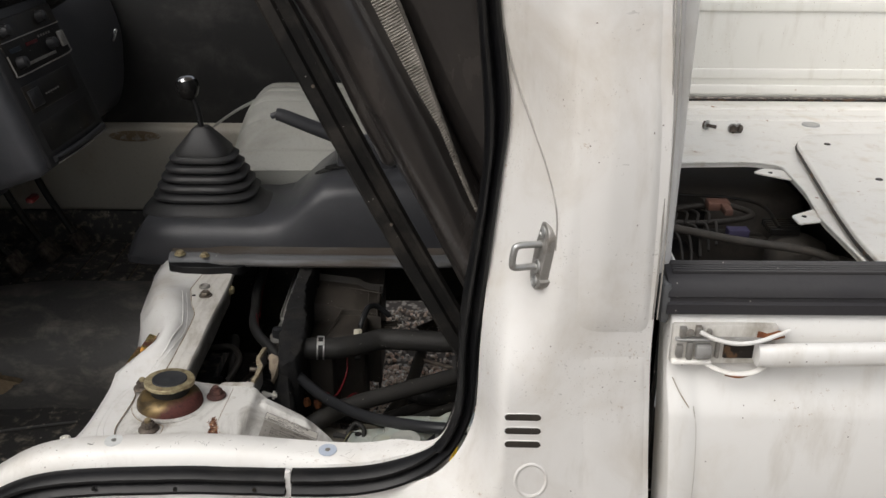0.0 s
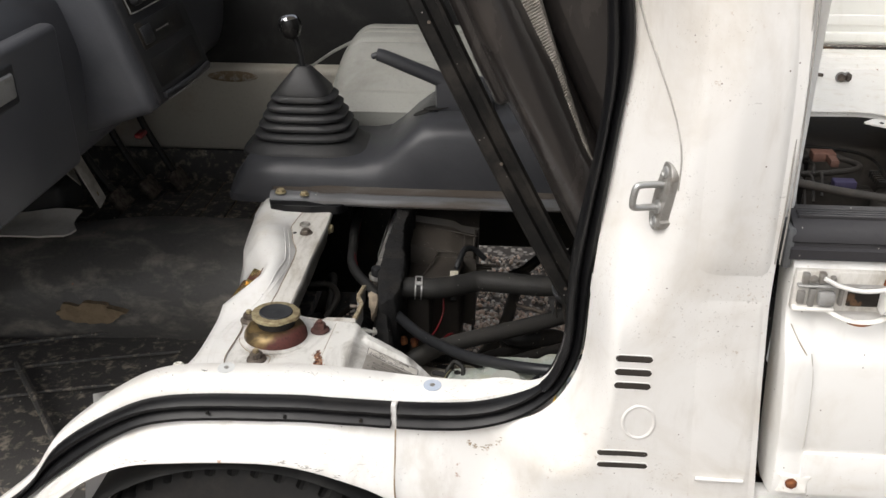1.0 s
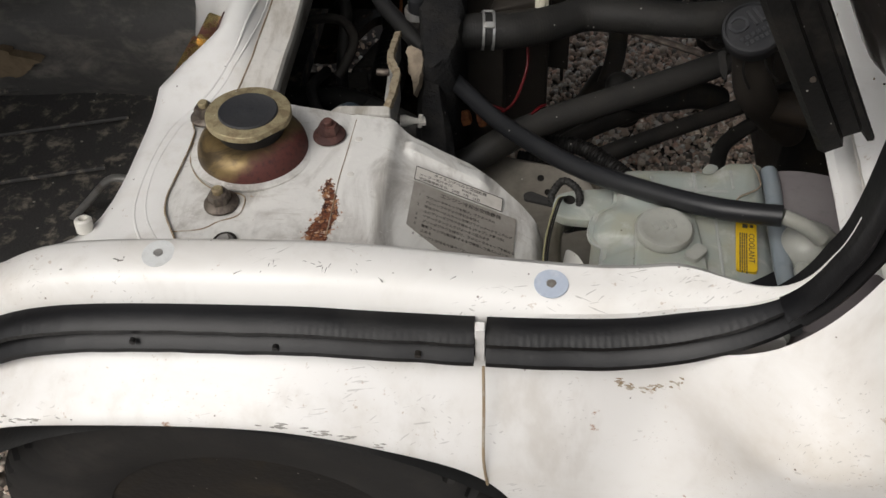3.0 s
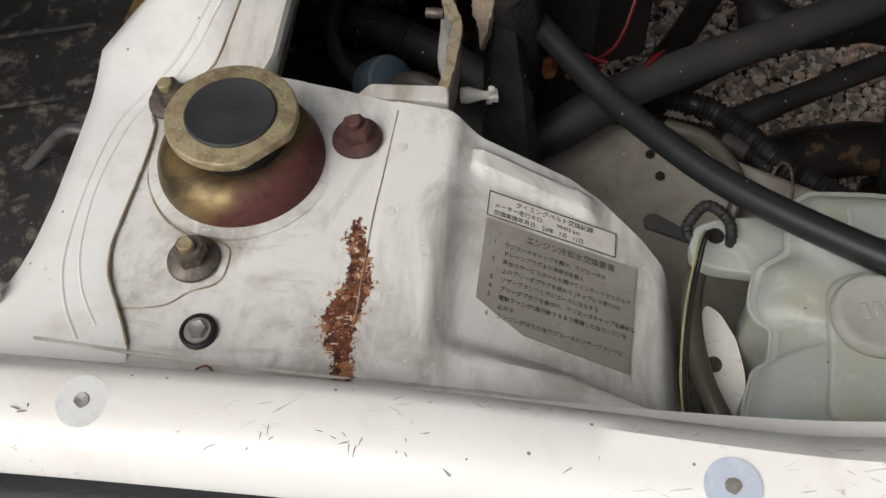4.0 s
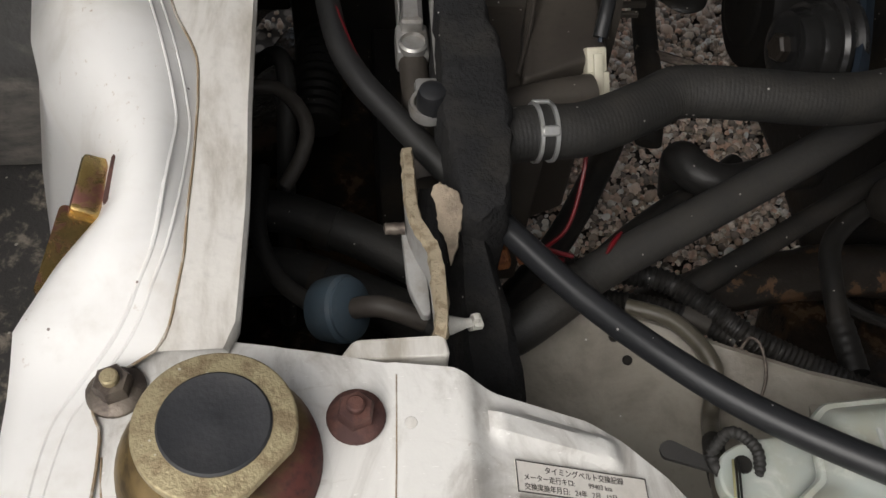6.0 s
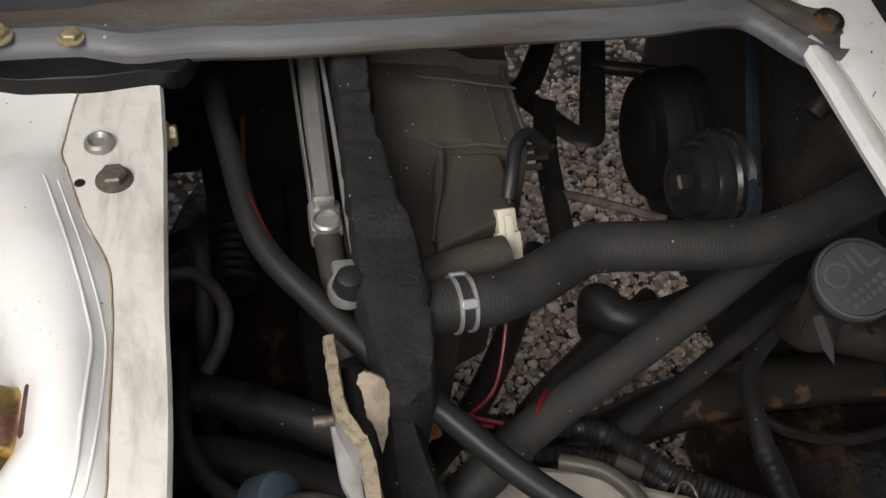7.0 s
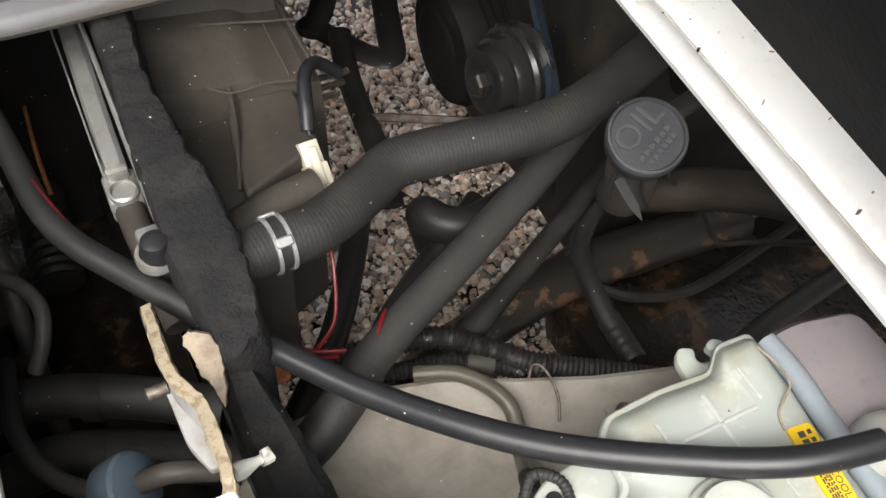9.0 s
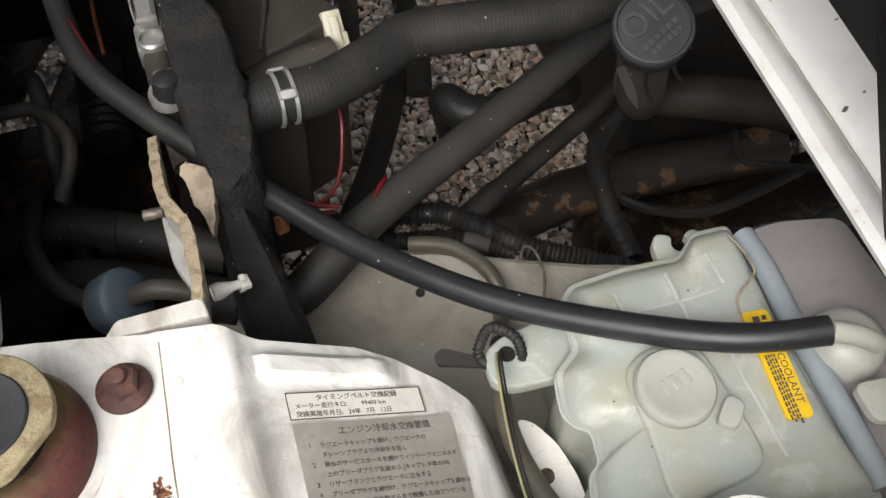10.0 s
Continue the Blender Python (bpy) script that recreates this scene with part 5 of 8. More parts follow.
# ---------------------------------------------------------------- labels
def build_labels():
    """Two stickers on the sloping face of the tower."""
    slope = math.degrees(math.atan(0.47))
    org = Vector((0.1340, 0.3450, tower_z(0.1340, 0.335) + 0.0010))
    base = Matrix.Translation(org) @ pose(0, 0, 0, 0, slope, 0) @ pose(0, 0, 0, 0, 0, -1.5)
    a = empty("timing_belt_label", org, "off-white maintenance record sticker with black border", "label")
    w, h = 0.083, 0.0165
    part("film", prism([(0, 0), (w, 0), (w, -h), (0, -h)], 0, 0.0005, base), FILM_W, a)
    for lo, hi in (((0, -0.0006), (w, 0)), ((0, -h), (w, -h + 0.0006)), ((0, -h), (0.0006, 0)), ((w - 0.0006, -h), (w, 0))):
        part("border", box((lo[0], lo[1], 0.0005), (hi[0], hi[1], 0.0008), 0, 1, base), INK, a)
    for text, x, y, s in (("タイミングベルト交換記録", 0.017, -0.0052, 0.0042), ("メーター走行キロ:        99403 km", 0.004, -0.0098, 0.0038), ("交換実施年月日:   24年   7月   12日", 0.004, -0.0146, 0.0038)):
        part("print", lettering(text, s, base @ pose(x, y, 0.0007)), INK, a)
    b = empty("coolant_instruction_label", org, "worn silver-grey sticker with printed coolant instructions", "label")
    m = base @ pose(0.0005, -0.0185, 0)
    out = [(0, 0), (0.097, 0), (0.095, -0.068), (0.030, -0.064), (0.012, -0.056), (0, -0.050)]
    part("film", prism(out, 0, 0.0005, m), FILM, b)
    part("print", lettering("エンジン冷却水交換要領", 0.0052, m @ pose(0.025, -0.0075, 0.0007)), INK, b)
    rows = (("1", "ラジエータキャップを開け、ラジエータの"), ("", "ドレーンプラグより冷却水を抜く"), ("2", "荷台のサービスホールを開けてインテークマニホルド"), ("", "上のブリーダプラグを緩める (キャブレタ車のみ)"),
            ("3", "リザーブタンクとラジエータに注水する"), ("4", "ブリーダプラグを締付け、ラジエータキャップを締める"), ("5", "電動ファンが2度作動するまで暖機した後エンジンを"), ("", "止める"), ("6", "エンジンが冷えた後ラジエータとリザーブタンクに"))
    for k, (num, text) in enumerate(rows):
        y = -0.0145 - 0.0055 * k
        if num:
            part("number", lettering(num, 0.0038, m @ pose(0.006, y, 0.0007)), INK, b)
        part("print", lettering(text, 0.0034, m @ pose(0.0125, y, 0.0007)), INK, b)


build_labels()


# ---------------------------------------------------------------- cross beam, rail and rear lip of the engine opening
def build_beam():
    b = empty("cross_beam", (-0.05, 0.6, 0.4), "white painted seat cross beam with dirty flange and sealed seam", "beam", "", "structure")
    # plan: y, left side, shoulder, seam, right edge, heights
    tab = [(0.205, -0.24, -0.150, -0.036, -0.030, 0.4900), (0.227, -0.19, -0.130, -0.041, -0.035, 0.4902), (0.246, -0.150, -0.116, -0.051, -0.04, 0.4904), (0.26, -0.136, -0.112, -0.061, -0.05, 0.4904), (0.282, -0.126, -0.108, -0.067, -0.05, 0.4904), (0.31, -0.120, -0.106, -0.065, -0.05, 0.4904), (0.346, -0.118, -0.106, -0.063, -0.05, 0.4904), (0.364, -0.118, -0.106, -0.064, -0.05, 0.4905), (0.381, -0.118, -0.106, -0.071, -0.04, 0.4910),
           (0.390, -0.118, -0.106, -0.062, -0.02, 0.4925), (0.400, -0.118, -0.106, -0.042, -0.012, 0.495), (0.415, -0.118, -0.106, -0.034, -0.005, 0.500), (0.45, -0.104, -0.088, -0.029, -0.003, 0.506), (0.48, -0.086, -0.070, -0.029, -0.002, 0.507), (0.51, -0.086, -0.070, -0.028, -0.002, 0.508), (0.55, -0.108, -0.086, -0.028, -0.003, 0.509), (0.585, -0.130, -0.105, -0.030, -0.003, 0.509), (0.60, -0.134, -0.108, -0.035, -0.003, 0.509),
           (0.625, -0.142, -0.118, -0.046, -0.003, 0.508), (0.69, -0.152, -0.130, -0.064, -0.003, 0.506), (0.735, -0.156, -0.132, -0.058, -0.004, 0.508), (0.755, -0.158, -0.134, -0.052, -0.005, 0.510), (0.77, -0.160, -0.135, -0.043, -0.005, 0.512), (0.84, -0.162, -0.136, -0.040, -0.005, 0.512)]
    ys = [0.205 + 0.00635 * k for k in range(101)]
    white, flange = [], []
    for y, (l, sh, se, r, z) in zip(ys, interp(ys, tab)):
        up = 0.0022 + 0.020 * sstep(0.41, 0.5, y) * sstep(0.74, 0.62, y)
        dent = 0.010 * math.exp(-(((y - 0.53) / 0.04) ** 2))
        white.append([(l - 0.06, y, 0.20), (l - 0.026, y, 0.36), (l, y, z - 0.05), (l + 0.004, y, z - 0.02 - dent), (sh - 0.004, y, z - 0.002), (sh + 0.008, y, z + up * 0.7), (sh * 0.6 + se * 0.4, y, z + up), (sh * 0.25 + se * 0.75, y, z + up * 0.75), (se - 0.004, y, z + min(0.004, up * 0.6)), (se, y, z + 0.0004)])
        if y > 0.40:
            flange.append([(se - 0.003, y, z), (se, y, z + 0.0006), (se * 0.5 + r * 0.5, y, z + 0.001), (r + 0.003, y, z + 0.001), (r + 0.005, y, z - 0.002), (r + 0.004, y, z - 0.012), (r - 0.016, y, z - 0.03), (r - 0.03, y, 0.40)])
    finish("beam_skin", loft(white), WHITE, b, "glossy white pressed steel", sharp=85)
    part("flange", loft(flange), BEAM_DIRTY, b, "dirty grey-white flange")
    line = [(interp([y], tab)[0][2], y, interp([y], tab)[0][4] + 0.0009) for y in [0.227 + 0.0125 * k for k in range(46)]]
    part("seam_line", sweep(line, 0.0008, 6, 2), SEALER, b, "rust-brown line of seam sealer")

    def skin_top(x, y):
        l, sh, se, r, z = interp([y], tab)[0]
        up = 0.0022 + 0.020 * sstep(0.41, 0.5, y) * sstep(0.74, 0.62, y)
        prof = [(sh - 0.004, z - 0.002), (sh + 0.008, z + up * 0.7), (sh * 0.6 + se * 0.4, z + up), (sh * 0.25 + se * 0.75, z + up * 0.75), (se - 0.004, z + min(0.004, up * 0.6)), (se, z + 0.0004)]
        return interp([x], prof)[0][0]
    for pts, r in (([(-0.070, 0.66), (-0.050, 0.592), (-0.040, 0.55), (-0.037, 0.522), (-0.042, 0.461), (-0.050, 0.435), (-0.060, 0.410), (-0.080, 0.380), (-0.088, 0.36), (-0.092, 0.32), (-0.090, 0.274), (-0.081, 0.247), (-0.068, 0.227)], 0.0014), ([(-0.063, 0.66), (-0.043, 0.592), (-0.0335, 0.55), (-0.031, 0.522), (-0.036, 0.461), (-0.043, 0.435), (-0.052, 0.410), (-0.072, 0.380), (-0.080, 0.363), (-0.086, 0.32), (-0.083, 0.281), (-0.074, 0.255), (-0.060, 0.235)], 0.0011)):
        part("panel_lap", sweep([(p.x, p.y, skin_top(p.x, p.y) - 0.55 * r) for p in smooth_line([(x, y, 0) for x, y in pts], 5)], r, 8, 1), WHITE, b)
    part("panel_lap", sweep([(-0.09, 0.2255, 0.4925), (-0.02, 0.2215, 0.4915), (0.06, 0.2190, 0.4905), (0.10, 0.2180, 0.490)], 0.0010, 6, 4), BEAM_DIRTY, b)
    hex_bolt(-0.030, 0.661, 0.508, 0.0088, NUT, "brownish steel bolt on the beam flange")
    p = empty("rubber_stop", (-0.040, 0.705, 0.508), "grey dished steel plug on the beam flange", "plug")
    part("ring", lathe([(0.010, 0), (0.0095, 0.003), (0.007, 0.0045), (0.004, 0.002), (0.0001, 0.002)], 20, pose(-0.040, 0.695, 0.508)), NUTGREY, p)
    part("pin_hole", lathe([(0.0036, 0.0008), (0.003, 0.0016), (0.0001, 0.0016)], 12, pose(-0.051, 0.661, 0.507)), BLACK, p)
    hex_bolt(0.0005, 0.715, 0.492, 0.008, GOLD, "brass-coloured bolt through the beam's side", (0, 90, 0))
    c = empty("spring_clip", (-0.10, 0.49, 0.49), "yellow-zinc and copper-brown spring clip on the beam", "clip")
    part("sleeve", box((-0.009, -0.018, -0.004), (0.009, 0.018, 0.006), 0.003, 2, pose(-0.0818, 0.499, 0.5015, 8, 22, -4)), CLIPGOLD, c)
    part("tag", box((-0.004, -0.016, -0.002), (0.008, 0.014, 0.005), 0.002, 2, pose(-0.0680, 0.499, 0.5085, 8, 10, -4)), RUST_NUT, c)
    part("blade", prism(rounded([(-0.012, 0.012), (0.010, 0.012), (0.002, -0.022), (-0.007, -0.040), (-0.012, -0.038)], 0.004), -0.002, 0.002, pose(-0.0880, 0.4755, 0.4955, 10, 24, -6)), CLIPGOLD, c)


build_beam()


def build_rail():
    r = empty("seat_rail", (0.2, 0.78, 0.53), "dusty grey galvanised steel rail along the engine opening", "rail", "", "structure")
    xs = [-0.124, -0.10, -0.05, -0.01, 0.02, 0.05, 0.12, 0.2, 0.3, 0.36, 0.41, 0.44, 0.465, 0.485, 0.505, 0.52]
    rows, tops = [], []
    for x in smooth_line([(x, 0, 0) for x in xs], 3):
        x = x.x
        dip = 0.012 * sstep(0.43, 0.50, x)
        fwd = 0.011 * sstep(-0.005, -0.060, x) - 0.050 * sstep(0.44, 0.515, x) + 0.006 * sstep(0.36, 0.42, x) * sstep(0.47, 0.44, x) + 0.004 * math.sin(x * 30) * sstep(-0.05, -0.02, x) * sstep(0.08, 0.02, x)
        y, z = 0.757 + fwd, 0.537 - dip
        rows.append([(x, y + 0.008, z - 0.020), (x, y, z - 0.018), (x, y - 0.002, z - 0.014), (x, y, z - 0.008), (x, y + 0.006, z - 0.003), (x, y + 0.014, z + 0.001), (x, y + 0.018, z - 0.0015), (x, y + 0.024, z - 0.001)])
        tops.append([(x, y + 0.022, z - 0.001), (x, y + 0.030, z + 0.0005), (x, y + 0.036, z + 0.004), (x, y + 0.044, z + 0.006), (x, y + 0.058, z + 0.006)])
    part("rail_lip", thick(loft(rows), 0.0015), RAILST, r)
    part("rail_top", thick(loft(tops), 0.0015), RAILDIRT, r, "brown dusty upper face of the rail")
    part("corner_gasket", prism(rounded([(-0.127, 0.776), (-0.119, 0.753), (-0.092, 0.745), (-0.04, 0.744), (-0.006, 0.748), (0.012, 0.744), (0.020, 0.752), (0.028, 0.775), (-0.12, 0.80)], 0.005), 0.508, 0.5240, None, 0.002), RUBBER, r, "black gasket under the rail's bolted end")
    hex_bolt(-0.103, 0.776, 0.5365, 0.008, GOLD, "brass-coloured bolt on the rail end", group="rail bolts")
    hex_bolt(-0.056, 0.772, 0.5350, 0.007, GOLD, "brass-coloured bolt on the rail end", group="rail bolts")
    hex_bolt(0.455, 0.785, 0.545, 0.008, GOLD, "brass-coloured bolt on the rail end", group="rail bolts")
    h = empty("hinge_hole", (0.497, 0.765, 0.53), "rust-rimmed hinge hole at the rail's end", "hole")
    part("rust_ring", lathe([(0.013, 0), (0.012, 0.003), (0.008, 0.004), (0.0075, 0.001), (0.0001, 0.001)], 18, pose(0.512, 0.752, 0.529, 10, 0, 0)), OILRUST, h)


build_rail()


def build_rear_lip():
    p = empty("engine_opening_lip", (0.52, 0.5, 0.5), "white painted lip along the rear of the engine opening", "body panel", "", "structure")
    ys = [0.20 + 0.02 * k for k in range(32)]
    rows = []
    for y in ys:
        s = 0.052 * (y - 0.3)
        x = 0.462 + s
        w = 0.0015 * noise.noise(Vector((y * 30, 1, 2)))
        rows.append([(x + 0.006, y, 0.510), (x + 0.001, y, 0.512), (x - 0.001 + w, y, 0.518), (x + 0.003 + w, y, 0.524), (x + 0.009 + w, y, 0.525), (x + 0.0165 + w, y, 0.5235), (x + 0.021, y, 0.5195), (x + 0.026, y, 0.5225), (x + 0.034, y, 0.5265), (x + 0.10, y, 0.5285), (x + 0.18, y, 0.5285)])
    part("lip_panel", loft(rows), WHITE, p)
    line = [(0.462 + 0.052 * (y - 0.3) + 0.0215 + 0.0008 * noise.noise(Vector((y * 90, 5, 1))), y, 0.5200) for y in [0.22 + 0.012 * k for k in range(44)]]
    part("dirt_line", sweep(line, lambda t: 0.0008 + 0.0006 * abs(math.sin(40 * t)), 6, 1), BEAM_DIRTY, p, "greenish-brown dirt in the fold")
    rng = random.Random(5)
    for k in range(22):
        y = rng.uniform(0.24, 0.72)
        x = 0.462 + 0.052 * (y - 0.3) + rng.uniform(0.004, 0.085)
        part("paint_chip", prism(rounded([(-0.002, 0.0), (0.0, 0.0012), (0.0028, 0.0004), (0.0004, -0.001)], 0.0006, 2), -0.006, 0.0006, Matrix.Translation((x, y, 0.5235 if x - 0.462 - 0.052 * (y - 0.3) < 0.025 else 0.5278)) @ pose(0, 0, 0, 0, 0, rng.uniform(0, 180)) @ Matrix.Diagonal((rng.uniform(0.3, 0.9), rng.uniform(0.3, 0.7), 1, 1))), NUT if k % 3 else SEALER, p)


build_rear_lip()


# ---------------------------------------------------------------- raised lid with the seat on it
LID_M = Matrix.Translation((0.455, 0.0, 0.53)) @ Matrix(((0.891, 0, -0.453, 0), (0, 1, 0, 0), (0.453, 0, 0.891, 0), (0, 0, 0, 1)))  # local x: out of the lid, z: up along it


def sheared(bm):
    for v in bm.verts:
        v.co.x += 0.13 * max(0.0, v.co.y - 0.5)
    bmesh.ops.transform(bm, matrix=LID_M, verts=bm.verts[:])
    return bm


def build_lid():
    l = empty("engine_lid", (0.46, 0.5, 0.55), "raised black steel engine lid under the tilted seat", "engine lid")
    part("insulation", sheared(box((0.058, 0.312, -0.050), (0.066, 0.80, 0.70), 0.003, 2)), LIDMAT, l, "black speckled insulation on the lid's underside")
    part("pan", sheared(box((0.068, 0.300, 0.00), (0.080, 0.80, 0.72), 0.003, 2)), LIDFRAME, l)
    rows = []
    for z in [0.03 + 0.03 * k for k in range(24)]:
        bow = 0.006 * math.sin(z * 5)
        rows.append([(0.0 - bow, 0.300, z), (-0.001 - bow, 0.290, z), (0.003 - bow, 0.285, z), (0.016 - bow, 0.286, z), (0.018 - bow, 0.295, z), (0.030 - bow, 0.295, z), (0.032 - bow, 0.284, z), (0.036 - bow, 0.283, z), (0.0375 - bow, 0.286, z), (0.0375 - bow, 0.30, z)])
    bm = loft(rows, closed=True, cap=True)
    bmesh.ops.transform(bm, matrix=LID_M, verts=bm.verts[:])
    part("side_frame", bm, LIDFRAME, l, "dusty black channel along the lid's side")
    for z in (0.10, 0.30, 0.50):
        part("frame_hole", lathe([(0.0022, 0), (0.0022, 0.001), (0.0001, 0.001)], 10, LID_M @ pose(0.010, 0.2855, z, 90, 0, 0)), NUT, l)
    s = empty("passenger_seat", (0.5, 0.5, 0.6), "dark brown vinyl seat tilted up on the lid", "seat")

    def pad(x0, x1, y0, y1, z0, z1, r, seed, wrinkle, bulge=0.0):
        bm = subdivided(box((x0, y0, z0), (x1, y1, z1), r, 6), 5)
        for v in bm.verts:
            u = (v.co.x - (x0 + x1) / 2) / ((x1 - x0) / 2)
            v.co.y -= bulge * (1 - u * u) * sstep(y1, y0, v.co.y)
        bmesh.ops.transform(bm, matrix=LID_M, verts=bm.verts[:])
        for v in bm.verts:
            v.co += Vector(noise.noise_vector(v.co * 9 + Vector((seed, 0, 0)))) * 0.006 + Vector(noise.noise_vector(v.co * 60)) * wrinkle
        return bm
    part("cushion", pad(0.045, 0.130, 0.300, 0.360, 0.05, 0.72, 0.030, 1, 0.0020, 0.040), VINYL_B, s, "dark brown vinyl cushion side")
    part("seat_base", pad(0.036, 0.060, 0.298, 0.325, 0.36, 0.74, 0.015, 5, 0.0012), VINYL_B, s, "thin brown vinyl base edge")
    part("cushion_top", pad(0.086, 0.130, 0.33, 0.74, 0.05, 0.72, 0.015, 3, 0.0008), VINYL_B, s)
    bm = bmesh.new()
    rows = []
    for z in [0.20 + 0.0009 * k for k in range(560)]:
        w = 0.0010 * math.cos(z * 1750)
        wide = 0.004 + 0.034 * sstep(0.22, 0.60, z)
        rows.append([(0.112 + wide * f, 0.2865 + d + w * (0.1 < f < 0.9), z) for f, d in ((0.0, 0.008), (0.1, 0.001), (0.3, -0.001), (0.5, 0.0), (0.7, 0.001), (0.9, 0.004), (1.0, 0.016))])
    bm.free()
    bm = loft(rows)
    bmesh.ops.transform(bm, matrix=LID_M, verts=bm.verts[:])
    part("woven_strip", bm, MESHGREY, s, "grey woven fabric strip")
    part("backrest", pad(0.122, 0.30, 0.312, 0.76, -0.02, 0.80, 0.045, 9, 0.0009, 0.016), VINYL_B, s, "dark brown vinyl backrest side")


build_lid()


# ---------------------------------------------------------------- cab interior
def build_interior():
    z = 0.20
    bm = subdivided(box((-0.95, 0.30, z - 0.03), (-0.10, 1.40, z), 0.0), 6)
    for v in bm.verts:
        if v.co.z > z - 0.01:
            v.co.z += 0.012 * noise.noise(v.co * 6)
    finish("floor", bm, MAT, None, "dirty black rubber floor mat", "floor", "", "structure")
    for k in range(5):
        p = sweep([(-0.90, 0.30 + 0.1 * k, z + 0.012), (-0.60, 0.42 + 0.1 * k, z + 0.014), (-0.32, 0.50 + 0.1 * k, z + 0.012)], 0.0035, 6, 4) if k else sweep([(-0.62, 0.62, z + 0.02), (-0.47, 0.44, z + 0.02), (-0.36, 0.30, z + 0.02)], 0.007, 8, 4)
        finish("mat_rib", p, MAT, None, "raised rib of the black floor mat", "floor", "", "structure")
    mat = empty("floor_mat_far", (-0.5, 1.2, 0.3), "black rubber floor mat tiles with dirt in the joints", "floor mat")
    part("backing", box((-0.95, 1.0, 0.27), (-0.16, 1.378, 0.296), 0.003, 1), TAN, mat, "brown dirt in the joints")
    for i in range(12):
        for j in range(6):
            x, y = -0.94 + 0.065 * i, 1.003 + 0.0625 * j
            part("tile", box((x, y, 0.29), (x + 0.062, y + 0.0595, 0.300), 0.002, 1), MAT, mat)
    # tunnel across the cab floor
    rows = []
    for x in [-0.95 + 0.035 * k for k in range(25)]:
        w = 0.006 * noise.noise(Vector((x * 9, 3, 1)))
        d = 0.02 * sstep(-0.4, -0.7, x)
        rows.append([(x, 0.76 + w - d, z), (x, 0.755 + w - d, z + 0.03), (x, 0.765 + w * 2 - d, z + 0.11), (x, 0.80 - w - d, z + 0.165 - d), (x, 0.87 - d, z + 0.190 - d + w), (x, 0.95 - d, z + 0.195 - d), (x, 0.99, z + 0.17 - d), (x, 1.0, z)])
    finish("floor_tunnel", loft(rows), TUNNEL, None, "dusty dark vinyl cover over the floor tunnel", "floor tunnel", "", "structure")
    out = [(-0.580 + 0.066 * math.cos(a) * (1 + 0.5 * noise.noise(Vector((a * 2.3, 0, 0)))) + 0.06, 0.024 * math.sin(a) * (1 + 0.6 * noise.noise(Vector((0, a * 2.3, 5))))) for a in [2 * math.pi * k / 40 for k in range(40)]]
    m = Matrix.Translation((0, 0.752, z + 0.066)) @ pose(0, 0, 0, 86, 0, 0)
    finish("torn_patch", prism(out, -0.004, 0.0125, m), TAN, None, "torn patch of tan backing in the vinyl cover", "patch")
    c = empty("center_console", (0.05, 0.93, 0.5), "dark grey plastic center console between the seats", "console")
    rows = []
    for x in [-0.215, -0.212, -0.205, -0.18, -0.10, 0.0, 0.05, 0.08, 0.11, 0.14, 0.17, 0.20, 0.24, 0.40, 0.55]:
        end = sstep(-0.215, -0.19, x)
        top = 0.535 + 0.050 * end + 0.085 * sstep(0.06, 0.19, x)
        y0 = 0.806 - 0.008 * end
        rows.append([(x, y0 + 0.01, 0.50), (x, y0, 0.52), (x, y0 + 0.004, top - 0.030), (x, y0 + 0.014, top - 0.010), (x, y0 + 0.034, top), (x, 0.95, top + 0.002), (x, 1.03, top), (x, 1.06, top - 0.02), (x, 1.065, 0.50)])
    bm = loft(rows, False)
    bm.faces.new([v for v in bm.verts][:9])
    part("body", bm, CONSOLE, c)
    part("cup_recess", lathe([(0.026, 0), (0.025, 0.0015), (0.0001, 0.001)], 24, Matrix.Translation((0.165, 0.90, 0.6635)) @ pose(0, 0, 0, 0, -20, 0) @ Matrix.Diagonal((1, 0.5, 1, 1))), BLACK, c)
    g = empty("gear_shift", (-0.08, 0.92, 0.59), "black ribbed rubber gear shift boot with chrome-topped knob", "gear shift")
    rows = []

    def ring(hx, hy, zz, cx=-0.078, cy=0.925):
        return [(cx + p[0] * hx, cy + p[1] * hy, zz) for p in [(math.copysign(abs(math.cos(a)) ** 0.55, math.cos(a)), math.copysign(abs(math.sin(a)) ** 0.55, math.sin(a))) for a in [2 * math.pi * (k + 0.5) / 40 for k in range(40)]]]
    prof = [(0.126, 0.088, 0.578), (0.124, 0.087, 0.586), (0.116, 0.080, 0.590), (0.100, 0.070, 0.604)]
    for k in range(5):
        b, zz = 0.100 - 0.009 * k, 0.606 + 0.0175 * k
        prof += [(b - 0.012, (b - 0.012) * 0.72, zz), (b, b * 0.74, zz + 0.005), (b + 0.001, b * 0.745, zz + 0.010), (b - 0.006, b * 0.70, zz + 0.015)]
    prof += [(0.054, 0.042, 0.692), (0.053, 0.041, 0.700), (0.019, 0.016, 0.738), (0.013, 0.012, 0.743)]
    part("boot", loft([ring(*p) for p in prof], closed=True, cap=True), BOOT, g)
    part("lever", sweep([(-0.078, 0.925, 0.735), (-0.084, 0.925, 0.78), (-0.093, 0.924, 0.806)], 0.006, 12), HOSE_SMOOTH, g)
    part("knob", lathe([(0.008, -0.026), (0.016, -0.020), (0.0215, -0.006), (0.022, 0.004), (0.019, 0.013)], 24, pose(-0.097, 0.924, 0.822, 0, -8, 0)), GLOSSBLK, g)
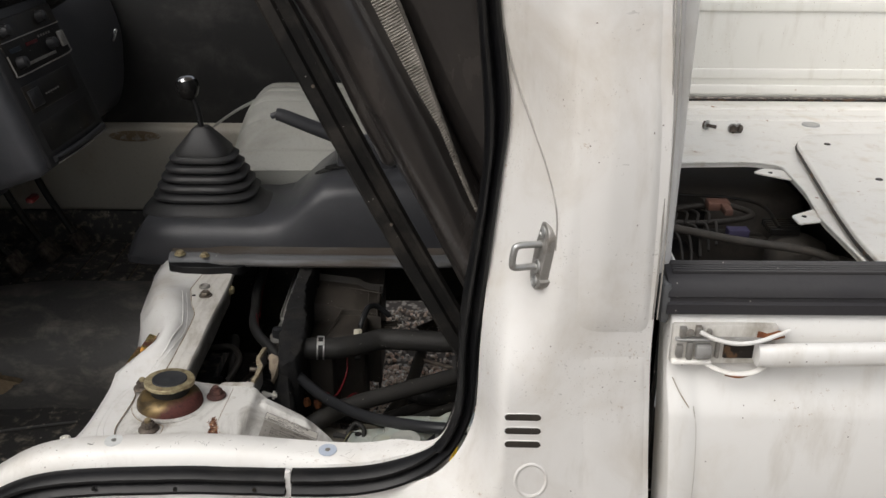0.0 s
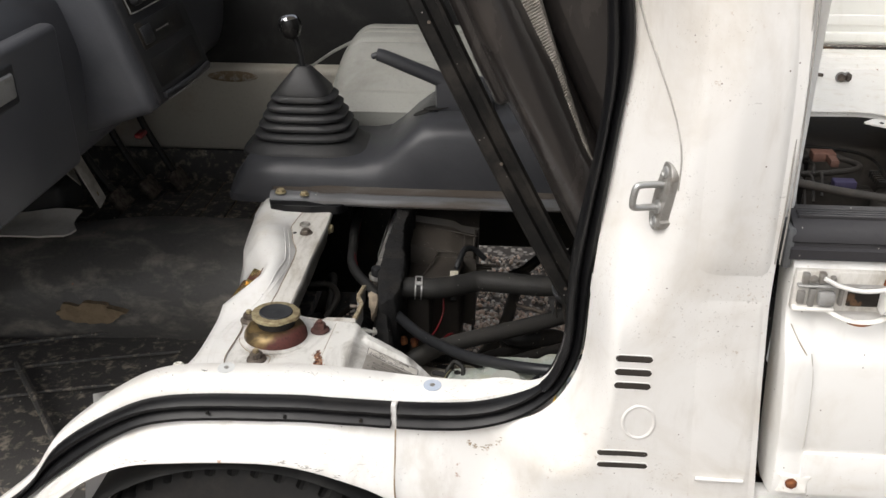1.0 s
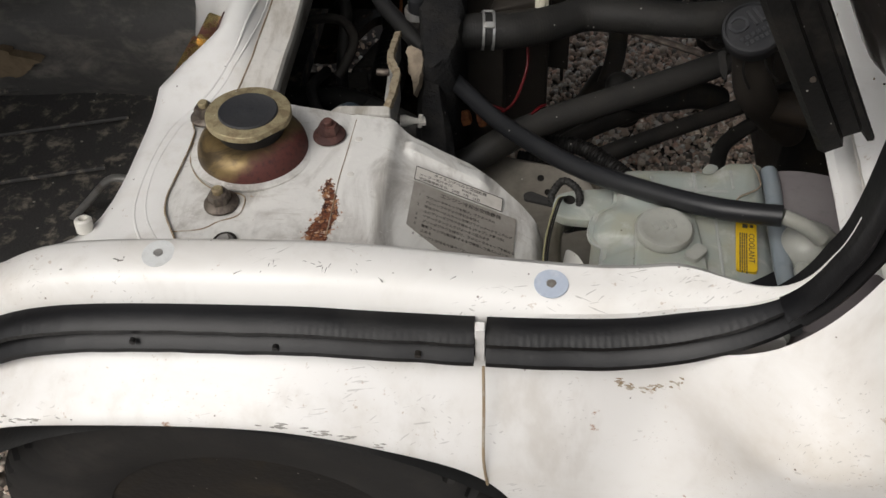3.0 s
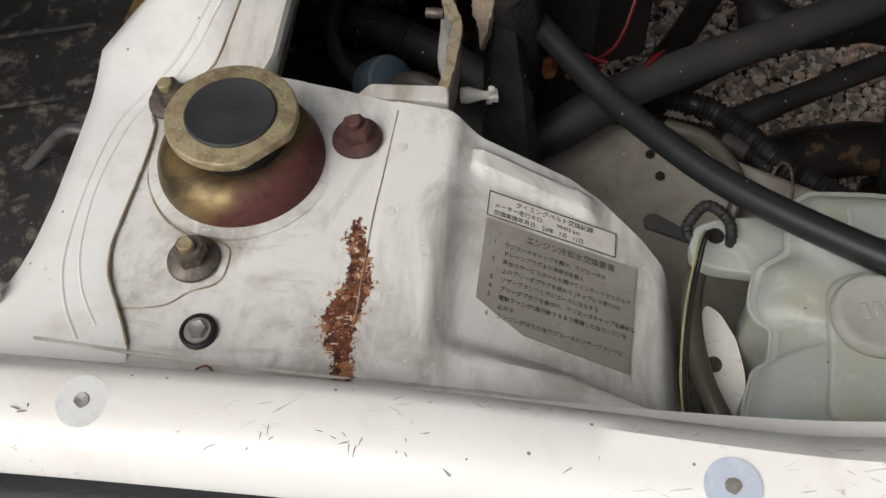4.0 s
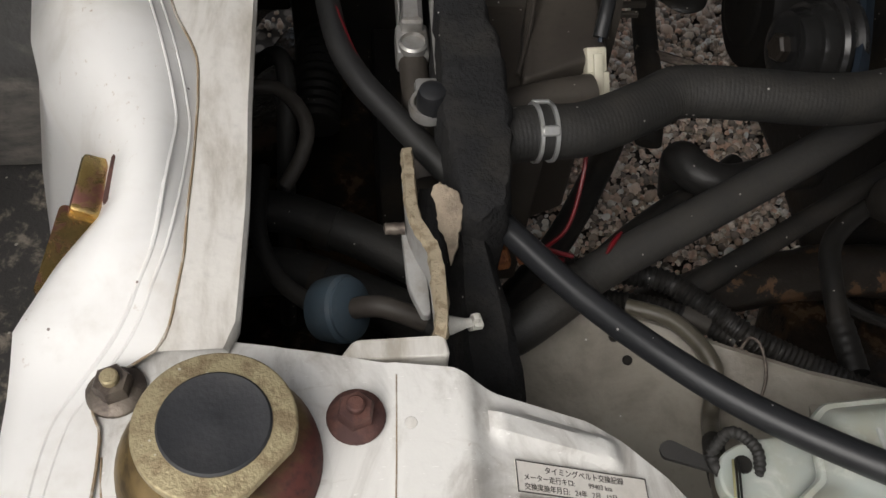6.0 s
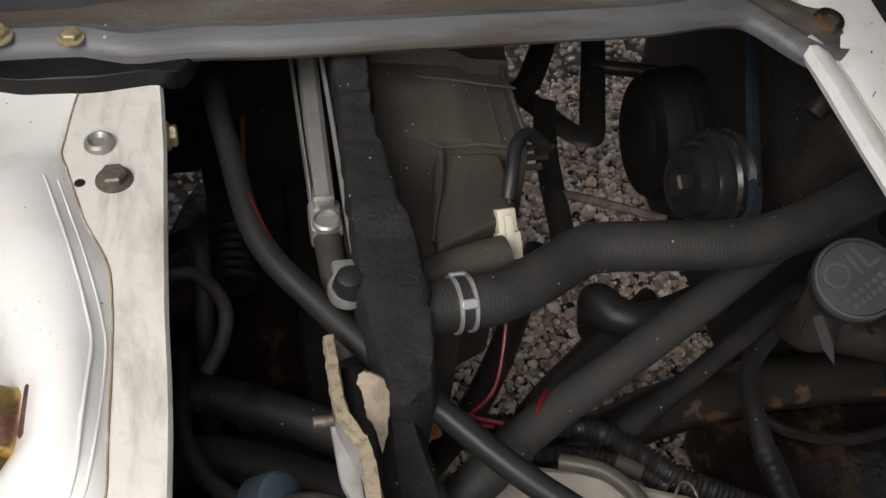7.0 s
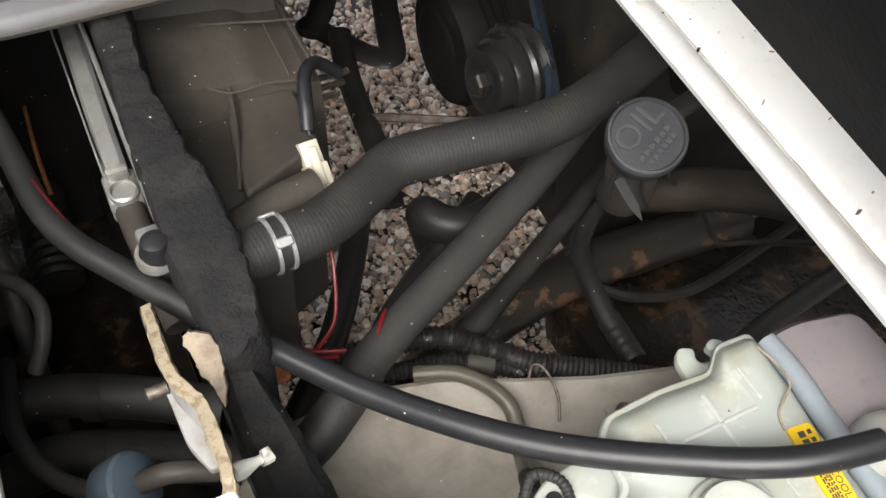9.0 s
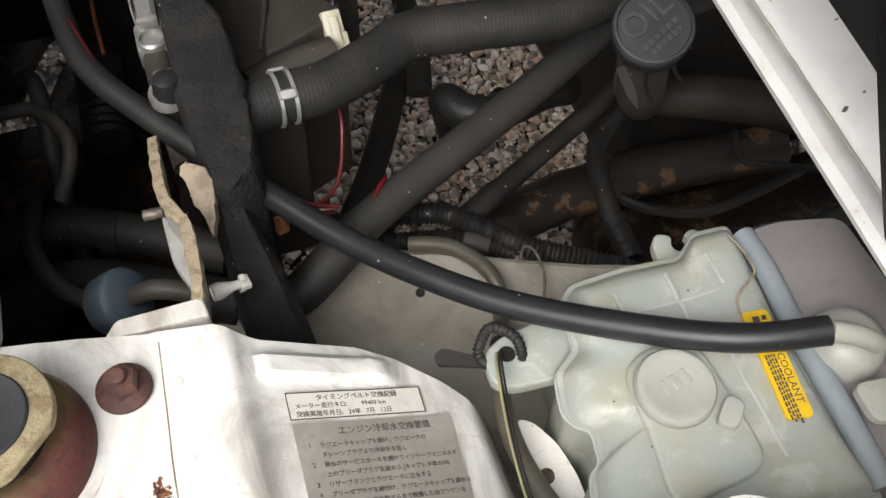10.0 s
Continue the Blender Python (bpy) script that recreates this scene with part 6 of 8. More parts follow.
    part("knob_cap", lathe([(0.019, 0.013), (0.0165, 0.017), (0.010, 0.020), (0.0001, 0.021)], 24, pose(-0.097, 0.924, 0.822, 0, -8, 0)), CHROME, g)
    h = empty("parking_brake_lever", (0.2, 0.90, 0.66), "black plastic parking brake lever", "parking brake")
    part("grip", sweep([(0.074, 0.90, 0.774), (0.087, 0.90, 0.771), (0.132, 0.90, 0.753), (0.187, 0.90, 0.731), (0.202, 0.90, 0.723)], lambda t: 0.012 + 0.003 * t, 14, 5), CONSOLE, h)
    part("button", lathe([(0.006, 0), (0.006, 0.010), (0.004, 0.012), (0.0001, 0.012)], 14, pose(0.074, 0.90, 0.774, 0, -112, 0)), CONSOLE, h)
    part("bracket", box((0.185, 0.885, 0.64), (0.30, 0.915, 0.735), 0.012), CONSOLE, h)
    part("lever_hole", lathe([(0.024, 0), (0.0235, 0.002), (0.0001, 0.001)], 20, Matrix.Translation((0.190, 0.893, 0.6735)) @ pose(0, 0, 0, 0, -8, 0) @ Matrix.Diagonal((1.2, 0.5, 1, 1))), BLACK, h)
    s = empty("driver_seat", (0.25, 1.22, 0.6), "grey vinyl driver seat cushion with stitched channels", "seat")
    rows = []
    for k in range(41):
        u = (k / 40) ** 1.5
        x = -0.075 + 0.62 * u
        e = math.sqrt(1 - (1 - min(u / 0.13, 1.0)) ** 2)
        row = [(x, 1.09, 0.53), (x, 1.07, 0.545), (x, 1.058, 0.56 + 0.02 * e), (x, 1.056, 0.575 + 0.03 * e)]
        for n in range(101):
            y = 1.060 + 0.30 * n / 100
            v = n / 100
            groove = 0.010 * math.exp(-((((v ** 1.3 * 6.5) % 1.0) - 0.5) / 0.10) ** 2) * e
            crown = 0.607 + 0.128 * math.sin(min(v / 0.62, 1.0) * math.pi / 2) - 0.02 * sstep(0.85, 1.0, v)
            row.append((x, y, 0.585 + (crown - 0.585 - groove) * (0.12 + 0.88 * e)))
        rows.append(row + [(x, 1.365, 0.53)])
    bm = loft(rows)
    bm.faces.new([v for v in bm.verts][:len(rows[0])])
    part("cushion", bm, VINYL_G, s)
    part("piping", sweep([(r[4][0], r[4][1] - 0.002, r[4][2]) for r in rows[2:]], 0.0032, 8, 1), VINYL_G, s)
    t = empty("seat_belt_strap", (-0.1, 1.3, 0.6), "pale grey seat belt strap beside the seat", "strap")
    part("webbing", sweep([(-0.16, 1.33, 0.625), (-0.10, 1.33, 0.665), (-0.03, 1.33, 0.70)], 0.006, 8, 6, [(0.012, 0.002), (-0.012, 0.002), (-0.012, -0.002), (0.012, -0.002)]), VINYL_G, t)
    part("rust_mark", lathe([(0.001, 0), (0.05, 0.001), (0.045, 0.002), (0.0001, 0.002)], 14, Matrix.Translation((-0.37, 1.374, 0.585)) @ pose(0, 0, 0, 90, 0, 0) @ Matrix.Diagonal((1.3, 0.28, 1, 1))), SEALER, BODY, "brown rust stain")


build_interior()


def build_rod():
    r = empty("bent_steel_rod", (-0.3, 0.51, 0.24), "bent yellowish steel rod beside the cross beam", "rod")
    part("rod", sweep([(-0.46, 0.53, 0.08), (-0.405, 0.527, 0.131), (-0.316, 0.520, 0.222), (-0.268, 0.512, 0.274), (-0.246, 0.508, 0.285), (-0.228, 0.505, 0.280), (-0.21, 0.50, 0.262)], 0.0048, 12), NUTGREY, r)


build_rod()


def build_dash():
    d = empty("dashboard", (-0.5, 0.6, 0.8), "charcoal plastic dashboard with glove box and center stack", "dashboard")
    prof = [(-0.95, 0.62), (-0.60, 0.60), (-0.46, 0.625), (-0.405, 0.66), (-0.385, 0.72), (-0.375, 0.84), (-0.40, 0.93), (-0.46, 1.0), (-0.60, 1.04), (-0.95, 1.06)]
    rows = [[(x, y, z) for x, z in rounded_prof(prof)] for y in (0.10, 0.3, 0.6, 1.0, 1.40)]
    part("body", loft(rows, closed=True, cap=True), DASH, d)
    part("glove_box_door", box((-0.395, 0.14, 0.68), (-0.362, 0.545, 0.912), 0.012, 3), DASH, d)
    gl = part("latch_recess", box((-0.372, 0.30, 0.830), (-0.3595, 0.398, 0.890), 0.005, 3), DASHDK, d, "dark rim of the latch recess")
    part("latch_lever", box((-0.366, 0.315, 0.842), (-0.3555, 0.386, 0.878), 0.004, 3), STEEL, gl, "grey latch lever")
    # center stack juts out, its face looks back and leans
    lean = pose(-0.298, 0.758, 0.874, 0, -18, -2.7)
    st = part("control_panel", box((-0.16, -0.1345, -0.140), (0.0, 0.1345, 0.24), 0.020, 3, lean), DASH, d)
    part("stack_bezel", box((-0.01, -0.108, -0.134), (0.005, 0.128, 0.24), 0.012, 3, lean), DASHDK, st)
    # Solid black block, coloured as the shade inside the tray.
    part("lower_tray", box((-0.012, -0.088, -0.112), (0.0065, 0.106, -0.058), 0.006, 2, lean), BLACK, st, "tray opening drawn as a black block for its shade")
    part("tray_lip", sweep([lean @ Vector((0.008, -0.092, -0.122)), lean @ Vector((0.012, 0.01, -0.124)), lean @ Vector((0.008, 0.110, -0.122))], 0.0055, 10), DASHDK, st)
    part("lip_edge", sweep([lean @ Vector((0.012, -0.092, -0.130)), lean @ Vector((0.0145, 0.01, -0.132)), lean @ Vector((0.012, 0.110, -0.130))], 0.0012, 8), NUTGREY, st, "worn edge of the tray lip")
    sw = part("switch_panel", box((-0.002, -0.085, -0.044), (0.0075, 0.095, 0.004), 0.004, 2, lean), BLACK, st)
    part("switch", box((0.006, -0.078, -0.036), (0.0105, -0.040, -0.006), 0.003, 2, lean), DASHDK, sw)
    for k in range(6):
        part("print_bar", box((0.0105, -0.030 + 0.009 * k, -0.024), (0.0112, -0.025 + 0.009 * k, -0.021), 0.0002, 1, lean), NUTGREY, sw)
    hp = part("heater_panel", box((0.0, -0.086, 0.018), (0.0085, 0.124, 0.112), 0.010, 3, lean), BLACK, st, "glossy heater control panel")
    part("panel_rim", sweep([lean @ Vector((0.0095, y, z)) for y, z in ((-0.085, 0.055), (-0.084, 0.026), (-0.076, 0.019), (0.02, 0.0195), (0.115, 0.021), (0.123, 0.030), (0.123, 0.06))], 0.0013, 8, 3), NUTGREY, hp, "worn rim round the heater panel")
    part("divider", sweep([lean @ Vector((0.0095, -0.084, 0.076)), lean @ Vector((0.0095, 0.122, 0.076))], 0.0010, 8, 2), NUTGREY, hp)
    part("slot", box((0.0085, -0.062, 0.029), (0.0098, 0.070, 0.034), 0.001, 1, lean), NUTGREY, hp)
    for y, z in ((-0.058, 0.038), (0.062, 0.047), (-0.063, 0.092), (0.065, 0.095)):
        part("knob", lathe([(0.011, 0), (0.0095, 0.013), (0.007, 0.0145), (0.0001, 0.015)], 16, lean @ pose(0.0085, y, z, 0, 90, 0)), DASHDK, hp)
    part("end_switch", box((0.008, 0.098, 0.034), (0.013, 0.118, 0.062), 0.003, 2, lean), NUTGREY, hp)
    part("red_scale", box((0.0085, -0.014, 0.058), (0.0100, 0.026, 0.064), 0.001, 1, lean), RED, hp)
    part("blue_scale", box((0.0085, -0.070, 0.056), (0.0100, -0.034, 0.064), 0.001, 1, lean), BELT, hp)
    for k in range(5):
        part("scale_mark", box((0.0085, 0.034 + 0.010 * k, 0.064), (0.0096, 0.039 + 0.010 * k, 0.068), 0.0003, 1, lean), NUTGREY, hp)
    part("radio", box((0.0, -0.100, 0.126), (0.010, 0.122, 0.21), 0.004, 2, lean), GLOSSBLK, st)
    part("knee_panel", box((-0.95, 0.93, 0.62), (-0.43, 1.40, 0.80), 0.03, 3), DARKTRIM, d)
    part("warning_lamp", box((-0.372, 0.765, 0.640), (-0.357, 0.795, 0.651), 0.003, 1), surface("dull_red_lens", (0.16, 0.012, 0.012), (0.1, 0.01, 0.01), 0.4), d)
    st2 = empty("steering_column", (-0.4, 1.05, 0.9), "black steering column cover with key", "steering column")
    part("cover", box((-0.10, -0.07, -0.06), (0.24, 0.07, 0.06), 0.03, 3, pose(-0.45, 1.06, 0.98, 0, -28, 0)), DARKTRIM, st2)
    part("key", box((-0.003, -0.004, -0.012), (0.003, 0.004, 0.014), 0.002, 1, pose(-0.245, 0.985, 0.905, 0, 20, 0)), CHROME, st2)
    p = empty("pedal_linkage", (-0.55, 0.95, 0.4), "dark steel pedals and linkage under the dashboard", "pedals")
    for x, y, zz in ((-0.57, 1.24, 0.335), (-0.60, 1.13, 0.35), (-0.52, 1.31, 0.33)):
        part("arm", sweep([(x - 0.12, y, 0.62), (x - 0.07, y, 0.47), (x - 0.012, y, zz + 0.02)], 0.009, 8), BLACK, p)
        part("pad", box((-0.010, -0.032, -0.026), (0.010, 0.032, 0.026), 0.005, 2, pose(x, y, zz, 0, -35, 0)), NUT, p, "worn steel pedal pad")
    h = empty("heater_unit", (-0.69, 1.0, 0.375), "dark heater box with pale steel brackets under the dashboard", "heater")
    part("casing", box((-0.77, 0.955, 0.372), (-0.645, 1.06, 0.455), 0.018, 3), DARKTRIM, h)
    part("duct", box((-0.78, 0.99, 0.44), (-0.67, 1.06, 0.66), 0.02, 3), DARKTRIM, h)
    part("bracket", joined(box((-0.0015, -0.030, -0.055), (0.0015, 0.030, 0.055), 0.001, 1, pose(-0.590, 0.985, 0.455, 0, -20, 12)), box((-0.0015, -0.035, -0.03), (0.0015, 0.035, 0.03), 0.001, 1, pose(-0.645, 1.0, 0.475, 10, -35, 30))), BEAM_DIRTY, h, "dirty white steel bracket")
    part("bolt", lathe([(0.008, 0), (0.008, 0.006), (0.0001, 0.007)], 6, pose(-0.584, 0.985, 0.425, 0, 70, 12)), GOLD, h)
    bm = subdivided(box((-0.77, 0.848, 0.372), (-0.60, 0.945, 0.376), 0.0), 5)
    for v in bm.verts:
        v.co.z += 0.012 + 0.010 * noise.noise(v.co * 14) + 0.16 * (v.co.y - 0.85) * sstep(0.91, 0.95, v.co.y)
        v.co.x += 0.03 * noise.noise(Vector((v.co.y * 20, 2, 0)))
    finish("loose_sheet", bm, FILM_W, None, "crumpled off-white sheet lying on the floor tunnel", "sheet")


def rounded_prof(prof):
    return [(p.x, p.y) for p in rounded(prof, 0.03, 3)]


build_dash()


# ---------------------------------------------------------------- engine bay
def build_radiator():
    r = empty("radiator", (0.1, 0.65, 0.3), "dusty radiator with foam-covered side plate", "radiator")
    # foam-covered plate
    tab = [(0.497, 0.127, 0.136, 0.463), (0.500, 0.124, 0.143, 0.466), (0.507, 0.121, 0.151, 0.468), (0.525, 0.119, 0.156, 0.472), (0.57, 0.114, 0.1585, 0.482), (0.60, 0.114, 0.158, 0.490), (0.65, 0.116, 0.151, 0.498), (0.68, 0.118, 0.145, 0.502), (0.73, 0.120, 0.146, 0.508), (0.80, 0.123, 0.150, 0.512), (0.90, 0.124, 0.150, 0.512)]
    ys = [0.497 + 0.0025 * k for k in range(163)]
    rows = []
    for y, (a, b, z) in zip(ys, interp(ys, tab)):
        q = [(a, 0.25), (a, z - 0.006), (a + 0.002, z - 0.001)] + [(a + (b - a) * f, z + 0.0012 * math.sin(f * 3.1)) for f in (0.15, 0.3, 0.45, 0.6, 0.75, 0.88)] + [(b - 0.002, z - 0.001), (b, z - 0.006), (b + 0.002, z - 0.02), (b, 0.25)]
        rows.append([(x, y, zz) for x, zz in q])
    bm = rough_up(rough_up(rough_up(loft(rows, closed=True, cap=True), 0.0008, 240, 3.0), 0.0024, 90), 0.003, 28)
    part("foam_plate", bm, FOAM, r, "crumbling black foam strip")
    tab = [(0.385, 0.128, 0.166, 0.345), (0.42, 0.122, 0.162, 0.404), (0.46, 0.118, 0.153, 0.431), (0.50, 0.118, 0.142, 0.446), (0.53, 0.118, 0.138, 0.448), (0.55, 0.118, 0.136, 0.445)]
    ys = [0.385 + 0.004 * k for k in range(42)]
    rows = []
    for y, (a, b, z) in zip(ys, interp(ys, tab)):
        rows.append([(x, y, zz) for x, zz in [(a, 0.22), (a, z - 0.012), (a + 0.006, z)] + [(a + (b - a) * f, z - 0.004 * f) for f in (0.35, 0.6, 0.8)] + [(b, z - 0.012), (b + 0.004, z - 0.05), (b + 0.004, 0.22)]])
    part("foam_wedge", rough_up(loft(rows, closed=True, cap=True), 0.0014, 70), FOAM, r, "black foam wedge")
    # a ragged wedge of felt lying on the foam
    rim = [(-0.0041, -0.0072), (-0.0042, -0.0018), (-0.0018, 0.0016), (0.002, 0.0011), (0.0102, 0.0004), (0.0165, -0.007), (0.0193, -0.0168), (0.02, -0.0238), (0.0219, -0.0322), (0.0216, -0.0432), (0.0192, -0.0386), (0.0131, -0.0299), (0.007, -0.0249), (0.0032, -0.0172), (-0.0007, -0.0096)]
    out = []
    for (a, b), (c, d) in zip(rim, rim[1:] + rim[:1]):
        for s in (0, 0.25, 0.5, 0.75):
            x, y = a + (c - a) * s, b + (d - b) * s
            out.append((x + 0.0011 * noise.noise(Vector((x * 900, y * 900, 1))), y + 0.0011 * noise.noise(Vector((x * 900, y * 900, 7)))))
    lie = Matrix(((0.92036, 0.35224, -0.1699, 0.111), (-0.38348, 0.72767, -0.56872, 0.518), (-0.0767, 0.58858, 0.80479, 0.472), (0, 0, 0, 1)))
    part("torn_felt", prism(out, -0.012, 0.0, lie, 0.0008, 2), FELT, r, "ragged torn tan felt")
    part("core", box((0.084, 0.52, 0.02), (0.112, 0.92, 0.22), 0.004), BLACK, r)
    part("top_tank", sweep([(0.111, 0.93, 0.452), (0.109, 0.85, 0.452), (0.106, 0.75, 0.448), (0.1045, 0.684, 0.444)], 0.0115, 14, 4, [(0.0085, -0.030), (0.0085, 0.004), (0.006, 0.0085), (-0.004, 0.0095), (-0.0075, 0.007), (-0.0085, -0.030)]), ALU, r, "grey metal top tank")
    part("tank_edge", box((0.0945, 0.690, 0.430), (0.0960, 0.93, 0.455), 0.0005, 1), ALU, r)
    part("tank_cap", joined(box((0.0925, 0.660, 0.420), (0.1165, 0.690, 0.441), 0.003), box((0.0965, 0.680, 0.436), (0.1125, 0.694, 0.450), 0.002), lathe([(0.0105, 0), (0.0105, 0.005), (0.0088, 0.0068), (0.0082, 0.004), (0.0001, 0.004)], 20, pose(0.1045, 0.667, 0.439))), ALU, r, "ringed metal end")
    part("lower_tank", sweep([(0.1045, 0.665, 0.430), (0.106, 0.61, 0.430), (0.109, 0.56, 0.42)], 0.0105, 12, 4), SHROUD, r)
    part("side_strip", sweep([(0.1165, 0.93, 0.487), (0.1165, 0.75, 0.482), (0.1165, 0.665, 0.474), (0.117, 0.615, 0.466)], 0.002, 6, 4), ALU, r, "bright metal edge strip")
    pg = part("mount_bracket", joined(lathe([(0.013, -0.006), (0.0135, 0.0), (0.0125, 0.003), (0.010, 0.003), (0.0095, -0.004)], 20, pose(0.109, 0.586, 0.468)), box((0.101, 0.593, 0.458), (0.119, 0.613, 0.466), 0.003)), ALU, r)
    part("rubber_peg", lathe([(0.0098, -0.006), (0.0098, 0.010), (0.0085, 0.014), (0.005, 0.0158), (0.0001, 0.016)], 20, pose(0.110, 0.583, 0.471)), HOSE_SMOOTH, pg, "black rubber mounting peg")
    f = empty("fan_shroud", (0.22, 0.75, 0.4), "dusty brown-black plastic fan shroud", "fan shroud")
    rows = []
    for x in [0.150 + 0.009 * k for k in range(15)]:
        u = (x - 0.150) / 0.126
        z = 0.455 - 0.016 * u - 0.008 * sstep(0.6, 0.75, u)
        rows.append([(x, 0.726 - 0.006 * u, z - 0.14), (x, 0.734 - 0.006 * u, z - 0.03), (x, 0.742 - 0.008 * u, z - 0.003), (x, 0.752 - 0.008 * u, z), (x, 0.812, z + 0.012), (x, 0.817, z + 0.024), (x, 0.822, z + 0.022), (x, 0.850, z + 0.028), (x, 0.93, z + 0.03)])
    bm = loft(rows)
    part("upper_shell", thick(bm, 0.003), SHROUD, f)
    part("side_wall", box((0.268, 0.735, 0.26), (0.272, 0.93, 0.452), 0.001, 1, pose(0, 0, 0)), SHROUD, f)
    part("lower_box", prism(rounded([(0.182, 0.640), (0.250, 0.668), (0.252, 0.732), (0.200, 0.738), (0.190, 0.70)], 0.006), 0.24, 0.432, None, 0.004), SHROUD, f)
    part("inner_wall", box((0.150, 0.60, 0.22), (0.200, 0.74, 0.418), 0.006), SHROUD, f)
    part("stiffener", sweep([(0.180, 0.648, 0.430), (0.196, 0.70, 0.438), (0.203, 0.737, 0.443)], 0.0018, 8, 4), SHROUD, f)
    part("shelf_edge", sweep([(0.154, 0.804, 0.459), (0.202, 0.799, 0.458), (0.245, 0.789, 0.456), (0.275, 0.785, 0.452)], 0.0012, 8, 5), SHROUD, f)
    part("lower_ledge", sweep([(0.153, 0.756, 0.452), (0.185, 0.742, 0.447), (0.203, 0.731, 0.444), (0.235, 0.732, 0.443), (0.266, 0.728, 0.438)], 0.0012, 8, 5), SHROUD, f)
    for x in (0.226, 0.250):
        part("facet_rib", sweep([(x, 0.790, 0.4515), (x + 0.002, 0.736, 0.4405)], 0.0010, 8, 2), SHROUD, f)
    part("edge_ridge", sweep([(0.153, 0.763, 0.452), (0.178, 0.756, 0.450), (0.205, 0.741, 0.443)], 0.0014, 8, 4), SHROUD, f)
    part("pipe_stub", sweep([(0.166, 0.622, 0.418), (0.20, 0.630, 0.421), (0.234, 0.636, 0.421)], 0.0155, 16, 3), SHROUD, f)
    for k in range(3):
        part("slat", box((0.262 - 0.004 * k, 0.765 - 0.0115 * k, 0.396), (0.314 - 0.009 * k, 0.770 - 0.0115 * k, 0.401), 0.001, 1, pose(0, 0, 0)), SHROUD, f)


build_radiator()


def hose(name, pts, r, mat, label, group="engine bay hoses", **kw):
    return finish(name, sweep(pts, r, **kw), mat, None, label, "hose", group)


def build_hoses():
    big = [(0.150, 0.570, 0.452), (0.178, 0.575, 0.452), (0.209, 0.578, 0.450), (0.236, 0.588, 0.449), (0.262, 0.601, 0.448), (0.288, 0.612, 0.449), (0.335, 0.608, 0.450), (0.397, 0.602, 0.450), (0.45, 0.609, 0.452), (0.525, 0.636, 0.455), (0.60, 0.67, 0.46)]
    h = empty("radiator_hose", (0.2, 0.58, 0.45), "thick dusty black radiator hose with a spring clamp", "hose", "engine bay hoses")
    part("hose_wall", sweep(big, 0.0185, 22, 8, None, 0.0045, 0.0030), HOSE, h)
    # the clamp lies round the first straight length
    way = Vector((0.031, 0.003, -0.002)).normalized()
    m = Matrix.Translation((0.1835, 0.5752, 0.4518)) @ way.to_track_quat("Z", "Y").to_matrix().to_4x4()
    c = part("clamp", joined(lathe([(0.0192, -0.0065), (0.0202, -0.0065), (0.0202, -0.004), (0.0192, -0.004)], 32, m), lathe([(0.0192, 0.004), (0.0202, 0.004), (0.0202, 0.0065), (0.0192, 0.0065)], 32, m)), STEEL, h, "bright steel spring clamp")
    for ang in (40, 128):
        part("clamp_bar", box((0.0185, -0.0035, -0.006), (0.0215, 0.0035, 0.006), 0.001, 1, m @ pose(0, 0, 0, 0, 0, ang)), STEEL, c)
    ch = empty("coolant_hose", (0.3, 0.54, 0.39), "dusty grey coolant hose running diagonally", "hose", "engine bay hoses")
    part("hose_wall", sweep([(0.185, 0.486, 0.362), (0.213, 0.506, 0.370), (0.262, 0.533, 0.373), (0.333, 0.570, 0.373), (0.425, 0.6195, 0.374), (0.50, 0.660, 0.385)], 0.0145, 20), HOSE_GREY, ch)
    part("sleeve", sweep([(0.12, 0.470, 0.340), (0.16, 0.476, 0.352), (0.19, 0.490, 0.364), (0.218, 0.5088, 0.3705)], 0.0158, 20), HOSE, ch, "black rubber sleeve")
    ov = empty("overflow_hose", (0.15, 0.52, 0.43), "smooth dark overflow hose leading to the coolant tank", "hose", "engine bay hoses")
    part("grey_length", sweep([(0.027, 0.90, 0.452), (0.032, 0.80, 0.452), (0.040, 0.74, 0.45), (0.050, 0.669, 0.449), (0.064, 0.632, 0.447), (0.086, 0.600, 0.444), (0.112, 0.565, 0.440), (0.14, 0.533, 0.432)], 0.0090, 16), HOSE_DUSTY, ov, "dusty grey length of hose")
    part("black_length", sweep([(0.13, 0.545, 0.434), (0.150, 0.522, 0.430), (0.195, 0.464, 0.430), (0.238, 0.413, 0.440), (0.279, 0.373, 0.450), (0.332, 0.332, 0.466), (0.383, 0.300, 0.481), (0.430, 0.286, 0.489)], 0.0088, 16), HOSE_SMOOTH, ov, "smooth black length of hose")
    rh = empty("return_hose", (0.0, 0.6, 0.335), "black hose below the radiator", "hose", "engine bay hoses")
    part("hose_wall", sweep([(-0.06, 0.60, 0.33), (0.0, 0.60, 0.335), (0.06, 0.575, 0.335), (0.12, 0.54, 0.33)], 0.016, 18), HOSE, rh)
    part("clamp", sweep([(0.033, 0.5862, 0.335), (0.045, 0.5812, 0.335)], 0.0175, 18, 2), BLACK, rh, "black hose clamp")
    rh = empty("return_hose", (0.0, 0.553, 0.325), "black hose below the radiator", "hose", "engine bay hoses")
    part("hose_wall", sweep([(-0.06, 0.55, 0.315), (0.0, 0.553, 0.325), (0.05, 0.535, 0.325), (0.12, 0.50, 0.32)], 0.018, 18), HOSE, rh)
    part("clamp", sweep([(0.0275, 0.5431, 0.325), (0.0375, 0.5395, 0.325)], 0.0195, 18, 2), BLACK, rh, "black hose clamp")
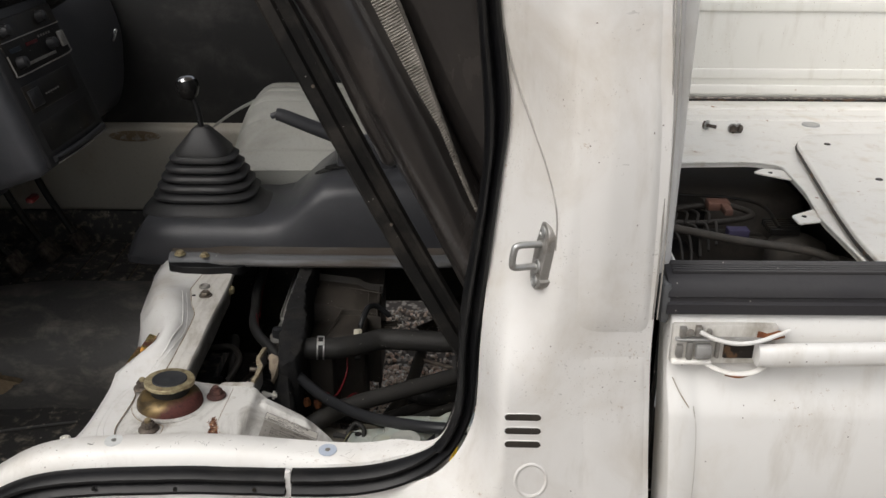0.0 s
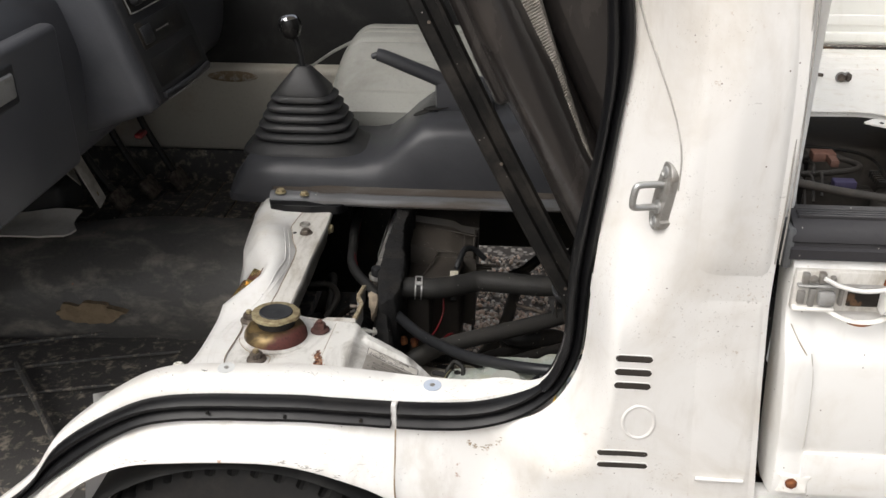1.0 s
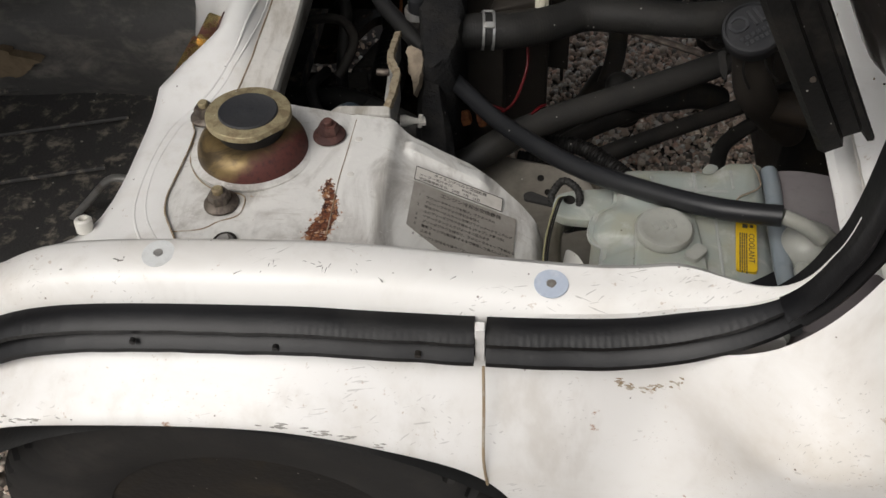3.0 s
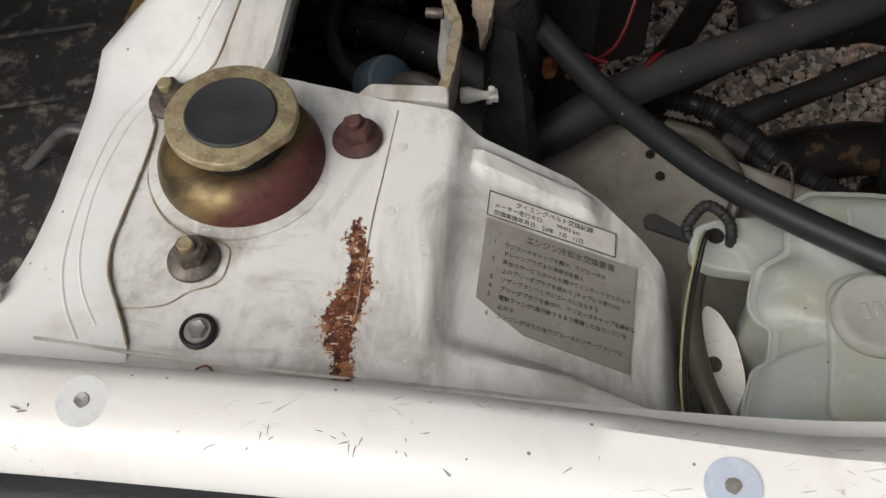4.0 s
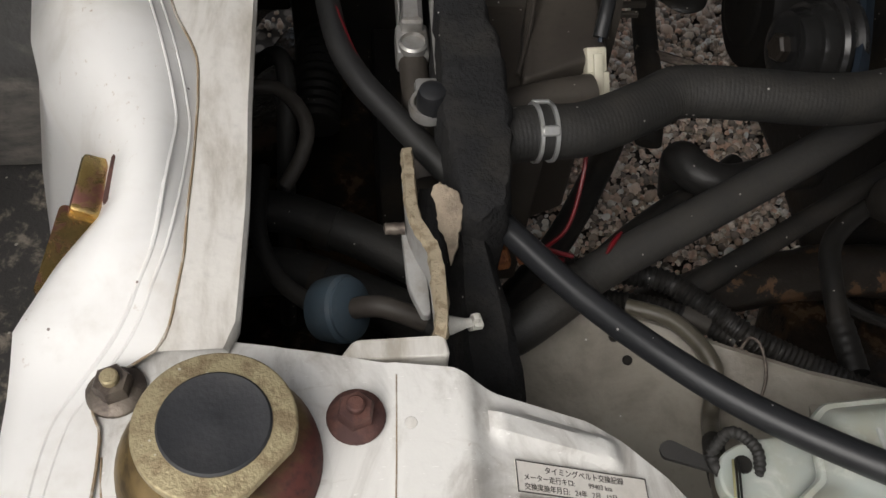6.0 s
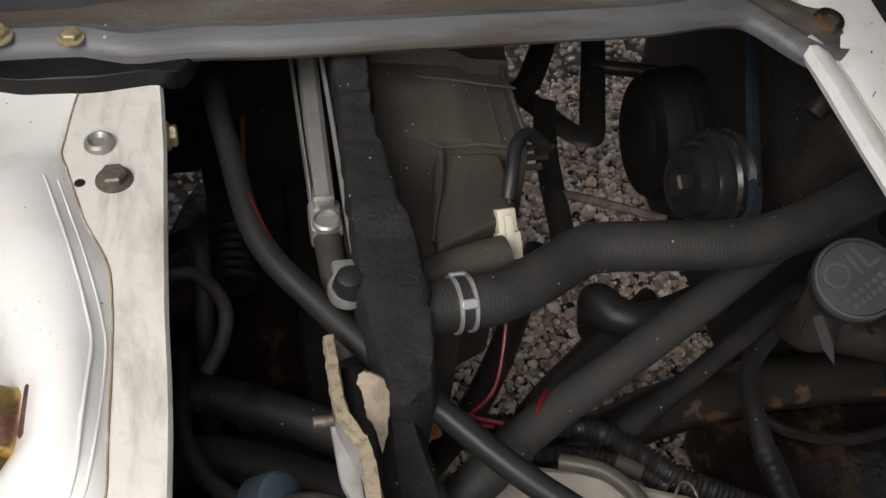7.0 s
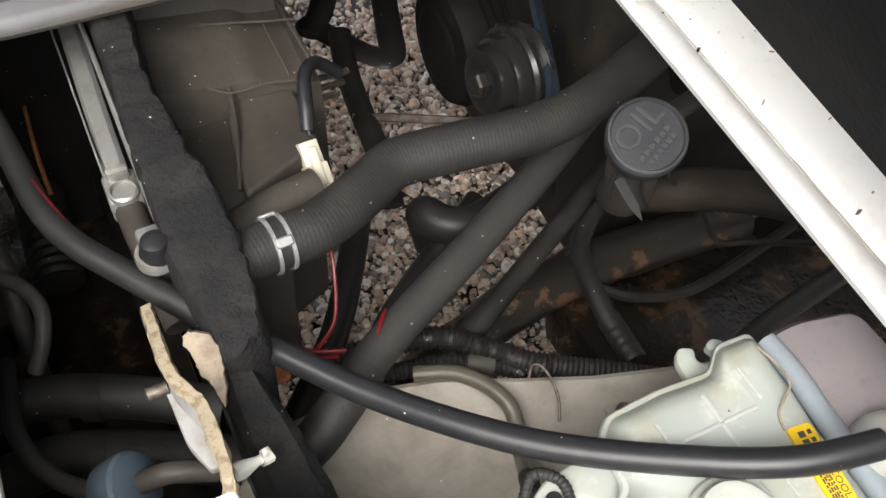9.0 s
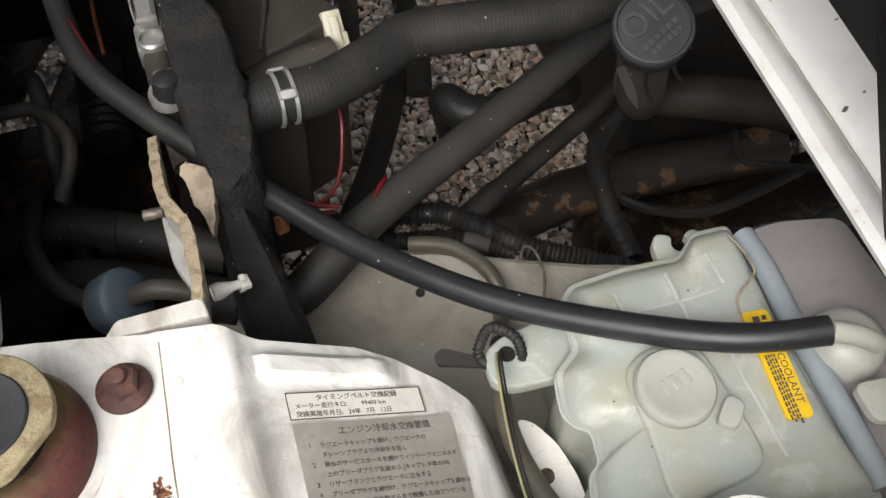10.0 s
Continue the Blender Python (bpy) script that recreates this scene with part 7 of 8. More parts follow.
    hose("heater_hose", [(-0.02, 0.725, 0.36), (0.004, 0.700, 0.40), (0.012, 0.672, 0.40), (0.010, 0.635, 0.37), (0.006, 0.60, 0.30), (0.0, 0.58, 0.2)], 0.007, HOSE, "thin black heater hose")
    hose("heater_hose", [(-0.05, 0.672, 0.39), (-0.014, 0.667, 0.40), (0.005, 0.665, 0.40), (0.020, 0.648, 0.40), (0.027, 0.630, 0.395), (0.022, 0.612, 0.385), (0.010, 0.598, 0.37)], 0.0056, BROWNHOSE, "bent grey-brown heater hose")
    dark = surface("oily_dark_hose", (0.0095, 0.0090, 0.0085), (0.021, 0.018, 0.015), 0.55, 0, 14.0, 220.0, 0.45, 0.75, 0.2, DUST)
    vh = empty("vent_hose", (0.48, 0.6, 0.30), "small dusty black vent hose with a wrinkled sleeve", "hose", "engine bay hoses")
    part("hose_wall", sweep([(0.545, 0.66, 0.33), (0.507, 0.622, 0.31), (0.474, 0.600, 0.30), (0.453, 0.578, 0.298), (0.442, 0.545, 0.30), (0.435, 0.499, 0.30), (0.434, 0.464, 0.30)], 0.0088, 16), dark, vh)
    part("sleeve", sweep([(0.4355, 0.504, 0.30), (0.435, 0.482, 0.30), (0.434, 0.460, 0.30)], 0.0102, 16, 8, None, 0.03, 0.008), dark, vh, "wrinkled rubber sleeve")
    vh = empty("vent_hose", (0.43, 0.588, 0.33), "thin oily black hose crossing the engine bay", "hose", "engine bay hoses")
    part("hose_wall", sweep([(0.56, 0.655, 0.335), (0.514, 0.633, 0.33), (0.431, 0.588, 0.33), (0.365, 0.552, 0.33), (0.305, 0.521, 0.325)], 0.0092, 16, 8, None, 0.008, 0.0045), dark, vh)
    part("sleeve", sweep([(0.340, 0.5395, 0.328), (0.322, 0.530, 0.3265), (0.300, 0.5185, 0.3248)], 0.0106, 16, 6), dark, vh, "black rubber sleeve end")
    hose("return_hose", [(0.40, 0.675, 0.285), (0.352, 0.639, 0.29), (0.325, 0.624, 0.29), (0.292, 0.601, 0.29), (0.262, 0.578, 0.285), (0.235, 0.55, 0.27)], 0.0105, dark, "dark hose beside the coolant hose")
    hose("fuel_hose", [(0.75, 0.49, 0.26), (0.696, 0.479, 0.25), (0.62, 0.467, 0.25), (0.562, 0.454, 0.25), (0.50, 0.43, 0.23)], 0.011, HOSE_GREY, "brown-grey fuel hose behind the tank")
    bt = empty("breather_tube", (0.27, 0.3, 0.40), "grey-brown breather tube along the inner fender", "hose", "engine bay hoses")
    part("hose_wall", sweep([(0.255, 0.505, 0.338), (0.285, 0.487, 0.345), (0.305, 0.452, 0.345), (0.300, 0.42, 0.33), (0.285, 0.39, 0.36), (0.260, 0.335, 0.415), (0.2555, 0.30, 0.42), (0.261, 0.265, 0.42), (0.272, 0.238, 0.42), (0.285, 0.215, 0.41)], 0.0062, 14), surface("yellowed_clear_tube", (0.088, 0.079, 0.060), (0.055, 0.048, 0.038), 0.35, 0, 20.0, 200.0), bt)
    part("tape_wrap", sweep([(0.286, 0.3925, 0.3575), (0.276, 0.372, 0.3785), (0.268, 0.352, 0.3975)], 0.0069, 14, 4), HOSE, bt, "black tape wrap")
    for pts, lb in ((((0.20, 0.550, 0.325), (0.280, 0.532, 0.333), (0.312, 0.509, 0.333), (0.338, 0.484, 0.332), (0.352, 0.474, 0.328)), "black corrugated wiring conduit"), (((0.338, 0.486, 0.328), (0.378, 0.463, 0.324), (0.408, 0.445, 0.324), (0.440, 0.424, 0.322), (0.48, 0.40, 0.315)), "black corrugated wiring conduit")):
        finish("wiring_conduit", sweep(pts, 0.0088, 14, 8, None, 0.09, 0.0042), dark, None, lb, "conduit", "wiring conduits")
    finish("wiring_conduit", sweep([(0.22, 0.528, 0.318), (0.29, 0.508, 0.326), (0.335, 0.480, 0.325)], 0.007, 12, 8, None, 0.09, 0.0042), dark, None, "thin black corrugated wiring conduit", "conduit", "wiring conduits")
    finish("conduit_tape", sweep([(0.300, 0.503, 0.3265), (0.318, 0.493, 0.3268)], 0.0085, 14, 2), BROWNHOSE, None, "grey-brown tape wound on the conduit", "tape")
    finish("wire_hook", sweep([(0.333, 0.468, 0.335), (0.338, 0.473, 0.343), (0.344, 0.466, 0.344), (0.344, 0.445, 0.339), (0.337, 0.428, 0.332)], 0.0012, 8), NUT, None, "bent thin steel hook holding the conduit", "hook")
    for pts, lb in ((((0.225, 0.600, 0.42), (0.225, 0.585, 0.395), (0.212, 0.552, 0.375), (0.19, 0.535, 0.37), (0.183, 0.522, 0.385), (0.200, 0.512, 0.393)), "thin red wire hanging below the hose"), (((0.050, 0.690, 0.456), (0.066, 0.640, 0.452), (0.088, 0.603, 0.450), (0.118, 0.565, 0.444)), "thin red wire along the overflow hose"), (((0.150, 0.532, 0.43), (0.165, 0.527, 0.415), (0.182, 0.517, 0.404), (0.204, 0.509, 0.402)), "thin red wire beside the foam strip"), (((0.03, 0.93, 0.44), (0.033, 0.84, 0.43), (0.036, 0.78, 0.40)), "thin red wire beside the radiator")):
        finish("red_wire", sweep(pts, 0.0016, 8), RED, None, lb, "wire", "red wires")
    finish("red_tape", sweep([(0.2320, 0.5205, 0.3855), (0.239, 0.530, 0.3865), (0.247, 0.540, 0.3835)], lambda t: 0.0020 * math.sin(math.pi * (0.15 + 0.7 * t)), 10), RED, None, "end of red tape on the coolant hose", "tape")


build_hoses()


def build_bay_parts():
    c = empty("wire_connector", (0.24, 0.65, 0.42), "cream plastic wire connector hanging on a black cable", "connector")
    m = Matrix.Translation((0.2395, 0.657, 0.424)) @ pose(0, 0, 0, 42, 0, 3)
    part("upper_half", box((-0.0075, -0.002, -0.006), (0.0075, 0.017, 0.006), 0.0015, 2, m), CONNECT, c)
    part("lower_half", box((-0.009, -0.022, -0.0075), (0.009, -0.001, 0.0075), 0.0015, 2, m), CONNECT, c)
    part("lock_tab", box((-0.0035, -0.018, 0.007), (0.0035, 0.012, 0.0098), 0.001, 2, m), CONNECT, c)
    part("tail", box((-0.006, -0.040, -0.005), (0.006, -0.022, 0.005), 0.002, 2, m), HOSE, c)
    part("cable", sweep([(0.243, 0.675, 0.440), (0.248, 0.690, 0.452), (0.256, 0.712, 0.460), (0.272, 0.730, 0.452), (0.292, 0.735, 0.43)], 0.0055, 10), HOSE_SMOOTH, c)
    part("blue_wire", sweep([(0.243, 0.672, 0.438), (0.2445, 0.679, 0.444), (0.246, 0.686, 0.449)], 0.0018, 6), BELT, c)
    # latch bracket: a bent strip on edge
    b = empty("lid_latch_bracket", (0.09, 0.42, 0.48), "bent white steel latch bracket with flaking tan foam", "bracket")
    line = smooth_line([(0.0925, 0.553, 0.462), (0.0925, 0.530, 0.468), (0.0925, 0.500, 0.474), (0.097, 0.483, 0.476), (0.1025, 0.468, 0.478), (0.1035, 0.445, 0.482), (0.103, 0.418, 0.485), (0.0985, 0.407, 0.4845), (0.085, 0.405, 0.483), (0.060, 0.404, 0.482)], 6)
    sec = [(0.0024, 0.0), (-0.0024, 0.0), (-0.0024, -0.026), (0.0024, -0.026)]
    part("strip", sweep(line, 1, 4, 1, sec), LATCH, b)
    part("foam_edge", rough_up(sweep(line[0:41], 1, 4, 1, [(0.0042, -0.001), (0.003, 0.0032), (-0.003, 0.0032), (-0.0042, -0.001)]), 0.0014, 190), FOAMTAN, b, "flaking tan foam on the upper edge")
    part("lug", prism(rounded([(0.087, 0.503), (0.096, 0.505), (0.101, 0.470), (0.101, 0.442), (0.096, 0.442), (0.0885, 0.462)], 0.007), 0.444, 0.4505, None, 0.002), LATCH, b)
    part("stud", lathe([(0.004, 0), (0.0035, 0.003), (0.004, 0.006), (0.0035, 0.009), (0.0038, 0.012), (0.0001, 0.013)], 12, pose(0.089, 0.500, 0.454, 0, -90, 0)), NUT, b)
    part("foot", prism(rounded([(0.048, 0.398), (0.056, 0.409), (0.104, 0.410), (0.106, 0.398)], 0.003), 0.466, 0.4868, None, 0.002), BEAM_DIRTY, b)
    cl = empty("push_clip", (0.12, 0.44, 0.44), "white nylon push clip", "clip")
    mm = Matrix.Translation((0.1075, 0.436, 0.447)) @ pose(0, 0, 0, 0, 100, 12)
    part("cone", lathe([(0.0052, 0), (0.0058, 0.004), (0.003, 0.014), (0.0028, 0.019), (0.0001, 0.019)], 14, mm), PLASTIC_W, cl)
    part("cross_head", joined(box((-0.007, -0.0022, 0.017), (0.007, 0.0022, 0.021), 0.0005, 1, mm), box((-0.0022, -0.0045, 0.018), (0.0022, 0.0045, 0.024), 0.0005, 1, mm)), PLASTIC_W, cl)
    v = empty("vacuum_valve", (0.048, 0.47, 0.4), "round blue-grey plastic valve on a brown pipe", "valve")
    mm = Matrix.Translation((0.051, 0.469, 0.413)) @ pose(0, 0, 0, 12, 56, -6)
    part("body", lathe([(0.012, -0.020), (0.0195, -0.016), (0.0215, -0.004), (0.0215, 0.002), (0.0195, 0.004), (0.0195, 0.006), (0.014, 0.008), (0.008, 0.009), (0.0001, 0.009)], 28, mm), BLUEGREY, v)
    part("pipe", sweep([mm @ Vector((0, 0, 0.005)), mm @ Vector((0, 0, 0.03)), (0.100, 0.452, 0.424)], 0.0068, 12), SHROUD, v)
    part("hose_tail", sweep([mm @ Vector((0, 0, -0.018)), (0.01, 0.50, 0.40), (-0.005, 0.54, 0.40), (-0.008, 0.62, 0.36)], 0.006, 10), HOSE, v)
    o = empty("oil_filler", (0.446, 0.535, 0.45), "black oil filler cap on its neck with wire clips", "oil cap")
    mm = Matrix.Translation((0.441, 0.534, 0.486)) @ pose(0, 0, 0, 20, -14, 0)
    part("neck", sweep([mm @ Vector((0, 0, -0.005)), mm @ Vector((0, 0.0, -0.035)), (0.462, 0.555, 0.40), (0.50, 0.60, 0.33), (0.55, 0.66, 0.25)], 0.020, 18), SHROUD, o)
    cap = part("cap", lathe([(0.0255, -0.014), (0.027, -0.012), (0.0280, -0.002), (0.0288, 0.0), (0.0288, 0.005), (0.0278, 0.0072), (0.0260, 0.0076), (0.0250, 0.0052), (0.0001, 0.0050)], 44, mm), CAPRUB, o, "black cap with raised lettering")
    part("lettering", lettering("OIL", 0.0265, mm @ pose(0, 0.0006, 0.0058, 0, 0, 22), 0.0012, "CENTER"), CAPTEXT, cap)
    for k, (w, y) in enumerate(((0.034, -0.007), (0.030, -0.0135))):
        for j in range(6):
            part("letter_bar", box((-w / 2 + j * w / 6, -0.0021, 0.0058), (-w / 2 + (j + 0.66) * w / 6, 0.0021, 0.0066), 0.0004, 1, mm @ pose(0, 0, 0, 0, 0, 22) @ pose(0, y, 0)), CAPTEXT, cap)
    for k in range(4):
        a = math.radians(200 + 45 * k)
        part("wire_clip", sweep([mm @ Vector((0.021 * math.cos(a), 0.021 * math.sin(a), -0.012)), mm @ Vector((0.030 * math.cos(a), 0.030 * math.sin(a), -0.028)), mm @ Vector((0.036 * math.cos(a + 0.2), 0.036 * math.sin(a + 0.2), -0.048))], 0.0016, 8), BLACK, o)
    part("tether", prism(rounded([(-0.0035, 0), (0.0035, 0), (0.0035, -0.022), (0, -0.034), (-0.0035, -0.022)], 0.002), 0, 0.002, Matrix.Translation((0.413, 0.520, 0.470)) @ pose(0, 0, 0, 20, -20, -4)), BLACK, o)
    part("side_arm", sweep([mm @ Vector((0.025, 0.01, -0.012)), (0.50, 0.56, 0.475), (0.56, 0.58, 0.47)], 0.008, 10), HOSE, o)
    p = empty("crank_pulley", (0.5, 0.8, 0.3), "black crank pulley with blue-grey drive belt", "pulley")
    mm = Matrix.Translation((0.463, 0.742, 0.361)) @ pose(0, 0, 0, 0, -90, 0) @ pose(0, 0, 0, 4, 6, 0) @ Matrix.Diagonal((1.10, 1.10, 1.2, 1))
    part("wheel", lathe([(0.043, -0.016), (0.044, -0.012), (0.039, -0.008), (0.044, -0.004), (0.0445, 0.000), (0.042, 0.003), (0.0385, 0.0035), (0.037, 0.010), (0.035, 0.0135), (0.0315, 0.0145), (0.030, 0.020), (0.028, 0.0245), (0.021, 0.026), (0.014, 0.0255), (0.0001, 0.0255)], 56, mm), GLOSSBLK, p)
    part("hub", lathe([(0.0115, 0.024), (0.0115, 0.031), (0.0095, 0.033), (0.0001, 0.033)], 6, mm), OILRUST, p, "rust-brown hub bolt")
    part("belt", sweep([(0.472, 0.690, 0.361), (0.478, 0.694, 0.384), (0.510, 0.785, 0.400), (0.565, 0.925, 0.412)], 1, 4, 5, [(0.006, 0.003), (-0.006, 0.003), (-0.006, -0.003), (0.006, -0.003)]), BELT, p)
    mm = Matrix.Translation((0.470, 0.872, 0.295)) @ pose(0, 0, 0, 0, -90, 0) @ Matrix.Diagonal((1.15, 1.15, 1, 1))
    a = empty("alternator", (0.47, 0.92, 0.33), "dark rounded alternator housing behind the pulley", "alternator")
    # Darker and duller than the other black parts.
    casting = surface("very_dark_casting", (0.0055, 0.0052, 0.0048), (0.011, 0.0095, 0.0078), 0.7, 0, 16.0, 160.0)
    casting.node_tree.nodes["Principled BSDF"].inputs["Specular IOR Level"].default_value = 0.12
    part("housing", lathe([(0.045, -0.05), (0.058, -0.045), (0.060, 0.0), (0.055, 0.010), (0.045, 0.014), (0.0001, 0.014)], 36, mm), casting, a)
    part("pulley", lathe([(0.034, 0.010), (0.040, 0.012), (0.037, 0.016), (0.030, 0.018), (0.015, 0.017), (0.0001, 0.020)], 30, mm), casting, a)
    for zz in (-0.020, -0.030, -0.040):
        part("cooling_ring", lathe([(0.0585, zz - 0.003), (0.0625, zz - 0.0015), (0.0625, zz + 0.0015), (0.0585, zz + 0.003)], 36, mm), casting, a)
    e = empty("engine_block", (0.7, 0.8, 0.2), "oily black engine block and housings", "engine", "", "structure")
    part("block", rough_up(subdivided(box((0.56, 0.68, 0.06), (0.95, 1.12, 0.44), 0.03, 3), 2), 0.012, 18), BLACK, e)
    part("sump", rough_up(subdivided(box((0.50, 0.30, 0.02), (0.92, 0.66, 0.10), 0.02, 2), 3), 0.012, 14), OILPAN, e, "oil-soaked undertray")
    part("tray", rough_up(subdivided(box((0.40, 0.30, 0.015), (0.62, 0.60, 0.04), 0.006, 2), 3), 0.012, 16), OILPAN, e)
    for k, (x, y, zz, r) in enumerate(((0.60, 0.66, 0.40, 0.02), (0.66, 0.70, 0.44, 0.025), (0.58, 0.75, 0.43, 0.018), (0.63, 0.80, 0.46, 0.022), (0.70, 0.60, 0.33, 0.02))):
        part("boss", lathe([(r, -0.03), (r, 0.0), (r * 0.8, 0.008), (0.0001, 0.009)], 16, pose(x, y, zz, 10 * k, -20, 0)), BLACK, e)
    part("pipe", sweep([(0.55, 0.76, 0.42), (0.60, 0.78, 0.47), (0.66, 0.74, 0.48), (0.70, 0.70, 0.44)], 0.011, 10), BLACK, e)
    oily = surface("oily_brown_pipe", (0.013, 0.0105, 0.0085), (0.024, 0.0185, 0.014), 0.6, 0, 20.0, 200.0, 0.42, 0.7, 0.25)
    oily.node_tree.nodes["Principled BSDF"].inputs["Specular IOR Level"].default_value = 0.12
    part("hose_fitting", sweep([(0.72, 0.985, 0.33), (0.705, 0.93, 0.335), (0.690, 0.892, 0.335), (0.655, 0.865, 0.33)], 0.011, 12), BROWNHOSE, e, "dusty hose end")
    part("fitting_ring", sweep([(0.7035, 0.926, 0.335), (0.698, 0.912, 0.335)], 0.0125, 14, 2), ALU, e, "dull metal ferrule")
    part("oily_duct", sweep([(0.500, 0.575, 0.36), (0.527, 0.555, 0.37), (0.559, 0.540, 0.37), (0.598, 0.514, 0.37), (0.66, 0.46, 0.37)], 0.019, 20), oily, e, "brown oily pipe beside the oil filler")
    part("cable_hook", sweep([(0.613, 0.590, 0.26), (0.602, 0.564, 0.26), (0.605, 0.550, 0.26), (0.631, 0.540, 0.26), (0.70, 0.508, 0.26)], 0.0032, 8), BLACK, e)
    part("wire_bundle", sweep([(0.50, 0.585, 0.20), (0.53, 0.56, 0.20), (0.60, 0.55, 0.19), (0.72, 0.56, 0.22)], 0.006, 8), BLACK, e)
    k = empty("rusty_crossmember", (0.55, 0.65, 0.13), "oil-blackened crossmember with flaking orange rust", "crossmember", "", "structure")
    part("tube", rough_up(rough_up(sweep([(0.25, 0.575, 0.10), (0.33, 0.603, 0.135), (0.412, 0.622, 0.155), (0.485, 0.631, 0.16), (0.529, 0.634, 0.16), (0.587, 0.633, 0.16), (0.652, 0.629, 0.16), (0.72, 0.622, 0.16)], 0.0265, 22, 10), 0.0025, 30), 0.0012, 110), OILRUST, k)
    s = empty("steering_bracket", (0.4, 0.95, 0.3), "flat black bent steel brackets below the seat", "bracket", "", "structure")
    part("arm", sweep([(0.506, 1.18, 0.265), (0.474, 1.07, 0.265), (0.437, 0.955, 0.265), (0.424, 0.915, 0.265), (0.415, 0.906, 0.265), (0.403, 0.914, 0.265), (0.385, 0.940, 0.265), (0.352, 1.000, 0.265)], 0.0150, 10, 6, None, 0, 0.004, True, 0.4), BLACK, s)
    part("upper_arm", sweep([(0.345, 0.975, 0.268), (0.372, 1.000, 0.268), (0.400, 1.050, 0.268), (0.440, 1.13, 0.268)], 0.0150, 10, 6, None, 0, 0.004, True, 0.4), BLACK, s)
    part("bar", sweep([(0.455, 1.026, 0.265), (0.480, 1.020, 0.265), (0.53, 1.000, 0.27)], 0.009, 10), BLACK, s)
    part("strap", sweep([(0.372, 0.94, 0.29), (0.355, 0.876, 0.29), (0.346, 0.818, 0.29), (0.338, 0.752, 0.29), (0.325, 0.70, 0.285)], 0.0125, 10, 6, None, 0, 0.004, True, 0.5), BLACK, s)
    part("rod", sweep([(0.335, 0.815, 0.29), (0.38, 0.795, 0.29), (0.45, 0.765, 0.285)], 0.0045, 8), NUT, s)
    part("lower_arm", sweep([(0.350, 0.664, 0.26), (0.342, 0.663, 0.295), (0.335, 0.652, 0.322), (0.344, 0.634, 0.325), (0.365, 0.624, 0.325), (0.396, 0.629, 0.325), (0.425, 0.640, 0.32), (0.455, 0.655, 0.30)], 0.0165, 18), BLACK, s, "black lower hose")
    part("lower_link", sweep([(0.10, 0.52, 0.16), (0.24, 0.64, 0.20), (0.33, 0.78, 0.24)], 0.014, 12), BLACK, s)
    part("left_plate", prism(rounded([(-0.17, 0.42), (-0.17, 0.92), (-0.02, 0.92), (-0.060, 0.92), (-0.030, 1.0), (-0.012, 1.030), (0.014, 1.038), (0.030, 1.020), (0.060, 1.007), (0.071, 1.017), (0.060, 1.060), (0.045, 1.072), (0.020, 1.072), (-0.002, 1.086), (-0.037, 1.080), (-0.062, 1.03), (-0.08, 0.97), (-0.17, 0.97), (-0.17, 1.25), (0.13, 1.25), (0.13, 0.50), (0.085, 0.42)], 0.02), 0.10, 0.12, None, 0.004), OILPAN, s)
    part("rubber_boot", sweep([(0.028, 0.925, 0.19), (0.028, 0.90, 0.20), (0.027, 0.86, 0.20), (0.024, 0.81, 0.19)], 0.024, 20, 12, None, 0.05, 0.010), HOSE, s, "ribbed black rubber boot")
    part("thin_pipe", sweep([(0.060, 1.06, 0.30), (0.056, 1.02, 0.30), (0.050, 0.95, 0.30), (0.047, 0.88, 0.30), (0.047, 0.84, 0.28)], 0.0022, 8), RUSTY, s, "thin rust-brown pipe")
    for x, y, zz in ((0.175, 0.54, 0.36), (0.158, 0.53, 0.37)):
        part("bolt_head", lathe([(0.009, 0), (0.009, 0.007), (0.007, 0.009), (0.0001, 0.009)], 6, pose(x, y, zz, 0, 70, 0)), RUSTY, s)


build_bay_parts()


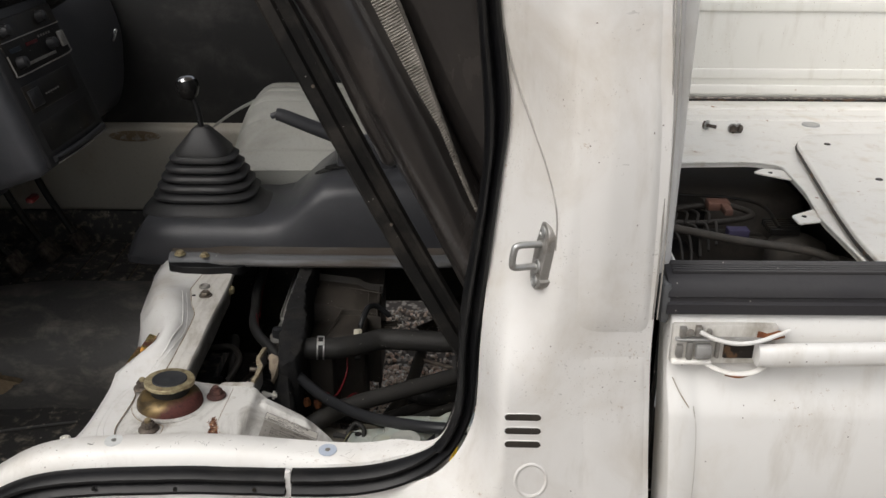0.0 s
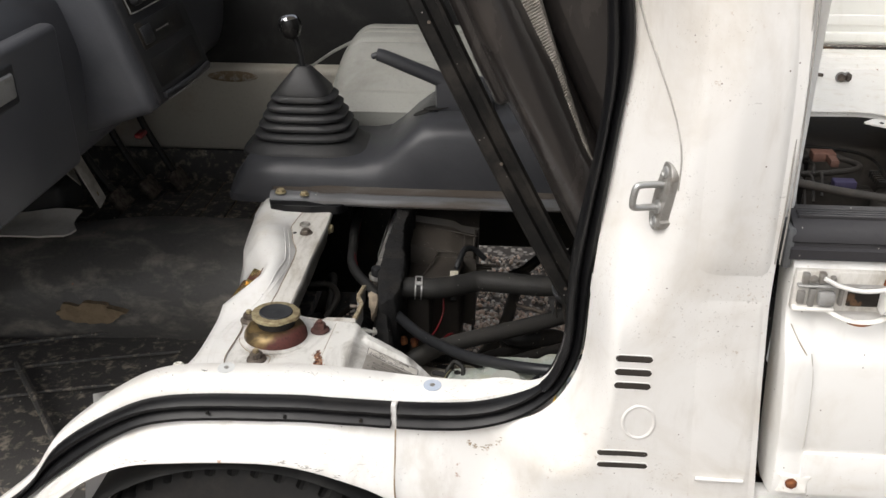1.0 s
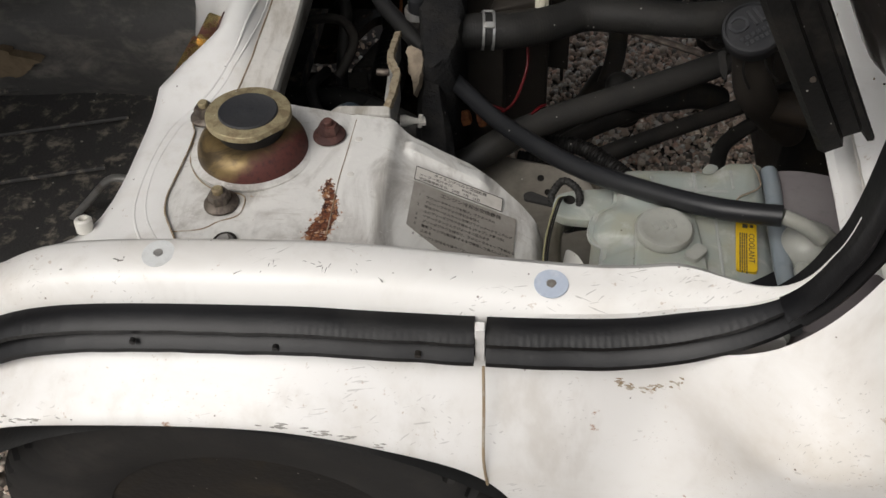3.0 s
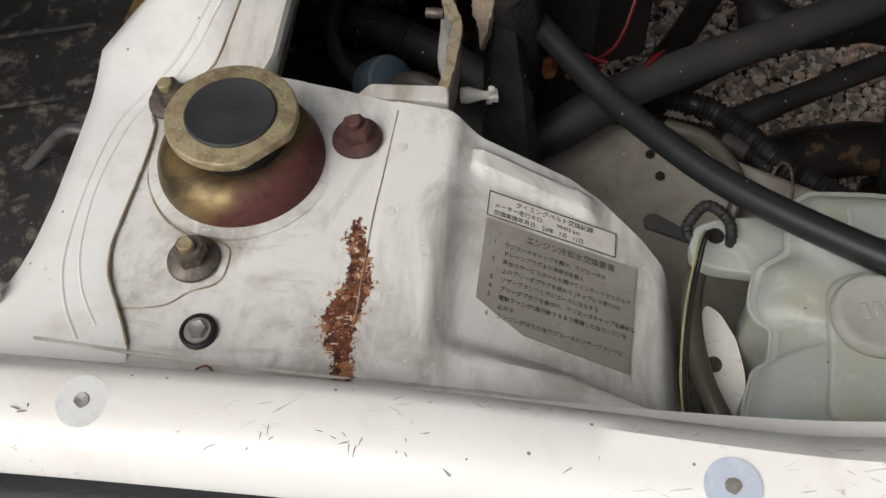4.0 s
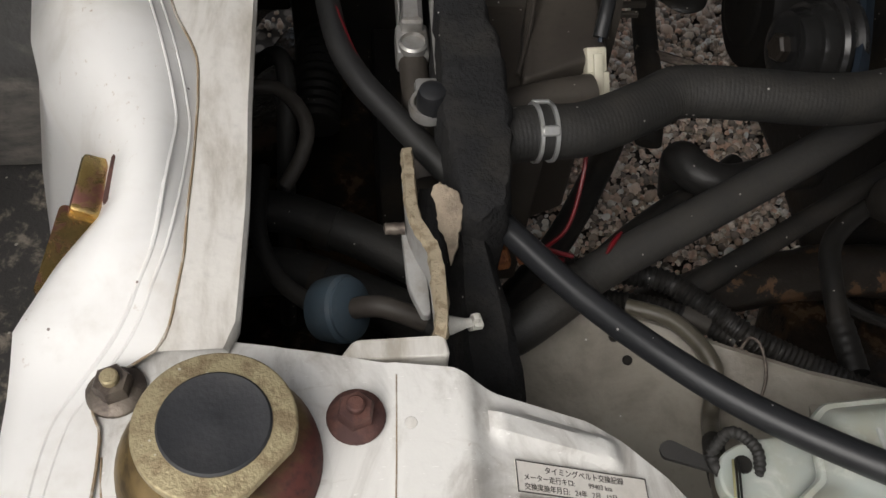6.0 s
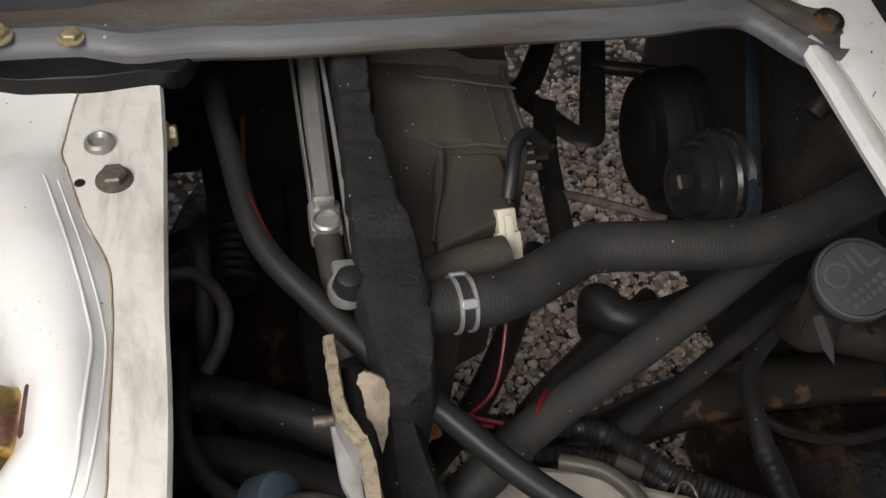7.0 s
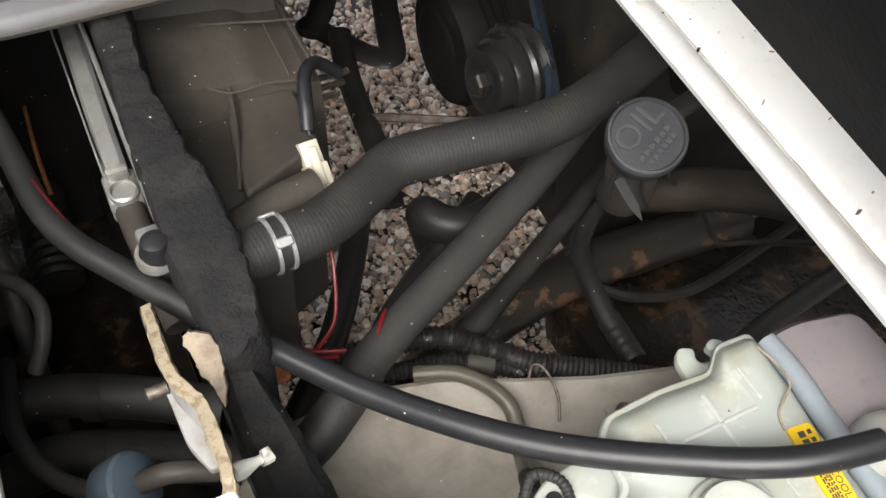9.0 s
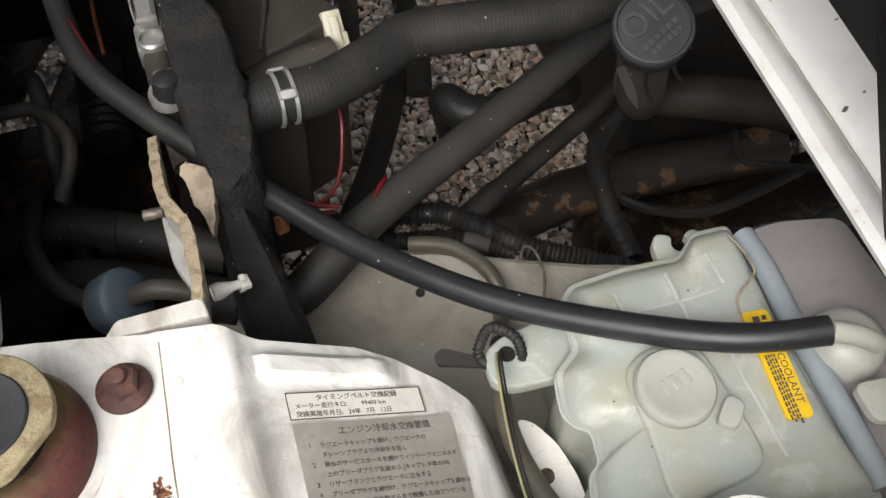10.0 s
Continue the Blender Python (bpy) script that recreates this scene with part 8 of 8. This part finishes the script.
def build_inner_fender():
    f = empty("inner_fender", (0.3, 0.45, 0.3), "dusty grey-beige inner fender panel with two holes", "body panel", "", "structure")
    tab = [(0.10, 0.505, 0.325), (0.17, 0.512, 0.330), (0.20, 0.516, 0.332), (0.243, 0.505, 0.333), (0.27, 0.498, 0.333), (0.326, 0.472, 0.335), (0.38, 0.450, 0.335), (0.432, 0.434, 0.335), (0.50, 0.415, 0.333), (0.60, 0.39, 0.33)]
    xs = [0.10 + 0.01 * k for k in range(51)]
    rows = []
    for x, (y, z) in zip(xs, interp(xs, tab)):
        w = 0.0015 * noise.noise(Vector((x * 20, 0, 4)))
        rows.append([(x, 0.21, 0.285), (x, 0.30, 0.300), (x, 0.34, 0.306 + w), (x, 0.375, 0.311), (x, y - 0.045, 0.318 + w), (x, y - 0.015, z - 0.006), (x, y - 0.004, z - 0.0005), (x, y, z - 0.002), (x, y + 0.002, z - 0.010), (x, y + 0.002, 0.22)])
    part("panel", loft(rows), FENDER, f)
    for x, y, z in ((0.2445, 0.4865, 0.3260), (0.2525, 0.4695, 0.3218)):
        part("hole", lathe([(0.0038, 0), (0.0036, 0.0012), (0.0001, 0.0012)], 14, pose(x, y, z, 12, 0, 0)), BLACK, f)
    hp = part("patch_plate", box((0.375, 0.405, 0.318), (0.402, 0.43, 0.326), 0.003), FENDER, f)
    part("screw", lathe([(0.006, 0), (0.0055, 0.004), (0.0001, 0.0045)], 12, pose(0.388, 0.418, 0.326)), NUT, hp)
    w = empty("white_inner_panel", (0.27, 0.24, 0.4), "white rust-spotted panel edge between tower and tank", "body panel", "", "structure")
    out = rounded([(0.275, 0.210), (0.268, 0.255), (0.264, 0.280), (0.264, 0.305), (0.267, 0.321), (0.276, 0.315), (0.285, 0.298), (0.289, 0.276), (0.288, 0.250), (0.290, 0.210)], 0.006)
    part("plate", prism([(p.x, p.y) for p in out], 0.395, 0.402), WHITE_BED, w)
    part("screw_hole", lathe([(0.005, 0), (0.0045, 0.002), (0.0001, 0.002)], 12, pose(0.271, 0.281, 0.402)), NUT, w)
    ww = empty("tie_wires", (0.255, 0.3, 0.42), "thin yellow and black wires tied beside the tank", "wire")
    for k, mt in ((0, surface("faded_yellow_wire", (0.33, 0.31, 0.16), (0.25, 0.23, 0.14), 0.6)), (1, BLACK), (2, HOSE)):
        d = 0.0017 * k
        part("wire", sweep([(0.262 + d, 0.352, 0.436), (0.2555 + d, 0.335, 0.445), (0.247 + d, 0.29, 0.447), (0.2455 + d, 0.25, 0.44), (0.251 + d, 0.21, 0.43)], 0.00075, 6), mt, ww)
    part("tie_loop", sweep([(0.252, 0.358, 0.432), (0.262, 0.366, 0.442), (0.275, 0.357, 0.440), (0.276, 0.345, 0.432), (0.266, 0.341, 0.428), (0.254, 0.350, 0.43), (0.252, 0.358, 0.432)], 0.0034, 10, 6, None, 0.1, 0.003), HOSE, ww, "black corrugated loop")
    part("tie_tail", prism(rounded([(0, -0.004), (0.03, -0.006), (0.034, 0), (0.03, 0.006), (0, 0.002)], 0.003), 0, 0.003, pose(0.256, 0.350, 0.425, 0, 10, 148)), HOSE_GREY, ww)


build_inner_fender()


def build_tank():
    t = empty("coolant_reservoir", (0.35, 0.3, 0.3), "translucent greenish-white plastic coolant reservoir with yellow label", "reservoir")
    out = rounded([(0.275, 0.200), (0.275, 0.232), (0.279, 0.250), (0.283, 0.262), (0.291, 0.266), (0.294, 0.286), (0.287, 0.290), (0.282, 0.299), (0.284, 0.312), (0.288, 0.326), (0.305, 0.338), (0.308, 0.370), (0.319, 0.380), (0.357, 0.382), (0.396, 0.379), (0.412, 0.393), (0.438, 0.392), (0.438, 0.345), (0.4365, 0.330), (0.435, 0.310), (0.433, 0.240), (0.434, 0.200)], 0.005, 4)
    mid = Vector((0.355, 0.285))
    rows = [[(p.x + (mid - p).normalized().x * inset, p.y + (mid - p).normalized().y * inset, z) for p in out] for inset, z in ((0.012, 0.325), (0.004, 0.33), (0.004, 0.36), (0.004, 0.437), (0.0, 0.439), (0.0, 0.4425), (0.0012, 0.4440), (0.006, 0.4445), (0.03, 0.4445))]
    body = part("tank_body", loft(rows, closed=True, cap=True), TANK, t)
    part("flange_rim", sweep([(p.x, p.y, 0.4432) for p in out[3:46]], 0.0009, 8, 1), TANKRIB, body)
    top = [p + (mid - p).normalized() * 0.0055 for p in out]
    rows = [[(p.x + (mid - p).normalized().x * inset, p.y + (mid - p).normalized().y * inset, z) for p in top] for inset, z in ((-0.003, 0.442), (0.0, 0.4455), (0.003, 0.4500), (0.008, 0.4545), (0.015, 0.4575), (0.03, 0.459))]
    part("tank_top", loft(rows, closed=True, cap=True), TANK, t)
    for lo, hi in (((0.336, 0.325), (0.339, 0.358)), ((0.372, 0.322), (0.375, 0.362)), ((0.318, 0.3405), (0.400, 0.3430)), ((0.404, 0.345), (0.4065, 0.368)), ((0.385, 0.235), (0.3875, 0.318))):
        part("rib", box((lo[0], lo[1], 0.45), (hi[0], hi[1], 0.4596), 0.0006, 2), TANKRIB, body)
    part("filler_deck", prism(rounded([(0.312, 0.225), (0.318, 0.262), (0.320, 0.308), (0.338, 0.318), (0.370, 0.314), (0.376, 0.232)], 0.018), 0.45, 0.4630, None, 0.0035), TANK, body)
    cap = part("filler_cap", lathe([(0.0228, 0), (0.0234, 0.001), (0.0232, 0.005), (0.0218, 0.0072), (0.019, 0.0078), (0.0172, 0.0072), (0.0001, 0.0074)], 40, pose(0.342, 0.288, 0.4632)), TANKCAP, t, "round milky filler cap")
    part("pull_tab", prism(rounded([(0.012, -0.026), (0.026, -0.012), (0.034, -0.020), (0.022, -0.033)], 0.007), 0.0, 0.0045, pose(0.342, 0.288, 0.4632), 0.001), TANKCAP, cap)
    for k in range(3):
        part("cap_mark", box((-0.009 + 0.007 * k, -0.003, 0.0075), (-0.005 + 0.007 * k, 0.006, 0.0083), 0.0003, 1, pose(0.342, 0.288, 0.4632, 0, 0, 15)), TANKCAP, cap)
    ear = [(0.253, 0.343), (0.256, 0.356), (0.269, 0.363), (0.315, 0.368), (0.315, 0.328), (0.293, 0.326), (0.264, 0.328), (0.254, 0.334)]
    part("mount_ear", prism(rounded(ear, 0.007), 0.424, 0.434, None, 0.002), TANK, t)
    part("ear_hole", lathe([(0.0055, 0), (0.005, 0.0012), (0.0001, 0.0012)], 14, pose(0.268, 0.350, 0.4338)), BLACK, t)
    part("hook", prism(rounded([(0.386, 0.370), (0.389, 0.398), (0.395, 0.406), (0.404, 0.402), (0.399, 0.394), (0.402, 0.387), (0.411, 0.386), (0.416, 0.392), (0.413, 0.400), (0.421, 0.403), (0.428, 0.396), (0.424, 0.370)], 0.004), 0.424, 0.4315, None, 0.0015), TANK, t)
    rows = []
    out2 = rounded([(0.436, 0.200), (0.437, 0.240), (0.440, 0.311), (0.444, 0.375), (0.447, 0.387), (0.470, 0.388), (0.515, 0.378), (0.520, 0.20)], 0.010, 4)
    mid2 = Vector((0.468, 0.29))
    for inset, z in ((0.008, 0.325), (0.0, 0.335), (0.0, 0.43), (0.002, 0.442), (0.006, 0.447), (0.03, 0.449)):
        rows.append([(p.x + (mid2 - p).normalized().x * inset, p.y + (mid2 - p).normalized().y * inset, z) for p in out2])
    part("second_chamber", loft(rows, closed=True, cap=True), TANK2, t, "greyish second chamber of the tank")
    part("chamber_edge", sweep([(0.434, 0.205, 0.448), (0.436, 0.240, 0.449), (0.438, 0.311, 0.449), (0.441, 0.35, 0.449), (0.442, 0.380, 0.446)], 0.0075, 12, 5), TANKEDGE, t, "blue-grey seam between the chambers")
    part("step_ridge", sweep([(0.426, 0.376, 0.4575), (0.428, 0.360, 0.460), (0.426, 0.345, 0.461), (0.408, 0.333, 0.461), (0.404, 0.322, 0.4595)], 0.0008, 8, 5), FELT, t, "dirty moulded step line")
    noz = part("nozzle_dome", lathe([(0.024, -0.012), (0.0235, 0.0), (0.020, 0.010), (0.011, 0.016), (0.0001, 0.017)], 28, pose(0.459, 0.288, 0.453)), TANKCAP, t, "milky plastic nozzle cap")
    part("spout", sweep([(0.462, 0.276, 0.474), (0.448, 0.280, 0.484), (0.430, 0.286, 0.489)], 0.0062, 12), TANKCAP, noz)
    part("spout_tab", prism(rounded([(0.44, 0.236), (0.462, 0.232), (0.464, 0.258), (0.44, 0.26)], 0.007), 0.460, 0.466, None, 0.001), TANKCAP, noz)
    lab = part("warning_label", prism(rounded([(0.404, 0.322), (0.420, 0.320), (0.412, 0.251), (0.396, 0.253)], 0.003), 0.4545, 0.4612, None, 0.0), YELLOW, t, "yellow coolant warning label")
    mm = Matrix.Translation((0.4105, 0.292, 0.4615)) @ pose(0, 0, 0, 0, 0, -97)
    part("print", lettering("COOLANT", 0.0065, mm), INK, lab)
    rng = random.Random(8)
    for k in range(4):
        x = 0.0005
        while x < 0.041:
            w = rng.uniform(0.0012, 0.0034)
            part("print_bar", box((x, -0.0022 - 0.0017 * k, -0.0003), (x + w, -0.0013 - 0.0017 * k, 0.0003), 0, 1, mm), INK, lab)
            x += w + 0.0009
    for j in range(4):
        part("print_bar", box((-0.025 + 0.0052 * j, -0.005, -0.0003), (-0.0212 + 0.0052 * j, -0.001, 0.0003), 0, 1, mm), INK, lab)
        part("print_bar", box((-0.025 + 0.0052 * j, 0.001, -0.0003), (-0.0222 + 0.0052 * j, 0.0035, 0.0003), 0, 1, mm), INK, lab)


build_tank()


def build_wheel():
    w = empty("front_wheel", (-0.02, 0.205, 0.155), "black tyre with block tread inside the wheel arch", "wheel")
    m = pose(-0.02, 0.207, 0.155, 90, 0, 0)
    rows = []
    prof = [(0.150, -0.060), (0.19, -0.074), (0.225, -0.076), (0.244, -0.070), (0.251, -0.060), (0.2535, -0.046), (0.2535, -0.040), (0.246, -0.039), (0.246, -0.034), (0.2555, -0.033), (0.2565, -0.016), (0.2565, -0.004), (0.249, -0.003), (0.249, 0.003), (0.2565, 0.004)]
    prof += [(r, -z) for r, z in prof[::-1][1:]]
    for k in range(288):
        a = 2 * math.pi * k / 288
        row = []
        for n, (r, z) in enumerate(prof):
            slot = (k + (2 if abs(z) < 0.03 else 0)) % 6 in (0, 1)
            cut = 0.0075 if slot and r > 0.2500 else 0.004 if slot and 0.243 < r <= 0.2455 else 0.0
            row.append(m @ Vector(((r - cut) * math.cos(a), (r - cut) * math.sin(a), z)))
        rows.append(row)
    part("tyre", loft(rows + rows[:1]), TYRE, w)
    part("rim", lathe([(0.156, 0.058), (0.146, 0.045), (0.10, 0.040), (0.06, 0.050), (0.0001, 0.050)], 40, m), BLACK, w, "dark steel rim")
    bm = loft([[(0.31 * math.cos(a), y, 0.13 + 0.31 * math.sin(a)) for y in (0.10, 0.16, 0.22, 0.27)] for a in [math.radians(-10 + 152 * k / 24) for k in range(25)]])
    finish("wheel_housing", bm, DARKTRIM, None, "black underside of the wheel arch", "wheel housing", "", "structure")


build_wheel()
